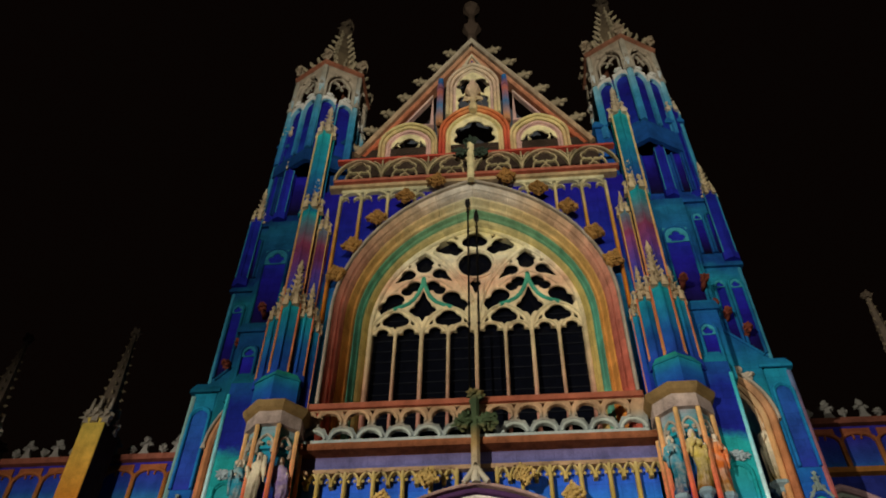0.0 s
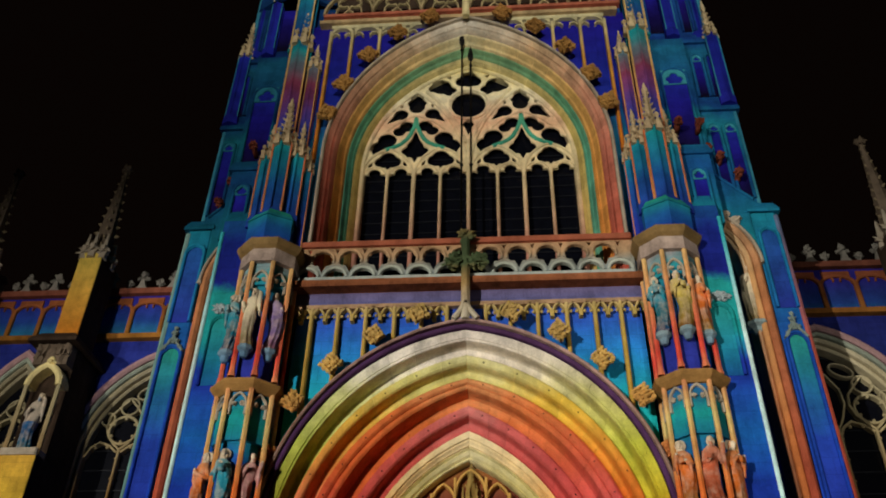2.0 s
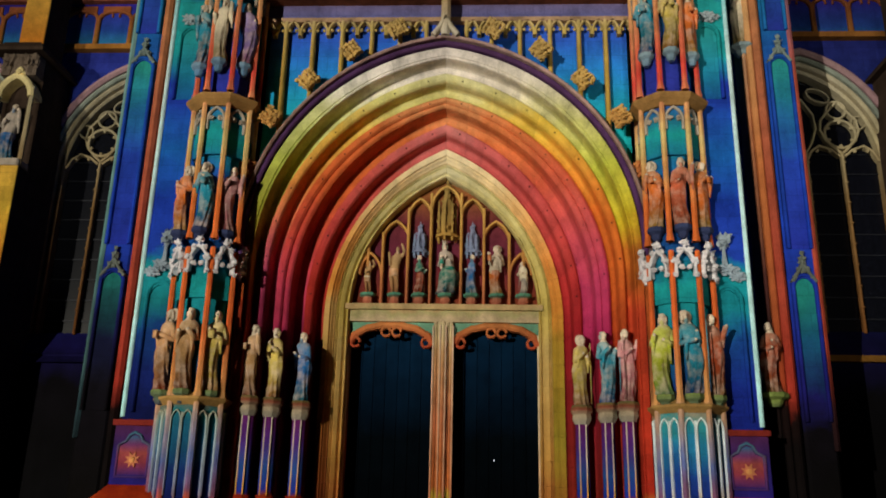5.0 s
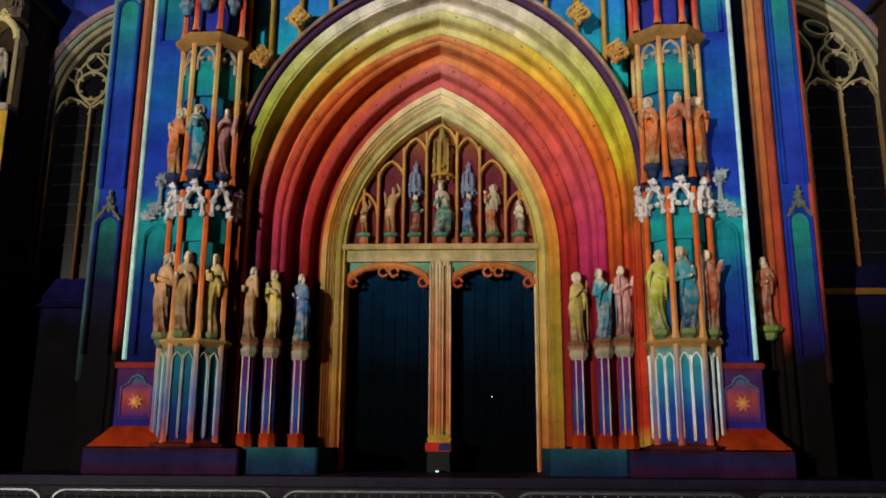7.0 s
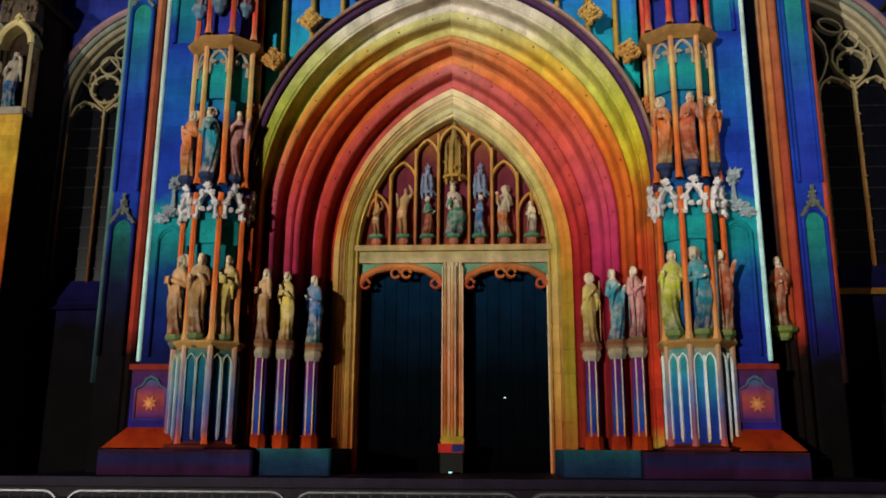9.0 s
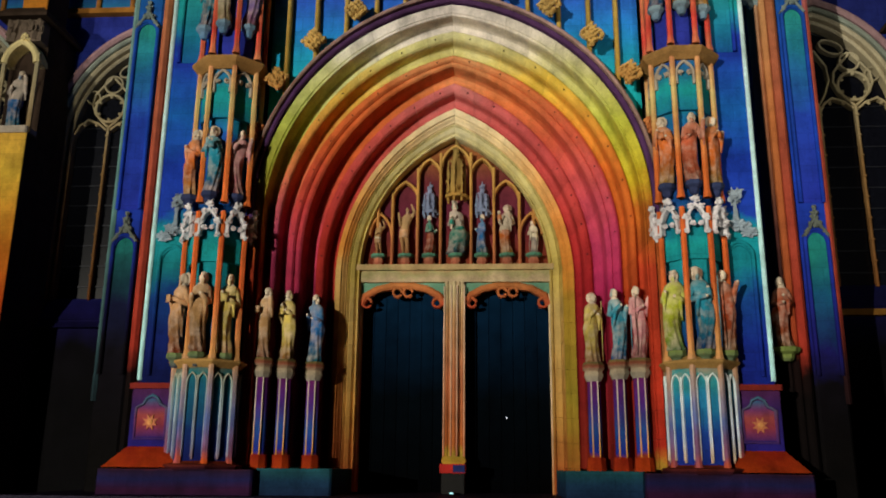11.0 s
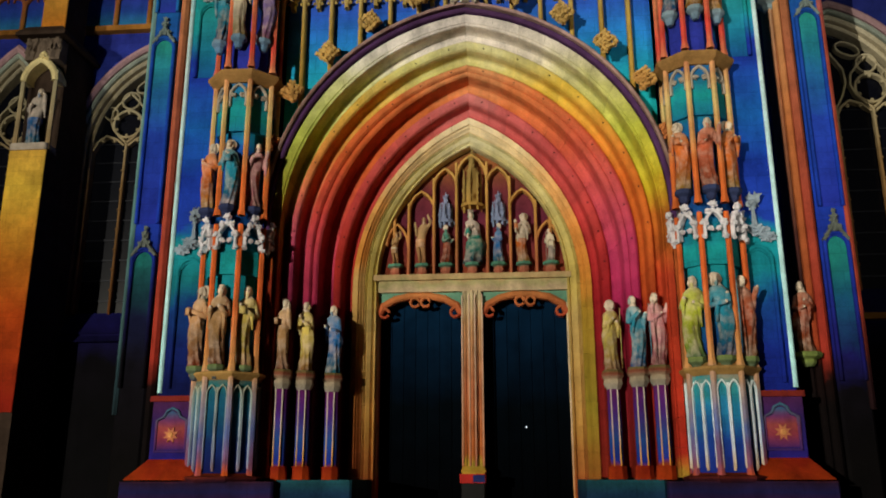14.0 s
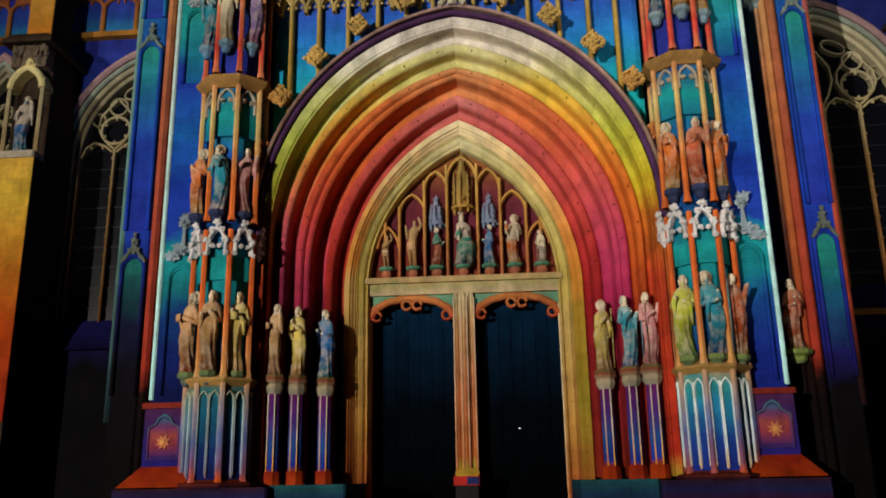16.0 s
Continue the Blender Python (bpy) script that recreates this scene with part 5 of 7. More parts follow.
for s in (-1, 1):
    pier = thing("portal_pier", "polygonal stone pier with shafts, niches and canopies beside the portal", "pier", "piers flanking the portal")
    cx, cy = s * CX, -0.25
    bm = bmesh.new()
    drum(bm, cx, cy, 0.54, 0.52, 1.6, 14.7, 8)
    part("core", bm, PIER, pier)
    for z0, z1, r in ((1.6, 3.62, 0.7), (5.9, 7.0, 0.62), (9.25, 10.5, 0.64), (13.45, 14.5, 0.64)):
        bm = bmesh.new()
        drum(bm, cx, cy, r, r, z0, z1, 8)
        part("panel_drum", bm, PIER, pier)
    for x, y in gon(cx, cy, 0.72, 8):
        if y > cy + 0.3:
            continue
        for z0, z1 in ((1.6, 3.7), (3.78, 7.0), (7.2, 10.5), (10.8, 14.4)):
            bm = bmesh.new()
            drum(bm, x, y, 0.064, 0.06, z0, z1, 6)
            drum(bm, x, y, 0.095, 0.065, z0, z0 + 0.18, 6)
            part("shaft", bm, SHAFT, pier)
    for z, r, h in ((3.68, 0.84, 0.12), (10.55, 0.92, 0.17), (14.58, 0.94, 0.24), (1.55, 0.9, 0.12)):
        bm = bmesh.new()
        lathe(bm, cx, cy, [(r - 0.2, z - 0.12), (r - 0.05, z), (r, z + h * 0.4), (r, z + h * 0.75), (r - 0.14, z + h), (r - 0.25, z + h + 0.08)], 8, pi / 8)
        part("cornice", bm, CAPM if z > 3 else PLINTH, pier)
    bm = bmesh.new()
    drum(bm, cx, cy, 0.8, 0.78, 14.1, 14.55, 8)
    part("cap_drum", bm, stone("cap_band", [(0, "a08c88"), (1, "b8a49c")], 13.9, 14.4, wear=0.7, grain=2), pier)
    # blind panels of the pedestal storey
    for i in range(8):
        a = 2 * pi * i / 8
        x, y = cx + 0.66 * cos(a), cy + 0.66 * sin(a)
        if y > cy + 0.1:
            continue
        bm = bmesh.new()
        drum(bm, x, y, 0.025, 0.025, 1.75, 3.45, 5)
        part("panel_mullion", bm, PALE_LOW, pier)
        for q in (-1, 1):
            bm = bmesh.new()
            rib(bm, arch(q * 0.115, 0.1, 3.3, 3.5, 1.8, 6), 0.026, -0.04, 0.05)
            ob = part("lancet", bm, PALE_LOW, pier)
            ob.matrix_basis = Matrix.Translation((cx + 0.66 * cos(a), cy + 0.66 * sin(a), 0)) @ Matrix.Rotation(a + pi / 2, 4, "Z")
    # cusped heads of the blind panels
    for z in (10.15, 13.6):
        for i in range(8):
            a = 2 * pi * i / 8
            if sin(a) > 0.2:
                continue
            bm = bmesh.new()
            rib(bm, arch(0, 0.19, -0.05, 0.25, -0.3, 6), 0.06, -0.06, 0.04)
            lump(bm, -0.1, -0.03, -0.02, 0.06, i, 6, 0.5)
            lump(bm, 0.1, -0.03, -0.02, 0.06, i + 2, 6, 0.5)
            ob = part("panel_head", bm, GREY, pier)
            ob.matrix_basis = Matrix.Translation((cx + 0.6 * cos(a), cy + 0.6 * sin(a), z)) @ Matrix.Rotation(a + pi / 2, 4, "Z")
    # lacy canopies over the lower figures
    for i in range(8):
        a = 2 * pi * i / 8
        if sin(a) > 0.2:
            continue
        bm = bmesh.new()
        rib(bm, arch(0, 0.2, 6.62, 7.02, 6.45, 6), 0.06, -0.1, 0.06)
        for q, (lx, lz, lr) in enumerate(((-0.2, 6.75, 0.07), (0.2, 6.75, 0.07), (-0.1, 6.98, 0.06), (0.1, 6.98, 0.06), (0, 7.14, 0.08), (-0.09, 6.62, 0.05), (0.09, 6.62, 0.05), (-0.22, 6.45, 0.05), (0.22, 6.45, 0.05))):
            lump(bm, lx, -0.08, lz, lr, i * 9 + q, 8, 0.7, 1.15, 0.8, 0.9, 9)
        ob = part("canopy", bm, LEAF, pier)
        ob.matrix_basis = Matrix.Translation((cx + 0.7 * cos(a), cy + 0.7 * sin(a), 0)) @ Matrix.Rotation(a + pi / 2, 4, "Z")

    # buttress behind the pier
    but = thing("buttress", "massive stepped corner buttress washed in blue and teal light", "buttress", "corner buttresses")
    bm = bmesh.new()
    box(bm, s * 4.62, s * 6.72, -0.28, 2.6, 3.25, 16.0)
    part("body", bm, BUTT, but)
    # thin raised strip carries the bright projected line along the corner
    bm = bmesh.new()
    box(bm, s * 6.66, s * 6.76, -0.33, -0.2, 3.4, 15.6, 0.03)
    part("edge_strip", bm, EDGE, but)
    o, wj, ox = 0.22, (0.94 if s < 0 else 0.94), (7.58 if s < 0 else 7.62)
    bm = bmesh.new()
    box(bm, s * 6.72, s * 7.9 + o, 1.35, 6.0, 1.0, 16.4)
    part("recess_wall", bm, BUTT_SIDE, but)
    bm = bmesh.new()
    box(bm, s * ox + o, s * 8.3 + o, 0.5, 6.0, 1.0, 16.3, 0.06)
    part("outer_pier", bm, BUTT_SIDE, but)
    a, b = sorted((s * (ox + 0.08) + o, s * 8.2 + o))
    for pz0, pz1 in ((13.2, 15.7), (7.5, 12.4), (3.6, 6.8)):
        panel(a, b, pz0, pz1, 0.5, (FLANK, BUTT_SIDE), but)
        if pz1 < 13:
            bm = bmesh.new()
            m = (a + b) / 2
            rib(bm, [(a - 0.02, pz1 - 0.1), (m - 0.12, pz1 + 0.12), (m, pz1 + 0.34), (m + 0.12, pz1 + 0.12), (b + 0.02, pz1 - 0.1)], 0.07, 0.38, 0.52)
            part("panel_gablet", bm, FLEAF, but)
            bm = bmesh.new()
            drum(bm, m, 0.42, 0.06, 0.04, pz1 + 0.1, pz1 + 0.5, 5)
            for q, (lx, lz, lr) in enumerate(((0, 0.42, 0.08), (-0.09, 0.2, 0.05), (0.09, 0.2, 0.05), (-0.19, 0.02, 0.05), (0.19, 0.02, 0.05), (0, 0.58, 0.045))):
                lump(bm, m + lx, 0.42, pz1 + lz, lr, q + int(pz1), 8, 0.7, 1, 0.8, 1.1, 9)
            part("leaf_finial", bm, FLEAF, but)
    bm = bmesh.new()
    drum(bm, s * 8.28 + o, 0.52, 0.07, 0.07, 3.0, 16.2, 6)
    part("edge_roll", bm, OUTEDGE, but)
    # moulded arch of the recess
    zs, tp = (14.4, 16.1) if s < 0 else (14.6, 16.15)
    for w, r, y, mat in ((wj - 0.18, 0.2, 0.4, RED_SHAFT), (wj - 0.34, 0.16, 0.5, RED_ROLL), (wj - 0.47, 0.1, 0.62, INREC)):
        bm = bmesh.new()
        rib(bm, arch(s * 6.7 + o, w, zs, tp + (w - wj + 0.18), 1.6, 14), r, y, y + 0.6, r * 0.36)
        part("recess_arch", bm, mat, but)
    bm = bmesh.new()
    rib(bm, arch(s * 6.7 + o, wj - 0.04, zs, tp + 0.16, zs, 12), 0.07, 0.38, 0.6)
    for q in (-0.5, -0.2, 0.2, 0.5):
        lump(bm, s * 6.7 + o + q * 0.9, 0.42, tp + 0.22 - 0.7 * abs(q), 0.13, int(q * 10) + 9, 8, 0.7, 1.1, 0.7, 0.8, 8)
    part("recess_hood", bm, GREY, but)
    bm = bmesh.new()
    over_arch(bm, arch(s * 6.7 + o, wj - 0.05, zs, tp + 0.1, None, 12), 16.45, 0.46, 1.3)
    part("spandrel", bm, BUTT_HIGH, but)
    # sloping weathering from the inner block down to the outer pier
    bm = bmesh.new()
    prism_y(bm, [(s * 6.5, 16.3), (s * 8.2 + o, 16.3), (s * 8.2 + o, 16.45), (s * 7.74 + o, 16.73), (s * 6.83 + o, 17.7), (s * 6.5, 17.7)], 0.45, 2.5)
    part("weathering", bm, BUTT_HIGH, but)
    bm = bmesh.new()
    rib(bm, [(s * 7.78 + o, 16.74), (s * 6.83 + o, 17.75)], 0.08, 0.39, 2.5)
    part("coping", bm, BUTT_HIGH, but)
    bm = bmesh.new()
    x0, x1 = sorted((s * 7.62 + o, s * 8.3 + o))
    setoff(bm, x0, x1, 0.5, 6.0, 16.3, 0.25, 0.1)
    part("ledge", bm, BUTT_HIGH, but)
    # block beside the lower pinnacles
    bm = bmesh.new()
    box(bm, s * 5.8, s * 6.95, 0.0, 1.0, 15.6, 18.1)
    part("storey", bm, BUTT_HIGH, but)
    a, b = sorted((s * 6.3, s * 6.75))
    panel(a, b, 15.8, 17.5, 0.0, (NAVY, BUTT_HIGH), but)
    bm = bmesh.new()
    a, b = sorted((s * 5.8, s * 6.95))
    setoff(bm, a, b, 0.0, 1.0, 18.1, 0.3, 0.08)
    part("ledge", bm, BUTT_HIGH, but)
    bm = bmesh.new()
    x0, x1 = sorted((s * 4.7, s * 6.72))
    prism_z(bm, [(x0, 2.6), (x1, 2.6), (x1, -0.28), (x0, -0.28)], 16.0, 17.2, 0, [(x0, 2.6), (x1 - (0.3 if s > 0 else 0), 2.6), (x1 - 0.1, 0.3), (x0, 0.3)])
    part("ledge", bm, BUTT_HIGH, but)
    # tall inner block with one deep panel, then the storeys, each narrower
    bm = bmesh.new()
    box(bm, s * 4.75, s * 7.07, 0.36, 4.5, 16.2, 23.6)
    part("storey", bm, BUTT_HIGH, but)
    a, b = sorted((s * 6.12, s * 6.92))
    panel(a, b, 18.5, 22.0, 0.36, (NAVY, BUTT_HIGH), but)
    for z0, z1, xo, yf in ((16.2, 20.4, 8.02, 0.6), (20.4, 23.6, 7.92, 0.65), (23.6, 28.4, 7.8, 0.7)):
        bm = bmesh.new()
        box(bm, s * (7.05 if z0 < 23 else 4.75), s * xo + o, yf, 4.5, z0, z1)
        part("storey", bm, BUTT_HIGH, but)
        # strip coloured as the rim light on the storey's outer corner
        bm = bmesh.new()
        box(bm, s * (xo - 0.09) + o, s * (xo + 0.015) + o, yf - 0.03, yf + 0.3, z0 + 0.45, z1 - 0.05, 0.02)
        part("edge_strip", bm, RIM, but)
        x0, x1 = sorted((s * (7.05 if z1 < 23 else 4.75), s * xo + o))
        bm = bmesh.new()
        setoff(bm, x0, x1, yf, 4.5, z1, 0.4, 0.1)
        part("ledge", bm, BUTT_HIGH, but)
        for xa, xb in ((6.15, 6.75), (7.05, 7.4), (7.5, xo - 0.12)):
            if xa < 7 and z0 < 23:
                continue
            a, b = sorted((s * xa + o * (xa > 6.9), s * xb + o * (xa > 6.9)))
            panel(a, b, z0 + 0.7, z1 - 0.6, yf, (NAVY, BUTT_HIGH), but)
    # foot of the buttress
    foot = part_holder("foot", "sloped orange and violet plinth", but)
    bm = bmesh.new()
    x0, x1 = sorted((s * 5.6, s * 6.75))
    box(bm, x0, x1, -0.45, 2.0, 2.0, 3.2)
    part("dado", bm, stone("dado", [(0, "241c74"), (0.6, "302468"), (1, "4c2450")], 1.9, 3.2), foot)
    bm = bmesh.new()
    c = s * 6.3
    prism_y(bm, [(c - 0.3, 2.2), (c + 0.3, 2.2), (c + 0.3, 2.78), (c + 0.16, 2.84), (c + 0.1, 2.96), (c, 3.0), (c - 0.1, 2.96), (c - 0.16, 2.84), (c - 0.3, 2.78)], -0.47, -0.44)
    part("dado_panel", bm, DADO_PANEL, foot)
    bm = bmesh.new()
    rib(bm, [(c - 0.33, 2.16), (c - 0.33, 2.8), (c - 0.18, 2.88), (c - 0.12, 3.0), (c, 3.06), (c + 0.12, 3.0), (c + 0.18, 2.88), (c + 0.33, 2.8), (c + 0.33, 2.16)], 0.05, -0.5, -0.44, None, True)
    part("panel_frame", bm, DADO_FRAME, foot)
    # the show's glowing star, built as a pale orange plate with a centre
    bm = bmesh.new()
    prism_y(bm, [(c + (0.17 if q % 2 else 0.09) * cos(q * pi / 8), 2.5 + (0.17 if q % 2 else 0.09) * sin(q * pi / 8)) for q in range(16)], -0.5, -0.46)
    part("star", bm, DADO_STAR, foot, "pale orange star of projected light")
    bm = bmesh.new()
    lathe(bm, c, 0, [(0.02, -0.03), (0.06, -0.02), (0.07, 0.02)], 8)
    bmesh.ops.rotate(bm, verts=bm.verts, cent=(c, 0, 0), matrix=Matrix.Rotation(-pi / 2, 3, "X"))
    bmesh.ops.translate(bm, verts=bm.verts, vec=(0, -0.5, 2.5))
    part("star_boss", bm, STRIPE, foot)
    bm = bmesh.new()
    box(bm, x0 - 0.06, x1 + 0.06, -0.52, 2.0, 3.2, 3.32, 0.03)
    part("coping", bm, DADO_RED, foot)
    bm = bmesh.new()
    prism_z(bm, [(x0 - 0.35, 2.0), (x1 + 0.35, 2.0), (x1 + 0.35, -0.85), (x0 - 0.35, -0.85)], 1.58, 2.0, 0, [(x0, 2.0), (x1, 2.0), (x1, -0.46), (x0, -0.46)])
    part("sloped_base", bm, ORANGE, foot)

    # pinnacles in three tiers over the pier
    mats = (PINN, STRIPE, PINCAP)
    bm = bmesh.new()
    drum(bm, s * 5.32, -0.2, 0.7, 0.7, 14.8, 15.72, 6, -pi / 2)
    drum(bm, s * 5.32, -0.2, 0.74, 0.56, 15.72, 16.02, 6, -pi / 2)
    part("pinnacle_block", bm, stone("pinnacle_block", [(0, "1c34a0"), (0.5, "1f60a8"), (0.75, "20809c"), (1, "2c9c88")], 14.8, 16.0), but)
    pinnacle(s * 5.36, -0.42, 0.34, 16.0, 18.6, 20.5, "slender crocketed pinnacle with teal and orange shaft", mats)
    pinnacle(s * 4.9, -0.25, 0.26, 16.0, 18.3, 19.6, "small crocketed pinnacle with teal and orange shaft", mats)
    pinnacle(s * 5.84, -0.2, 0.26, 16.0, 18.3, 19.6, "small crocketed pinnacle with teal and orange shaft", mats)
    pinnacle(s * 4.62, -0.1, 0.16, 15.0, 17.9, 18.6, "thin corner pinnacle beside the great window", mats)
    pinnacle(s * 5.5, -0.05, 0.36, 18.6, 23.5, 25.3, "tall crocketed pinnacle on the second tier", mats)
    pinnacle(s * 4.98, 0.08, 0.22, 18.4, 22.6, 23.6, "small crocketed pinnacle on the second tier", mats)
    pinnacle(s * 5.6, 0.1, 0.36, 23.6, 28.2, 30.1, "tall blue crocketed pinnacle on the third tier", mats)
    pinnacle(s * 6.8, 0.45, 0.22, 24.0, 26.6, 28.4, "small blue crocketed pinnacle", (NAVY, RIM, PINCAP))
    pinnacle(s * 7.84 + o, 0.6, 0.25, 20.9, 23.9, 25.6, "outer corner pinnacle with pale spire", (NAVY, RIM, PINCAP))
    pinnacle(s * 7.6 + o, 0.85, 0.3, 24.2, 29.3, 31.6, "outer corner pinnacle with pale spire", (NAVY, RIM, PINCAP))

    # six-sided lantern turret, one corner to the front
    tur = thing("turret", "six-sided lantern turret with crocketed stone crown", "turret", "lantern turrets")
    tx, ty, zc = (-6.15, 1.45, 33.45) if s < 0 else (6.45, 1.5, 33.9)
    R = 1.54
    bm = bmesh.new()
    drum(bm, tx, ty, R - 0.1, R - 0.1, 26.5, zc - 2.5, 6, -pi / 2)
    part("drum", bm, TURQ, tur)
    bm = bmesh.new()
    drum(bm, tx, ty, R + 0.1, R + 0.08, 26.5, zc - 6.3, 6, -pi / 2)
    drum(bm, tx, ty, R + 0.08, R - 0.1, zc - 6.3, zc - 5.9, 6, -pi / 2)
    part("base_storey", bm, BUTT_HIGH, tur)
    ring = gon(tx, ty, R, 6, -pi / 2)
    for i, (x, y) in enumerate(ring):
        bm = bmesh.new()
        drum(bm, x, y, 0.15, 0.13, zc - 6.2, zc - 0.2, 6)
        part("corner_shaft", bm, TSHAFT, tur)
        bm = bmesh.new()
        drum(bm, x, y, 0.22, 0.05, zc - 2.6, zc - 1.4, 4)
        for k in range(4):
            lump(bm, x + 0.12 * cos(k * 1.6), y + 0.12 * sin(k * 1.6), zc - 2.4 + 0.25 * k, 0.09, k, 6, 0.6)
        part("corner_gablet", bm, TGREY, tur)
        bm = bmesh.new()
        drum(bm, x * 1.0, y, 0.1, 0.08, zc + 0.1, zc + 0.55, 5)
        lump(bm, x, y, zc + 0.75, 0.25, i + 3, 9, 0.55, 1, 1, 1.1)
        part("corner_finial", bm, TGREY, tur)
        xb, yb = ring[(i + 1) % 6]
        ln = sqrt((xb - x) ** 2 + (yb - y) ** 2)
        spot_m = Matrix.Translation(((x + xb) / 2, (y + yb) / 2, 0)) @ Matrix.Rotation(atan2(yb - y, xb - x), 4, "Z")
        # traceried lantern opening
        bm = bmesh.new()
        rib(bm, arch(0, ln / 2 - 0.16, zc - 1.5, zc - 0.5, zc - 2.5, 8), 0.13, -0.12, 0.1)
        rib(bm, arch(0, ln / 2 - 0.34, zc - 1.45, zc - 0.78, zc - 2.5, 8), 0.07, -0.05, 0.06)
        for q in (-1, 1):
            rib(bm, arc(q * ln * 0.15, zc - 1.35, ln * 0.13, 90 - q * 40, 90 + q * 160, 6), 0.06, -0.04, 0.06)
            lump(bm, q * ln * 0.2, -0.1, zc - 0.75, 0.1, i + q, 7, 0.6)
        over_arch(bm, arch(0, ln / 2 - 0.12, zc - 1.48, zc - 0.46, None, 8), zc - 0.15, -0.08, 0.08)
        ob = part("lantern_arch", bm, TGREY, tur)
        ob.matrix_basis = spot_m
        # two sunk blue panels with pale rolls and white gablet heads
        for q in (-1, 1):
            bm = bmesh.new()
            rib(bm, arch(q * ln * 0.23, ln * 0.19, zc - 3.0, zc - 2.6, zc - 6.0, 6), 0.055, -0.06, 0.12)
            ob = part("panel_frame", bm, TSHAFT, tur)
            ob.matrix_basis = spot_m
            bm = bmesh.new()
            over_arch(bm, arch(q * ln * 0.23, ln * 0.19, zc - 2.95, zc - 2.6, None, 6), zc - 2.42, -0.08, 0.1)
            lump(bm, q * ln * 0.23, -0.06, zc - 2.3, 0.13, i * 2 + q, 8, 0.6, 1.2, 0.8, 1)
            ob = part("panel_gablet", bm, PALE, tur)
            ob.matrix_basis = spot_m
    bm = bmesh.new()
    lathe(bm, tx, ty, [(R - 0.05, zc - 0.22), (R + 0.2, zc - 0.06), (R + 0.22, zc + 0.06), (R + 0.05, zc + 0.2), (R - 0.4, zc + 0.26)], 6, -pi / 2)
    part("cornice", bm, stone("turret_cornice", [(0, "8c5440"), (1, "846450")], 33, 35, wear=0.7), tur)
    for i in range(6):
        (x, y), (xb, yb) = ring[i], ring[(i + 1) % 6]
        for f in (0.27, 0.5, 0.73):
            hook(x + (xb - x) * f, y + (yb - y) * f, zc + 0.22, math.degrees(atan2(y + (yb - y) * f - ty, x + (xb - x) * f - tx)), -40, tur, 0.75)
    bm = bmesh.new()
    drum(bm, tx, ty, 1.0, 0.16, zc + 0.2, zc + 5.4, 6, -pi / 2)
    part("spire", bm, SPIRE, tur)
    for k in range(9):
        f = k / 9
        r = 1.0 * (1 - f) + 0.16 * f
        for i in range(6):
            a = -pi / 2 + pi * i / 3
            hook(tx + (r - 0.06) * cos(a), ty + (r - 0.06) * sin(a), zc + 0.4 + 5.0 * f, math.degrees(a), -15, tur, 0.85 - 0.3 * f)
    bm = bmesh.new()
    ball(bm, tx, ty, zc + 5.5, 0.36, 1, 1, 0.8, 6)
    lump(bm, tx, ty, zc + 6.1, 0.3, 4, 9, 0.6, 1, 1, 1.2)
    part("finial", bm, SPIRE, tur)

# ---- carved figures ----
ROBES = {}


def tint(c, f):
    return "".join("%02x" % max(0, min(255, int(int(c[i:i + 2], 16) * f))) for i in (0, 2, 4))


def blend(c):
    return "".join("%02x" % ((int(c[i:i + 2], 16) + 2 * int("d4c4b0"[i:i + 2], 16)) // 3) for i in (0, 2, 4))


def half(c):
    return "".join("%02x" % ((3 * int(c[i:i + 2], 16) + int("dcd0c0"[i:i + 2], 16)) // 4) for i in (0, 2, 4))


def robe(colour, z, h, low=None):
    """Robe colour by height on a figure that stands at z."""
    key = (colour, round(z, 1), low)
    # shading painted in: darker lower half, pale highlight towards the head
    if key not in ROBES:
        ROBES[key] = stone("figure_robe", [(0, tint(low or colour, 0.62)), (0.3, tint(colour, 0.8)), (0.55, colour), (0.76, half(colour)), (0.95, blend(colour))], z, z + h, wear=0.6, grain=1.4, patch=0.5)
    return ROBES[key]


TAN = stone("figure_tan", [(0, "8c6040"), (0.5, "b08c60"), (1, "c0a078")], 6.7, 7.9, wear=0.6)
FLESH = stone("figure_pale", [(0, "dccab4"), (1, "e4d4c4")], 0, 40, wear=0.5)
HEM = {"2a8ca8": "2858a0", "cc8890": "a84850", "d4bc60": "c88038", "cc9868": "b04c28", "bc9060": "a86038", "d87030": "d8a848", "2868a8": "28889c", "b0b838": "408850", "d8ccb0": "c8a850", "9880c0": "c06890", "a84828": "a87848", "308878": "28607c"}


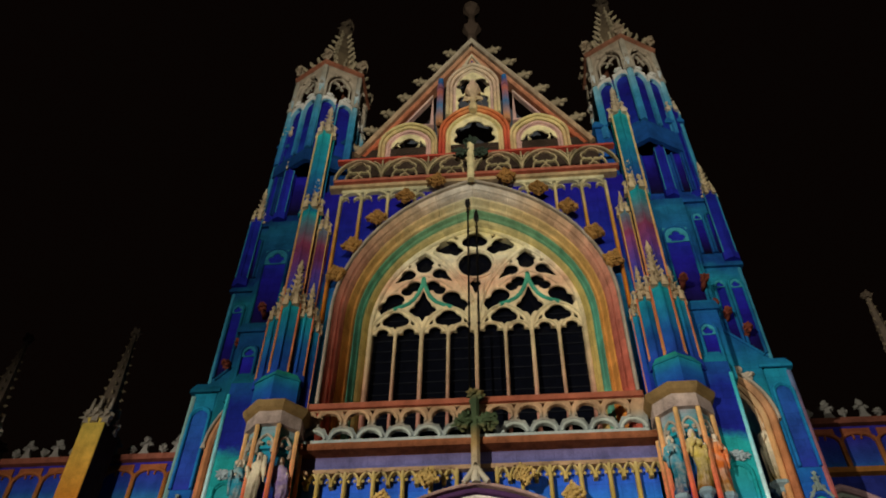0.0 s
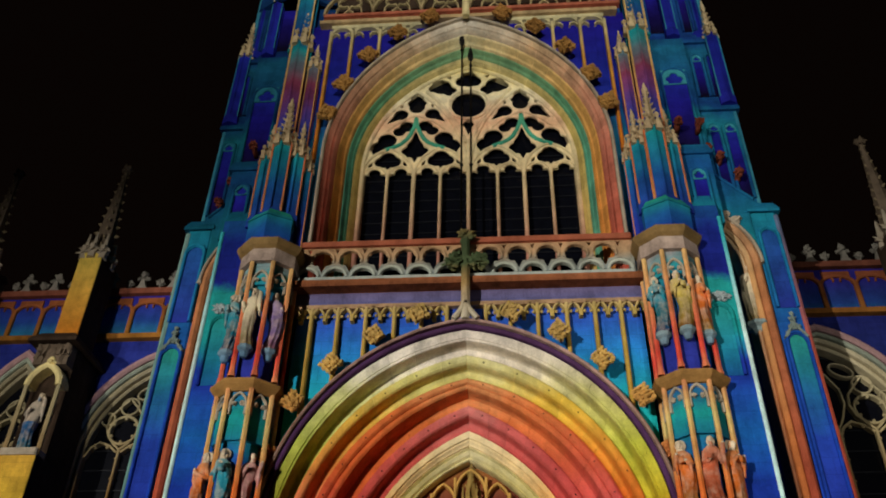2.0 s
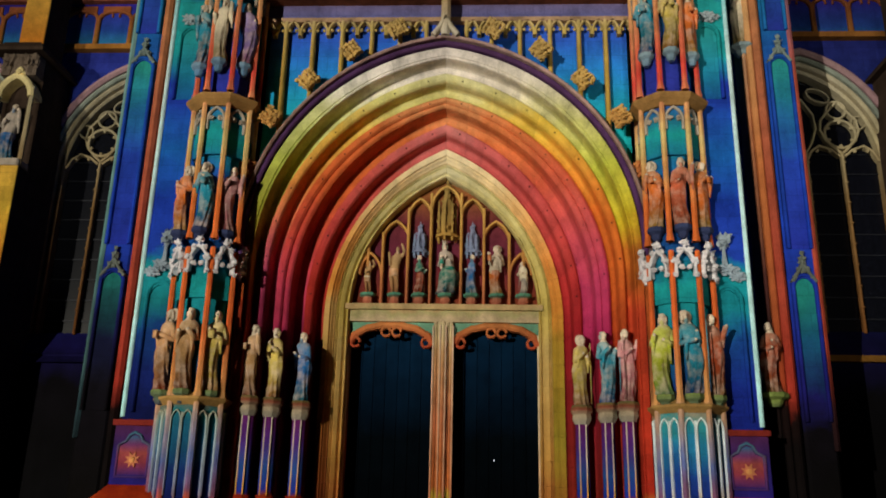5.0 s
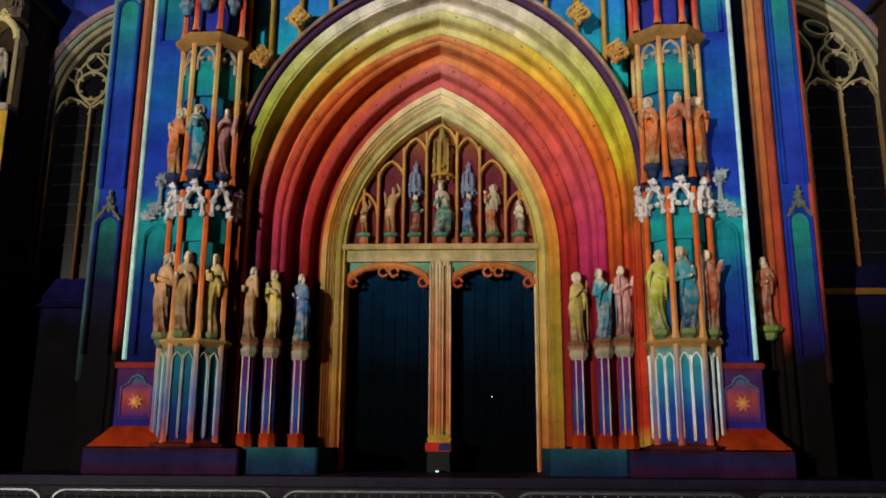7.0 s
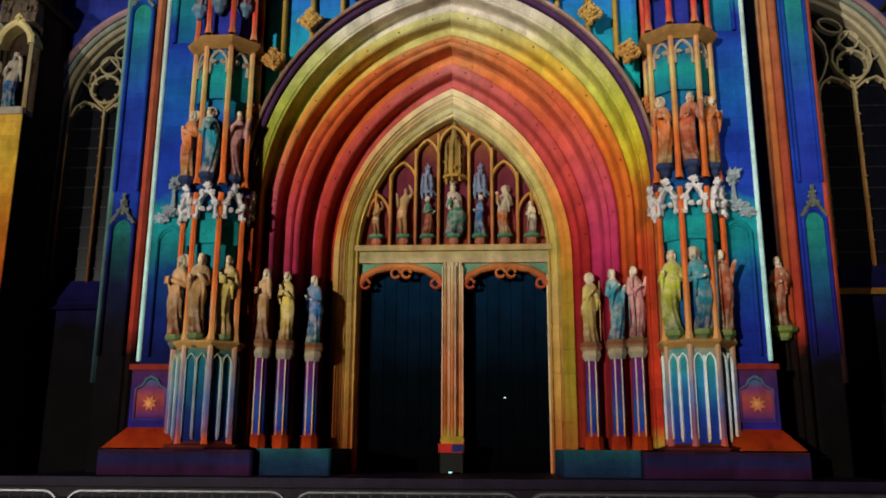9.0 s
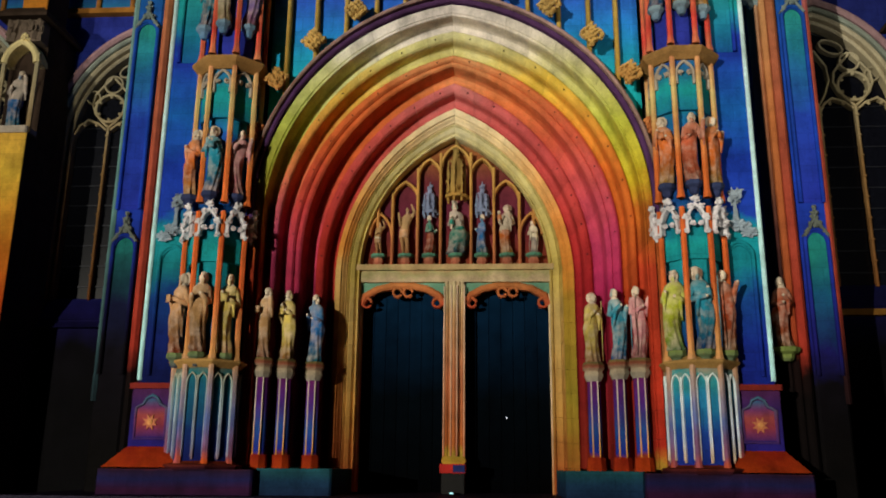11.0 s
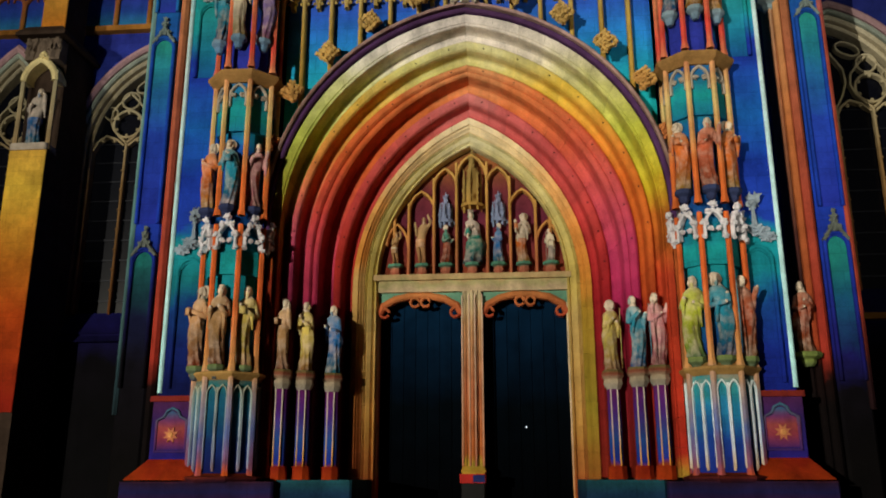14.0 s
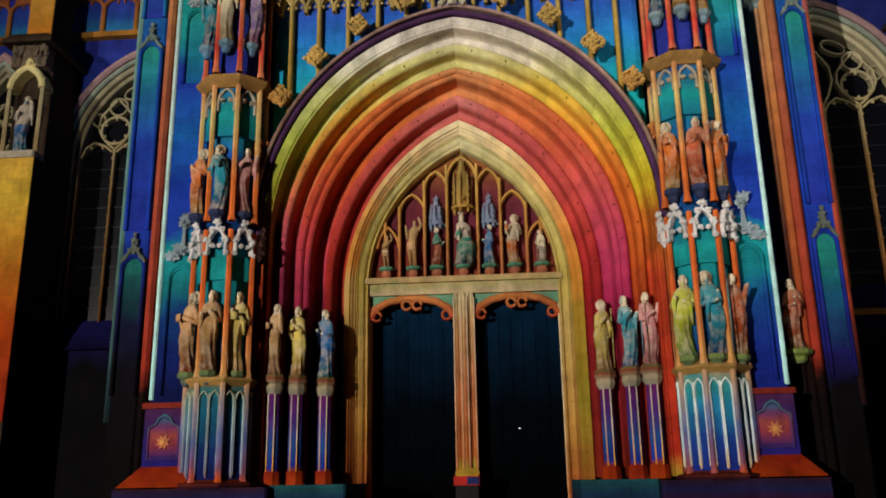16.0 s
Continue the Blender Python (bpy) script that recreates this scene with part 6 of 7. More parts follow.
def figure(x, y, z, h, turn, colour, seed, label, group, seated=False, top=None, act=""):
    """A draped saint as one plain carved mesh; z is where it stands, act its bearing."""
    rnd = random.Random(seed)
    bm = bmesh.new()
    n = 40
    kneel, bare = act == "kneel", act == "bare"
    hip = rnd.choice((-1, 1)) * rnd.uniform(0.03, 0.06)
    lean = -hip * rnd.uniform(0.2, 0.7)
    if seated:
        prof = [(0.0, 0.2), (0.04, 0.205), (0.1, 0.19), (0.18, 0.185), (0.26, 0.19), (0.33, 0.195), (0.39, 0.18), (0.43, 0.14), (0.5, 0.115), (0.58, 0.108), (0.66, 0.115), (0.73, 0.118), (0.77, 0.1), (0.8, 0.055), (0.83, 0.04), (0.86, 0.038)]
    elif kneel:
        prof = [(0.0, 0.17), (0.05, 0.18), (0.12, 0.17), (0.2, 0.15), (0.3, 0.13), (0.42, 0.125), (0.52, 0.11), (0.6, 0.112), (0.68, 0.118), (0.73, 0.1), (0.76, 0.055), (0.79, 0.04), (0.84, 0.038)]
    else:
        prof = [(0.0, 0.118), (0.02, 0.126), (0.06, 0.12), (0.11, 0.112), (0.17, 0.106), (0.23, 0.103), (0.29, 0.102), (0.35, 0.104), (0.41, 0.108), (0.46, 0.109), (0.51, 0.105), (0.56, 0.098), (0.6, 0.093), (0.65, 0.096), (0.7, 0.102), (0.75, 0.104), (0.79, 0.094), (0.82, 0.07), (0.84, 0.042), (0.87, 0.036)]
    prof = [(f, r * (1.0 if f > 0.83 else 0.87)) for f, r in prof]
    ph, fq, slant = rnd.uniform(0, 6), rnd.choice((7, 8, 9)), rnd.choice((-1, 1)) * rnd.uniform(2.0, 5.0)
    drop, across = rnd.uniform(0.22, 0.45), rnd.choice((-1, 1))

    def middle(f):
        return (hip * sin(pi * min(1, f * 1.25)) + lean * f) * h

    rows = []
    for f, r in prof:
        if bare and f < 0.3:
            r *= 0.45
        row = []
        for i in range(n):
            a = 2 * pi * i / n
            deep = max(0.0, 0.72 - f) * (0.5 if f > 0.5 else 1.0)
            fold = 1 - 0.62 * deep * abs(sin(fq * 0.5 * a + ph + slant * f)) ** 0.7 - 0.05 * sin(3 * a + 9 * f + ph) + 0.2 * deep
            # the mantle hangs over the robe and ends in a slanting hem
            front = -sin(a)
            hem = drop + 0.18 * across * cos(a)
            cloak = hem < f < 0.8 and not bare and not kneel
            if cloak:
                fold += 0.13 + 0.05 * sin(5 * a - 14 * f + ph)
            knee = 0.12 * max(0, front) * math.exp(-((f - 0.3) / 0.09) ** 2) * (1 if cos(a) * hip > -0.02 else 0.2)
            if seated:
                knee = 0.5 * max(0, front) ** 2 * max(0, min(1, (0.46 - f) / 0.08))
            flat = 0.74 if f > 0.5 else 0.82
            row.append(bm.verts.new((middle(f) + r * h * 1.06 * fold * cos(a), r * h * (flat * fold + knee) * sin(a), f * h)))
        rows.append(row)
    for k, (a, b) in enumerate(zip(rows, rows[1:])):
        f = prof[k][0]
        for i in range(n):
            fc = bm.faces.new((a[i], a[(i + 1) % n], b[(i + 1) % n], b[i]))
            fc.material_index = 1 if f >= 0.82 or (bare and (f > 0.5 or f < 0.3)) else (2 if top and f >= 0.46 else 0)
    bm.faces.new(rows[0][::-1])
    bm.faces.new(rows[-1]).material_index = 1
    tip = prof[-1][0]
    cx, hz = middle(tip), (tip + 0.045) * h
    nod = rnd.uniform(-0.018, 0.018) * h
    # head: skull, jaw, nose, hair or veil, sometimes a beard
    ball(bm, cx + nod, -0.012 * h, hz, 0.045 * h, 0.84, 0.98, 1.22, 9, 1)
    ball(bm, cx + nod, -0.03 * h, hz - 0.03 * h, 0.028 * h, 1, 0.9, 1.1, 6, 1)
    drum(bm, cx + nod, -0.06 * h, 0.012 * h, 0.004 * h, hz - 0.012 * h, hz + 0.02 * h, 4, None, 1)
    hair = 2 if top else 0
    if not bare:
        k0 = len(bm.faces)
        for q in range(9):
            a = radians(-10 + 200 * q / 8)
            lump(bm, cx + nod + 0.036 * h * cos(a), 0.012 * h + 0.028 * h * sin(a), hz - 0.02 * h, 0.02 * h, seed + q, 5, 0.4, 1, 1, 2.2)
        lump(bm, cx + nod, 0.008 * h, hz + 0.03 * h, 0.044 * h, seed, 8, 0.25, 0.95, 0.95, 0.75)
        if seed % 3:
            bm.faces.ensure_lookup_table()
            for fc in bm.faces[k0:]:
                fc.material_index = 1
    if rnd.random() < 0.45 and not seated:
        lump(bm, cx + nod, -0.045 * h, hz - 0.066 * h, 0.026 * h, seed + 2, 6, 0.5, 0.9, 0.7, 1.7)
    if rnd.random() < 0.3 and not bare and not kneel:
        prism_y(bm, arc(cx + nod, hz, 0.085 * h, 0, 345, 23), 0.035 * h, 0.047 * h, 1)
    # arms in wide sleeves, hands before the body or raised
    shz = 0.7 if kneel or seated else 0.765
    for s in (-1, 1):
        sh = (middle(shz) + s * 0.076 * h, 0.0, shz * h)
        el = (sh[0] + s * rnd.uniform(0.025, 0.06) * h, rnd.uniform(-0.04, 0.02) * h, (shz - 0.18) * h)
        wr = (middle(0.6) + s * rnd.uniform(-0.01, 0.07) * h, -rnd.uniform(0.11, 0.15) * h, (shz - rnd.uniform(0.02, 0.16)) * h)
        if act == "bare" and s > 0:
            el, wr = (sh[0] + 0.07 * h, 0, 0.87 * h), (sh[0] + 0.01 * h, -0.02 * h, 1.02 * h)
        elif rnd.random() < 0.18 and not seated and not kneel:
            wr = (el[0] + s * 0.03 * h, -0.1 * h, (shz + 0.06) * h)
        skin = 1 if bare else hair
        tube(bm, sh, el, 0.038 * h, 0.034 * h, 8, skin)
        tube(bm, el, wr, 0.036 * h, (0.02 if bare else 0.03) * h, 8, skin)
        ball(bm, wr[0], wr[1] - 0.008 * h, wr[2], 0.02 * h, n=5, mi=1)
        if not bare and not kneel:
            # cloth hanging from the forearm
            mid = Vector(el).lerp(Vector(wr), 0.5)
            tube(bm, mid, mid + Vector((s * 0.01 * h, 0.03 * h, -rnd.uniform(0.14, 0.26) * h)), 0.03 * h, 0.012 * h, 7, hair)
    # what the figure holds
    w = rnd.random()
    if seated or act == "child":
        kx, kz = middle(0.55) - 0.1 * h, (0.55 if seated else 0.68) * h
        lump(bm, kx, -0.13 * h, kz, 0.05 * h, seed + 7, 8, 0.2, 0.9, 0.9, 1.5)
        ball(bm, kx - 0.01 * h, -0.15 * h, kz + 0.1 * h, 0.034 * h, n=7, mi=1)
        tube(bm, (kx, -0.15 * h, kz - 0.04 * h), (kx - 0.01 * h, -0.2 * h, kz - 0.13 * h), 0.022 * h, 0.016 * h, 6, 1)
    elif not bare and not kneel and w < 0.3:
        box(bm, middle(0.6) - 0.04 * h, middle(0.6) + 0.035 * h, -0.165 * h, -0.14 * h, 0.61 * h, 0.7 * h, 0, hair)
    elif not bare and not kneel and w < 0.48:
        sx = rnd.choice((-1, 1))
        drum(bm, middle(0.4) + sx * 0.13 * h, -0.09 * h, 0.01 * h, 0.008 * h, 0.02 * h, 0.86 * h, 5, None, 0)
    if seated:
        for q in range(9):
            drum(bm, cx + nod + 0.045 * h * cos(q * 0.7), 0.045 * h * sin(q * 0.7), 0.013 * h, 0.005 * h, hz + 0.05 * h, hz + 0.105 * h, 4, None, 1)
    if bare:
        for s in (-1, 1):
            tube(bm, (middle(0.3) + s * 0.05 * h, -0.04 * h, 0.34 * h), (middle(0) + s * 0.05 * h, -0.05 * h, 0.02 * h), 0.045 * h, 0.026 * h, 8, 1)
    me = bpy.data.meshes.new("statue")
    bmesh.ops.recalc_face_normals(bm, faces=bm.faces)
    for fc in bm.faces:
        fc.smooth = True
    bm.to_mesh(me)
    bm.free()
    for m in (robe(colour, z, h, HEM[colour] if colour in HEM else None), TAN if bare else FLESH, robe(top or colour, z, h)):
        me.materials.append(m)
    ob = new("statue", me)
    ob.matrix_basis = pose(x, y, z, 0, 0, turn)
    return tagged(ob, label, "statue", group)


NAMES = {"teal": "2a8ca8", "pink": "cc8890", "yellow": "d4bc60", "peach": "cc9868", "coral": "d06848", "brown": "bc9060", "orange": "d87030", "blue": "2868a8", "lime": "b0b838", "cream": "d8ccb0", "lilac": "9880c0", "rust": "a84828", "green": "308878", "red": "a84c30", "grey": "a09890"}


def corbel(x, y, z, r, mat, parent):
    bm = bmesh.new()
    lathe(bm, x, y, [(r * 0.35, z - 0.3), (r * 0.55, z - 0.24), (r * 0.6, z - 0.16), (r, z - 0.1), (r * 1.02, z - 0.03), (r * 0.95, z)], 8, pi / 8)
    return part("corbel", bm, mat, parent)


SETS = {  # storeys of figures on the piers: (z, height, colours outward to inward)
    -1: ((3.92, 1.78, ("peach", "brown", "yellow")), (7.45, 1.6, ("orange", "teal", "pink")), (11.62, 1.72, ("teal", "cream", "lilac"))),
    1: ((3.98, 1.75, ("lime", "teal", "rust")), (7.58, 1.62, ("orange", "coral", "orange")), (11.85, 1.68, ("teal", "yellow", "orange"))),
}
COR = {3: stone("corbel_green", [(0, "484858"), (0.6, "607050"), (1, "788848")], 3.6, 4.0), 7: stone("corbel_blue", [(0, "2c3050"), (1, "384468")], 7, 8), 11: stone("corbel_pale", [(0, "5880a8"), (1, "8ca0a8")], 11.3, 11.9)}
piers = {-1: bpy.data.objects["portal_pier"], 1: bpy.data.objects["portal_pier.001"]}
k = 0
for s in (-1, 1):
    xs = ((-5.82, -0.64), (-5.28, -0.88), (-4.76, -0.64)) if s < 0 else ((4.7, -0.64), (5.22, -0.88), (5.74, -0.64))
    for z, h, cols in SETS[s]:
        for (x, y), col in zip(xs, cols):
            k += 1
            figure(x, y, z, h, random.Random(k).uniform(-15, 15) - (x - s * 5.2) * 40 * -1, NAMES[col], k, "draped stone saint lit in %s standing on a pier corbel" % col, "saints on the piers", False, None)
            corbel(x, y, z, 0.19, COR[int(z)], piers[s])

# jamb figures on slender pedestals
PED = stone("jamb_pedestal", [(0, "a03c18"), (0.12, "803424"), (0.16, "202c90"), (0.35, "24488c"), (0.6, "4a2474"), (0.85, "642058"), (0.95, "4c7068"), (1, "a87040")], 1.6, 3.95)
PED_EDGE = stone("jamb_edge", [(0, "d05820"), (0.2, "d8a048"), (0.4, "c8b0a8"), (1, "d8c8c0")], 1.6, 3.95)
PED_CAP = stone("pedestal_cap", [(0, "8c8880"), (0.5, "a09078"), (0.75, "7c4030"), (1, "5c6c40")], 3.45, 3.95, wear=0.6)
JAMB = {-1: ((-4.14, 0.08, "brown"), (-3.7, 0.36, "yellow"), (-3.16, 0.84, "blue")), 1: ((3.16, 0.84, "yellow"), (3.66, 0.36, "teal"), (4.06, 0.08, "pink"))}
for s in (-1, 1):
    for i, (x, y, col) in enumerate(JAMB[s]):
        k += 1
        zf = 3.92
        figure(x, y, zf, 1.62, s * 25, NAMES[col], k + 40, "draped stone saint lit in %s standing on a jamb pedestal" % col, "saints in the portal jambs", False, None)
        ped = thing("pedestal", "slender panelled stone pedestal in the portal jamb, violet and blue", "pedestal", "jamb pedestals")
        bm = bmesh.new()
        drum(bm, x, y + 0.06, 0.15, 0.15, 1.58, 3.6, 8)
        part("shaft", bm, PED, ped)
        for a in (-118.0, -62.0):
            bm = bmesh.new()
            drum(bm, x + 0.155 * cos(radians(a)), y + 0.06 + 0.155 * sin(radians(a)), 0.015, 0.014, 1.85, 3.6, 5)
            part("edge_roll", bm, PED_EDGE, ped)
        bm = bmesh.new()
        drum(bm, x, y + 0.06, 0.22, 0.2, 1.58, 1.86, 8)
        part("foot", bm, ORANGE, ped)
        bm = bmesh.new()
        lathe(bm, x, y + 0.04, [(0.16, 3.5), (0.22, 3.62), (0.2, 3.72), (0.25, 3.78), (0.25, 3.86), (0.22, 3.92)], 8, pi / 8)
        part("cap", bm, PED_CAP, ped)

# the seven figures of the tympanum
TY7 = ((-1.88, 0.86, 20, "brown", "cream", "bare"), (-1.21, 1.24, 0, "peach", None, "bare"), (-0.62, 1.05, 55, "red", "green", "kneel"), (0.03, 1.38, 0, "green", "grey", "throne"), (0.67, 1.07, -55, "blue", None, "kneel"), (1.29, 1.28, 0, "orange", "cream", "child"), (1.94, 0.86, -20, "grey", "cream", "stand"))
for i, (x, h, turn, col, tp, act) in enumerate(TY7):
    figure(x, 1.84, 6.7, h, turn, NAMES[col], 90 + i, "small carved figure lit in %s in the tympanum" % col, "figures of the tympanum", act == "throne", NAMES[tp] if tp else None, act)

# saints in the outer recess
figure(7.4, 0.72, 12.9, 1.85, 0, NAMES["cream"], 120, "pale draped stone saint in the buttress recess", "recess saints")
figure(7.25, 0.42, 4.2, 1.6, 0, NAMES["rust"], 121, "rust-lit draped stone saint in the buttress recess", "recess saints")
rec = bpy.data.objects["buttress.001"]
corbel(7.4, 0.75, 12.9, 0.3, COR[11], rec)
corbel(7.25, 0.42, 4.2, 0.3, COR[3], rec)

# leafy finials where gablets meet the buttress faces
LEAFF = stone("gablet_foliage", [(0, "98a8b8"), (1, "a8b4bc")], 6, 14, wear=0.5, grain=2)
for s in (-1, 1):
    but = bpy.data.objects["buttress" if s < 0 else "buttress.001"]
    for x, z, r in ((6.25, 6.75, 0.2), (6.3, 13.05, 0.2), (6.45, 6.6, 0.16), (5.95, 13.0, 0.15)):
        bm = bmesh.new()
        lump(bm, s * x, -0.36, z, r * 0.75, int(x * 9), 12, 0.6, 1.2, 0.7, 0.8, 11)
        part("leaf_boss", bm, LEAFF, but)
    bm = bmesh.new()
    drum(bm, s * 6.2, -0.36, 0.06, 0.02, 6.85, 7.4, 5)
    lump(bm, s * 6.2, -0.36, 7.4, 0.13, 3, 9, 0.9, 1.1, 0.8, 1.2, 9)
    part("leaf_finial", bm, LEAFF, but)
    # sunk blue fields below them
    a, b = sorted((s * 5.95, s * 6.5))
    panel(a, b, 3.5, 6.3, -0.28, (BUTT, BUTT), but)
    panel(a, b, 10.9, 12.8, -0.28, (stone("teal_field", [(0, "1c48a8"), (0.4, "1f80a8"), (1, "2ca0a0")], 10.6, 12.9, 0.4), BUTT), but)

# gargoyles on the buttress ledges
GARG = stone("gargoyle_red", [(0, "88483a"), (1, "7c4034")], 15, 20, wear=0.7)
for x, z in ((6.25, 19.4), (6.86, 19.35), (7.03, 18.6), (7.34, 18.3), (7.75, 17.65), (-6.45, 19.1), (-7.03, 17.95), (-7.28, 17.2)):
    g = thing("gargoyle", "small red-lit carved gargoyle jutting from a ledge", "gargoyle", "gargoyles")
    bm = bmesh.new()
    gy = 0.3 if abs(x) > 6.9 else -0.05
    lump(bm, x, gy, z, 0.14, int(abs(x) * 10), 10, 0.5, 0.9, 1.2, 0.8)
    tube(bm, (x, gy - 0.05, z), (x, gy + 0.45, z - 0.12), 0.09, 0.08)
    part("carving", bm, GARG, g)

# ---- aisles beside the transept ----
def aisle_window(cx, parent_name, hw, lights):
    """A traceried aisle window of half width hw: mouldings, mullions, oculi and flowing branches."""
    w = tagged(new(parent_name), "tall gothic aisle window with pale tracery and dark leaded panes", "window", kind="structure")
    zs, tp = 11.05, 13.75
    bm = bmesh.new()
    prism_y(bm, arch(cx, hw + 0.05, zs, tp, 6.1, 12), 4.42, 4.46)
    part("pane", bm, GLASS, w)
    for k in range(9):
        bm = bmesh.new()
        box(bm, cx - hw, cx + hw, 4.38, 4.41, 6.6 + 0.6 * k, 6.63 + 0.6 * k)
        part("saddle_bar", bm, LEAD, w)
    for d, wd, y, mat in ((0.5, 0.2, 3.8, RING_A), (0.33, 0.13, 3.88, RING_B), (0.2, 0.14, 3.98, AISLE_ARCH), (0.06, 0.12, 4.12, AISLE_ARCH)):
        bm = bmesh.new()
        rib(bm, arch(cx, hw + d, zs, tp + 0.15 + d * 1.15, 6.2, 20), wd, y, y + 0.4, wd * 0.35)
        part("arch_moulding", bm, mat, w)
    for k in range(1, lights):
        x = cx - hw + 2 * hw * k / lights
        bm = bmesh.new()
        rib(bm, [(x, 6.2), (x, 11.42)], 0.07, 4.2, 4.4)
        for q in range(8):
            ball(bm, x, 4.2, 6.9 + 0.6 * q, 0.045, 1.5, 1, 0.8, 4)
        part("mullion", bm, AISLE_ARCH, w)
    u = 2 * hw / lights
    for p in range(lights // 2):
        c = cx - hw + u * (2 * p + 1)
        s = 1 if c > cx else (-1 if c < cx else 0)
        # great oculus carried by two branches from the mullion
        bm = bmesh.new()
        rib(bm, arc(c, 11.98, 0.43, 0, 345, 23), 0.075, 4.18, 4.4, None, True)
        for q in range(6):
            ball(bm, c + 0.36 * cos(q * pi / 3 + 0.5), 4.22, 11.98 + 0.36 * sin(q * pi / 3 + 0.5), 0.05, n=4)
        part("oculus", bm, AISLE_ARCH, w)
        for e in (-1, 1):
            bm = bmesh.new()
            rib(bm, [(c, 11.38), (c + e * 0.2, 11.55), (c + e * 0.42, 11.8), (c + e * 0.54, 12.1), (c + e * 0.5, 12.42), (c + e * 0.26, 12.72), (c + e * 0.04, 12.95)], 0.065, 4.2, 4.4)
            rib(bm, [(c + e * u, 11.15), (c + e * u * 0.86, 11.45), (c + e * u * 0.62, 11.62), (c + e * u * 0.3, 11.5), (c + e * 0.06, 11.3)], 0.065, 4.2, 4.4)
            for q in (0.35, 0.7):
                ball(bm, c + e * u * q, 4.22, 11.45, 0.055, n=4)
            part("tracery_branch", bm, AISLE_ARCH, w)
        bm = bmesh.new()
        rib(bm, arc(c - s * 0.03, 12.74, 0.27, 0, 345, 17), 0.06, 4.2, 4.4, None, True)
        part("oculus", bm, AISLE_ARCH, w)
        if s:
            bm = bmesh.new()
            rib(bm, [(cx + s * 0.5 + 0.32 * cos(q * pi / 9), 13.2 + 0.2 * sin(q * pi / 9) - s * 0.1 * cos(q * pi / 9)) for q in range(18)], 0.055, 4.2, 4.4, None, True)
            part("oculus", bm, AISLE_ARCH, w)
            bm = bmesh.new()
            rib(bm, [(cx, 11.4), (cx + s * 0.18, 11.7), (cx + s * 0.34, 12.15), (cx + s * 0.3, 12.6), (cx + s * 0.08, 12.95), (cx, 13.1)], 0.06, 4.2, 4.4)
            rib(bm, arc(c + s * 0.56, 12.35, 0.2, 0, 345, 12), 0.05, 4.22, 4.4, None, True)
            part("mouchette", bm, AISLE_ARCH, w)
    bm = bmesh.new()
    prism_z(bm, [(cx - hw - 0.4, 4.5), (cx + hw + 0.4, 4.5), (cx + hw + 0.4, 3.85), (cx - hw - 0.4, 3.85)], 5.6, 6.25, 0, [(cx - hw - 0.3, 4.5), (cx + hw + 0.3, 4.5), (cx + hw + 0.3, 4.3), (cx - hw - 0.3, 4.3)])
    part("window_sill", bm, AISLE, w)
    return w


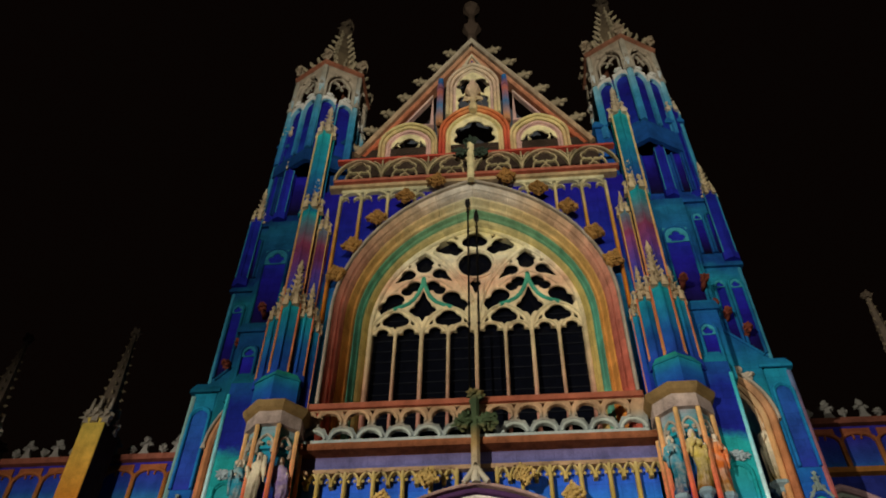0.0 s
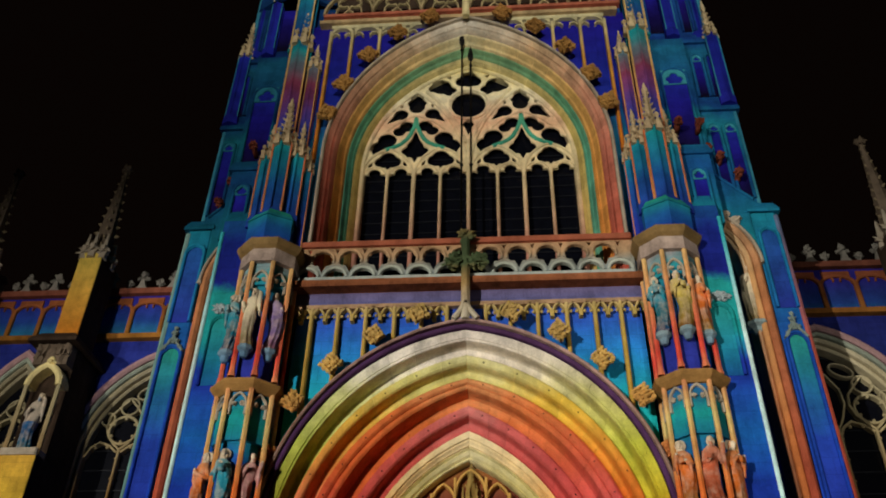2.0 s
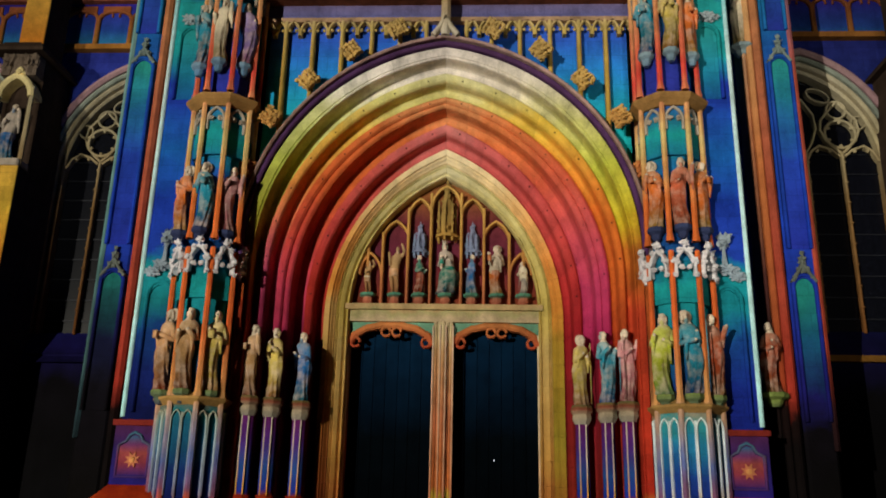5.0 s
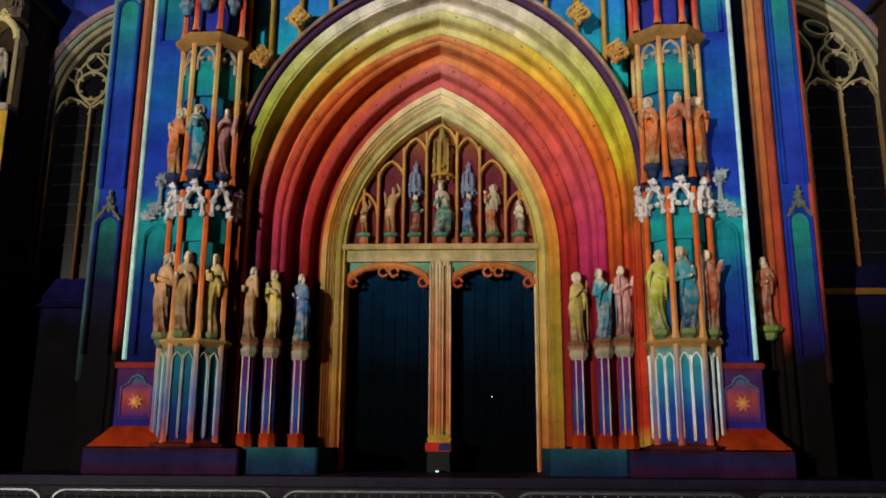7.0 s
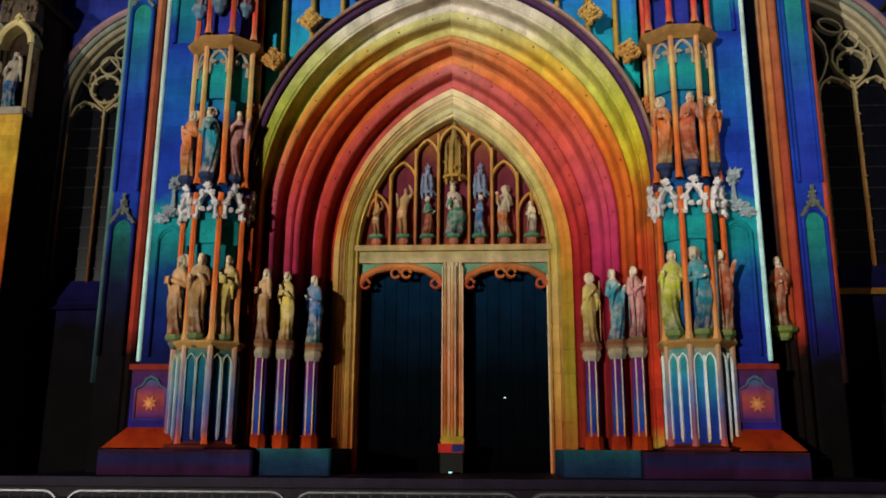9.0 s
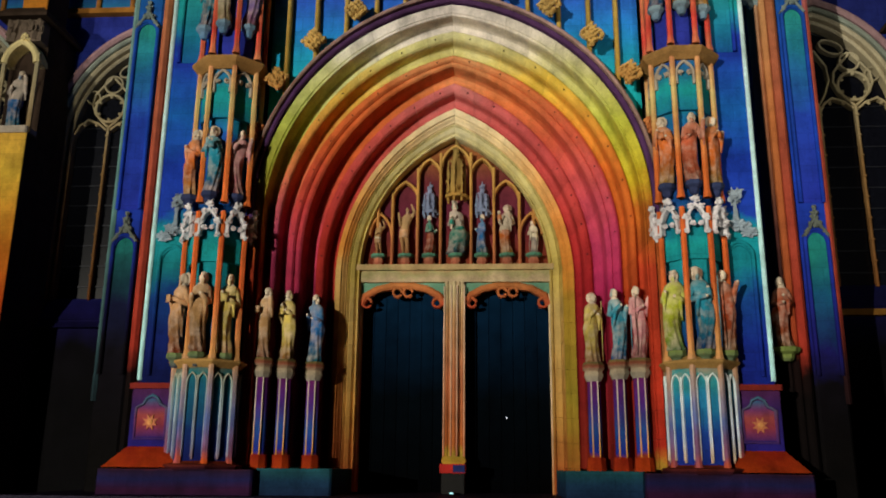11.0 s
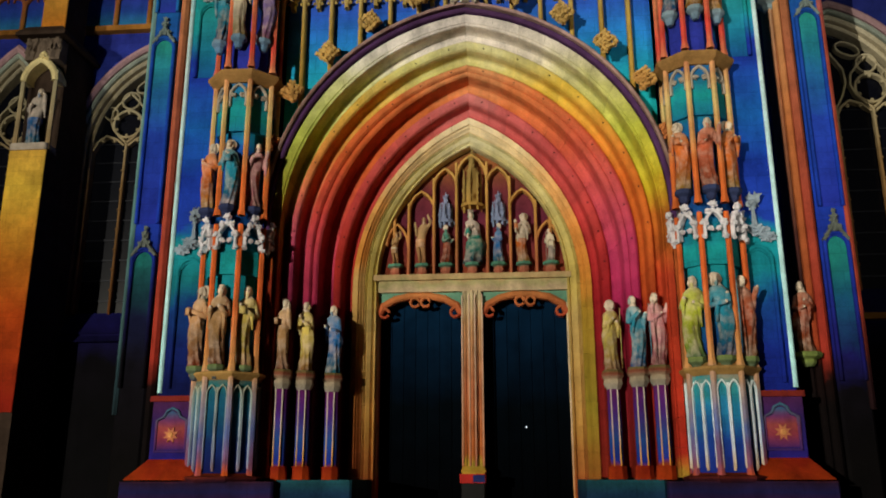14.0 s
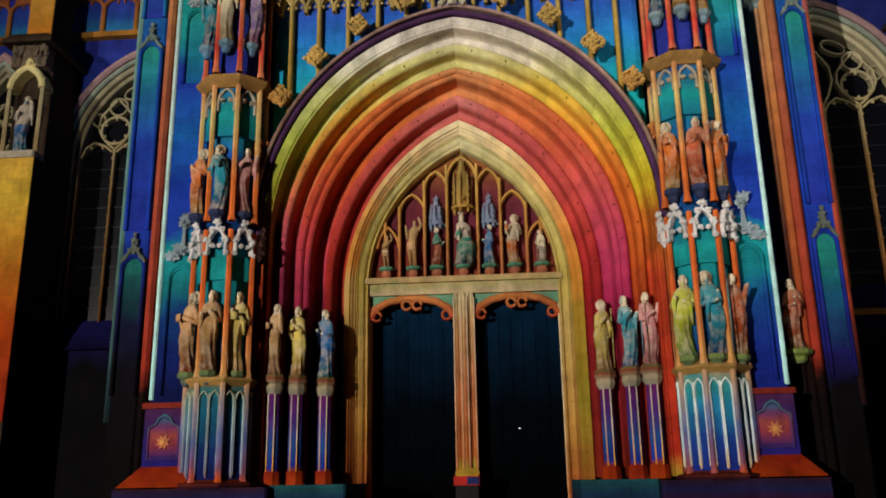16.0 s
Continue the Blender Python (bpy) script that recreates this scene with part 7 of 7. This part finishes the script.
# dimmed east copies once more, painting in the weak light on that aisle
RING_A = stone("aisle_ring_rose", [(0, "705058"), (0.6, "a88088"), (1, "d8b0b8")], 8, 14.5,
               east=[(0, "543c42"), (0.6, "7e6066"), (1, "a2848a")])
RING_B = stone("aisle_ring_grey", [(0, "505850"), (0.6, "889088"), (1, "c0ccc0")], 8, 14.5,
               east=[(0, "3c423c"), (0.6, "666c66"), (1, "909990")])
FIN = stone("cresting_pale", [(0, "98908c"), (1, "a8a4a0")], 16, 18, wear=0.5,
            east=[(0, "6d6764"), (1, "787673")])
wn = 1
for s in (-1, 1):
    wall = tagged(new("wall_aisle_%s" % ("west" if s < 0 else "east")), "blue-lit aisle wall with panelled parapet", "wall", kind="structure")
    wall.location.z = 0.15 * s
    cs = [s * x + 0.385 for x in (9.735, 14.3, 18.2, 22.1, 26.0)]
    edges = [s * x + 0.385 for x in (7.1, 12.36, 16.25, 20.15, 24.05, 27.95)]
    for c, e0, e1 in zip(cs, edges, edges[1:]):
        wn += 1
        hw, lights = (2.0, 4) if abs(c) < 11 else (1.15, 2)
        aisle_window(c, "window_%d" % wn, hw, lights).location.z = 0.15 * s
        lo, hi = sorted((e0, e1))
        lo, hi = min(lo, c - hw - 0.62), max(hi, c + hw + 0.62)
        bm = bmesh.new()
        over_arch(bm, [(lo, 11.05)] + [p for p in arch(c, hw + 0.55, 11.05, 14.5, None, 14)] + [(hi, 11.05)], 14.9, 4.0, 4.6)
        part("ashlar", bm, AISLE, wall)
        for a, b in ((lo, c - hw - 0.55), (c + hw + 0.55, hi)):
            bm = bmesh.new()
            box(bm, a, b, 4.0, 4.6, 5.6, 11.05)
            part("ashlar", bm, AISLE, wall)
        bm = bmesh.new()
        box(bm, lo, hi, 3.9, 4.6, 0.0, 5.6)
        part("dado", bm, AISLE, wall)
        bm = bmesh.new()
        prism_z(bm, [(lo, 4.5), (hi, 4.5), (hi, 3.7), (lo, 3.7)], 5.35, 5.6, 0, [(lo, 4.5), (hi, 4.5), (hi, 3.95), (lo, 3.95)])
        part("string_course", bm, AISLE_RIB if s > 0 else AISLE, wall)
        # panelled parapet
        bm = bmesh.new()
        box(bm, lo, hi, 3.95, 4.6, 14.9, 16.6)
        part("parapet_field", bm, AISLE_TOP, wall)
        n = 5 if abs(c) < 11 else 4
        w = (e1 - e0) / n
        for q in range(n):
            cc = e0 + w * (q + 0.5)
            u = abs(w) / 2
            bm = bmesh.new()
            rib(bm, [(cc - u + 0.02, 15.05), (cc - u + 0.02, 15.95)] + [(cc - (u - 0.02) * cos(k * pi / 10), 15.98 + 0.3 * sin(k * pi / 10)) for k in range(11)] + [(cc + u - 0.02, 15.95), (cc + u - 0.02, 15.05)], 0.1, 3.84, 3.97)
            part("panel_rib", bm, AISLE_RIB, wall)
            bm = bmesh.new()
            over_arch(bm, [(cc - (u - 0.1) * cos(k * pi / 10), 16.0 + 0.24 * sin(k * pi / 10)) for k in range(11)], 16.45, 3.9, 3.97)
            for e in (-1, 1):
                rib(bm, arc(cc + e * u * 0.45, 16.12, u * 0.26, 90 - e * 60, 90 + e * 110, 5), 0.045, 3.88, 3.97)
            part("panel_spandrel", bm, AISLE_RIB, wall)
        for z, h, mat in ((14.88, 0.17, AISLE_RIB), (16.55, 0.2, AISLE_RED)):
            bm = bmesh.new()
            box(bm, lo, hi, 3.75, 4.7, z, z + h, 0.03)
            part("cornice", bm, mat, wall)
        # cresting: concave gablets with leaf finials, small finials between
        for q in range(2 * n):
            fx = e0 + w * q / 2
            zt = 16.74 + 0.15 * s
            cr = thing("cresting_finial", "grey stone fleuron on the aisle parapet" if q % 2 == 0 else "small grey stone finial on the aisle parapet", "finial", "parapet fleurons")
            bm = bmesh.new()
            if q % 2 == 0:
                prism_y(bm, [(fx - 0.44, zt), (fx - 0.4, zt + 0.06), (fx - 0.22, zt + 0.13), (fx - 0.1, zt + 0.3), (fx - 0.05, zt + 0.55), (fx + 0.05, zt + 0.55), (fx + 0.1, zt + 0.3), (fx + 0.22, zt + 0.13), (fx + 0.4, zt + 0.06), (fx + 0.44, zt)], 4.0, 4.14)
                for e in (-1, 1):
                    lump(bm, fx + e * 0.13, 4.07, zt + 0.58, 0.08, q + e, 7, 0.6, 1.2, 0.9, 0.8)
                    lump(bm, fx + e * 0.36, 4.07, zt + 0.12, 0.07, q + e, 6, 0.5)
                lump(bm, fx, 4.07, zt + 0.72, 0.11, q + 3, 8, 0.6, 0.9, 0.9, 1.2)
            else:
                drum(bm, fx, 4.2, 0.045, 0.035, zt, zt + 0.42, 6)
                lump(bm, fx, 4.2, zt + 0.5, 0.11, q + 3, 8, 0.6, 1.1, 0.9, 1.1)
            part("fleuron", bm, FIN, cr)
    bm = bmesh.new()
    lo, hi = sorted((edges[0], edges[-1]))
    prism_z(bm, [(lo, 12), (hi, 12), (hi, 4.6), (lo, 4.6)], 0.2, 16.4)
    part("aisle_body", bm, LEADROOF, wall)

    # buttress piers between the bays, each with its niche figure and spire
    for i in range(3):
        c = s * (12.0 + (12.33 - 12.0) + 3.9 * i) + 0.41
        ap = thing("aisle_buttress", "aisle buttress with niche figure, yellow-lit shaft and crocketed spire", "buttress", "aisle buttresses")
        # body in the dark colour that paints its flanks as unlit
        bm = bmesh.new()
        box(bm, c - 0.62, c + 0.42, 2.14, 4.2, 0.0, 10.25)
        part("pier_body", bm, UNLIT, ap)
        # thin slab that carries the projected yellow on the front alone
        bm = bmesh.new()
        box(bm, c - 0.62, c + 0.418, 2.1, 2.15, 3.2, 10.25, 0.01)
        part("front_facing", bm, YELLOW, ap)
        bm = bmesh.new()
        box(bm, c - 0.62, c + 0.42, 2.55, 4.2, 10.25, 13.6)
        part("niche_back", bm, UNLIT, ap)
        for t in (-0.56, 0.38):
            bm = bmesh.new()
            drum(bm, c + t, 2.2, 0.07, 0.06, 10.25, 12.6, 6)
            part("niche_shaft", bm, AISLE_ARCH, ap)
        bm = bmesh.new()
        rib(bm, arch(c - 0.1, 0.46, 12.3, 12.95, None, 7), 0.18, 2.1, 2.6)
        lump(bm, c - 0.03, 2.15, 13.05, 0.12, 2, 7, 0.6)
        part("niche_head", bm, CREAM, ap)
        bm = bmesh.new()
        for q in range(5):
            lump(bm, c - 0.5 + 0.2 * q, 2.2, 13.35, 0.16, q, 8, 0.8, 0.8, 0.8, 1.7)
        box(bm, c - 0.6, c + 0.4, 2.15, 4.2, 12.95, 13.6)
        part("niche_canopy", bm, DIM, ap)
        bm = bmesh.new()
        setoff(bm, c - 0.62, c + 0.42, 2.1, 4.2, 13.6, 0.25, 0.2)
        part("ledge", bm, UNLIT, ap)
        bm = bmesh.new()
        box(bm, c - 0.62, c + 0.42, 2.05, 2.6, 10.2, 10.4, 0.04)
        part("niche_floor", bm, GREY, ap)
        bm = bmesh.new()
        box(bm, c - 0.36, c + 0.36, 2.34, 3.4, 13.8, 17.0)
        part("upper_shaft", bm, UNLIT, ap)
        # same again for the shaft: yellow light as a slab over unlit stone
        bm = bmesh.new()
        box(bm, c - 0.36, c + 0.358, 2.3, 2.345, 13.8, 17.0, 0.02)
        part("shaft_facing", bm, YELLOW_HIGH, ap)
        bm = bmesh.new()
        for gx, gy in ((c - 0.3, 2.4), (c + 0.3, 2.4), (c, 2.3), (c - 0.3, 3.0), (c + 0.3, 3.0)):
            drum(bm, gx, gy, 0.16, 0.03, 16.8, 17.8, 5)
            lump(bm, gx, gy, 17.1, 0.17, 4, 7, 0.8)
        part("gablet_ring", bm, GREY, ap)
        bm = bmesh.new()
        drum(bm, c, 2.75, 0.34, 0.06, 17.0, 20.9, 6)
        part("spire", bm, DIM, ap)
        for q in range(10):
            for a in range(4):
                r = 0.34 - 0.28 * q / 10 + 0.05
                hook(c + (r - 0.15) * cos(a * pi / 2 + 0.4), 2.75 + (r - 0.15) * sin(a * pi / 2 + 0.4), 17.3 + 0.36 * q + 0.09 * (a % 2), math.degrees(a * pi / 2 + 0.4), 0, ap, 0.4 - 0.015 * q)
        bm = bmesh.new()
        lump(bm, c, 2.75, 20.9, 0.16, 6, 8, 0.6)
        part("finial", bm, DIM, ap)
        figure(c - 0.1, 2.3, 10.4, 1.75, 0, NAMES["blue"] if i == 0 else NAMES["grey"], 140 + i, "stone saint in blue light in the niche of an aisle buttress", "aisle niche saints", False, NAMES["grey"])

# ---- ground ----
ground = tagged(new("ground"), "dark stone-paved square in front of the church", "ground", kind="structure")
bm = bmesh.new()
box(bm, -400, 400, -400, 400, -0.3, 0.0)
part("paving", bm, PAVE, ground)
STEP = stone("step_stone", [(0, "120e12"), (0.8, "1a1220"), (1, "201a34")], 0, 1.1, 0.17, rough=0.5)
steps = tagged(new("steps"), "worn stone steps and platform before the portal", "steps", kind="structure")
for k in range(6):
    bm = bmesh.new()
    e = 0.34 * (5 - k)
    box(bm, -8.6 - e, 8.6 + e, -2.0 - e, 3.0, 0.175 * k, 0.175 * (k + 1), 0.02)
    part("step", bm, STEP, steps)
for s in (-1, 1):
    bench = thing("stone_bench", "low stone base course along the portal jamb, dim violet", "plinth", "portal base courses")
    bm = bmesh.new()
    x0, x1 = sorted((s * 2.35, s * 3.9))
    box(bm, x0, x1, -0.75, 1.9, FLOOR, 1.58, 0.04)
    part("bench_block", bm, BENCH, bench)
    bm = bmesh.new()
    x0, x1 = sorted((s * 3.9, s * 7.1))
    box(bm, x0, x1, -1.0, 2.2, FLOOR, 1.55, 0.04)
    part("bench_block", bm, PLINTH, bench)

# ---- small things on the square ----
boxy = thing("collection_box", "small dark box edged in red light before the trumeau", "box")
bm = bmesh.new()
box(bm, -0.26, 0.28, 1.2, 1.45, FLOOR, 1.5, 0.02)
part("stand", bm, IRON, boxy)
# red edge light painted as the colour of the case
bm = bmesh.new()
box(bm, -0.28, 0.3, 1.1, 1.5, 1.5, 1.7, 0.02)
part("case", bm, stone("box_red", [(0, "a02420"), (1, "a82c28")], 1, 2), boxy)
bm = bmesh.new()
box(bm, 0.02, 0.28, 1.09, 1.099, 1.52, 1.68)
part("front_plate", bm, stone("box_blue", [(0, "202858"), (1, "242c60")], 1, 2), boxy)
spot = thing("floor_light", "tiny bluish floor light at the foot of the doors", "light")
bm = bmesh.new()
box(bm, -0.06, 0.06, 0.9, 1.0, FLOOR, FLOOR + 0.05)
part("housing", bm, IRON, spot)
bm = bmesh.new()
box(bm, -0.035, 0.035, 0.88, 0.899, FLOOR + 0.015, FLOOR + 0.045)
part("lens", bm, plain("cold_led", "a0d8e0", 0.3, 0, "a8f0f8", 1.2), spot)
led = thing("door_lock_light", "pinpoint white light on the dark door", "light")
bm = bmesh.new()
ball(bm, 1.24, 2.34, 2.78, 0.016, n=5)
part("bulb", bm, plain("white_led", "ffffff", 0.3, 0, "e8f0ff", 1.5), led)


def barrier():
    b = thing("crowd_barrier", "galvanised steel crowd barrier with upright bars", "barrier", "crowd barriers")
    w, h = 2.2, 1.2
    pts = [(-w / 2, 0.12)] + [(-w / 2, h - 0.2)] + arc(-w / 2 + 0.15, h - 0.15, 0.15, 180, 90, 5) + arc(w / 2 - 0.15, h - 0.15, 0.15, 90, 0, 5) + [(w / 2, 0.12)]
    bm = bmesh.new()
    rib(bm, pts, 0.04, -0.02, 0.02, 0.012, True)
    part("frame", bm, STEEL, b)
    for k in range(17):
        x = -w / 2 + 0.12 * (k + 1) + 0.02
        bm = bmesh.new()
        drum(bm, x, 0, 0.008, 0.008, 0.12, h - 0.02, 6)
        part("bar", bm, STEEL, b)
    for s in (-1, 1):
        bm = bmesh.new()
        tube(bm, (s * 0.8, -0.3, 0.02), (s * 0.8, 0.3, 0.02), 0.018, 0.018)
        tube(bm, (s * 0.8, 0, 0.02), (s * 0.8, 0, 0.14), 0.018, 0.018)
        part("foot", bm, STEEL, b)
    return b


first = barrier()
first.matrix_basis = pose(0.1, -9.6, 0)
for x, y, r in ((2.38, -9.62, -1), (4.66, -9.55, 2), (-2.2, -9.58, 1), (-4.48, -9.6, -1)):
    copy_thing(first, pose(x, y, 0, 0, 0, r))
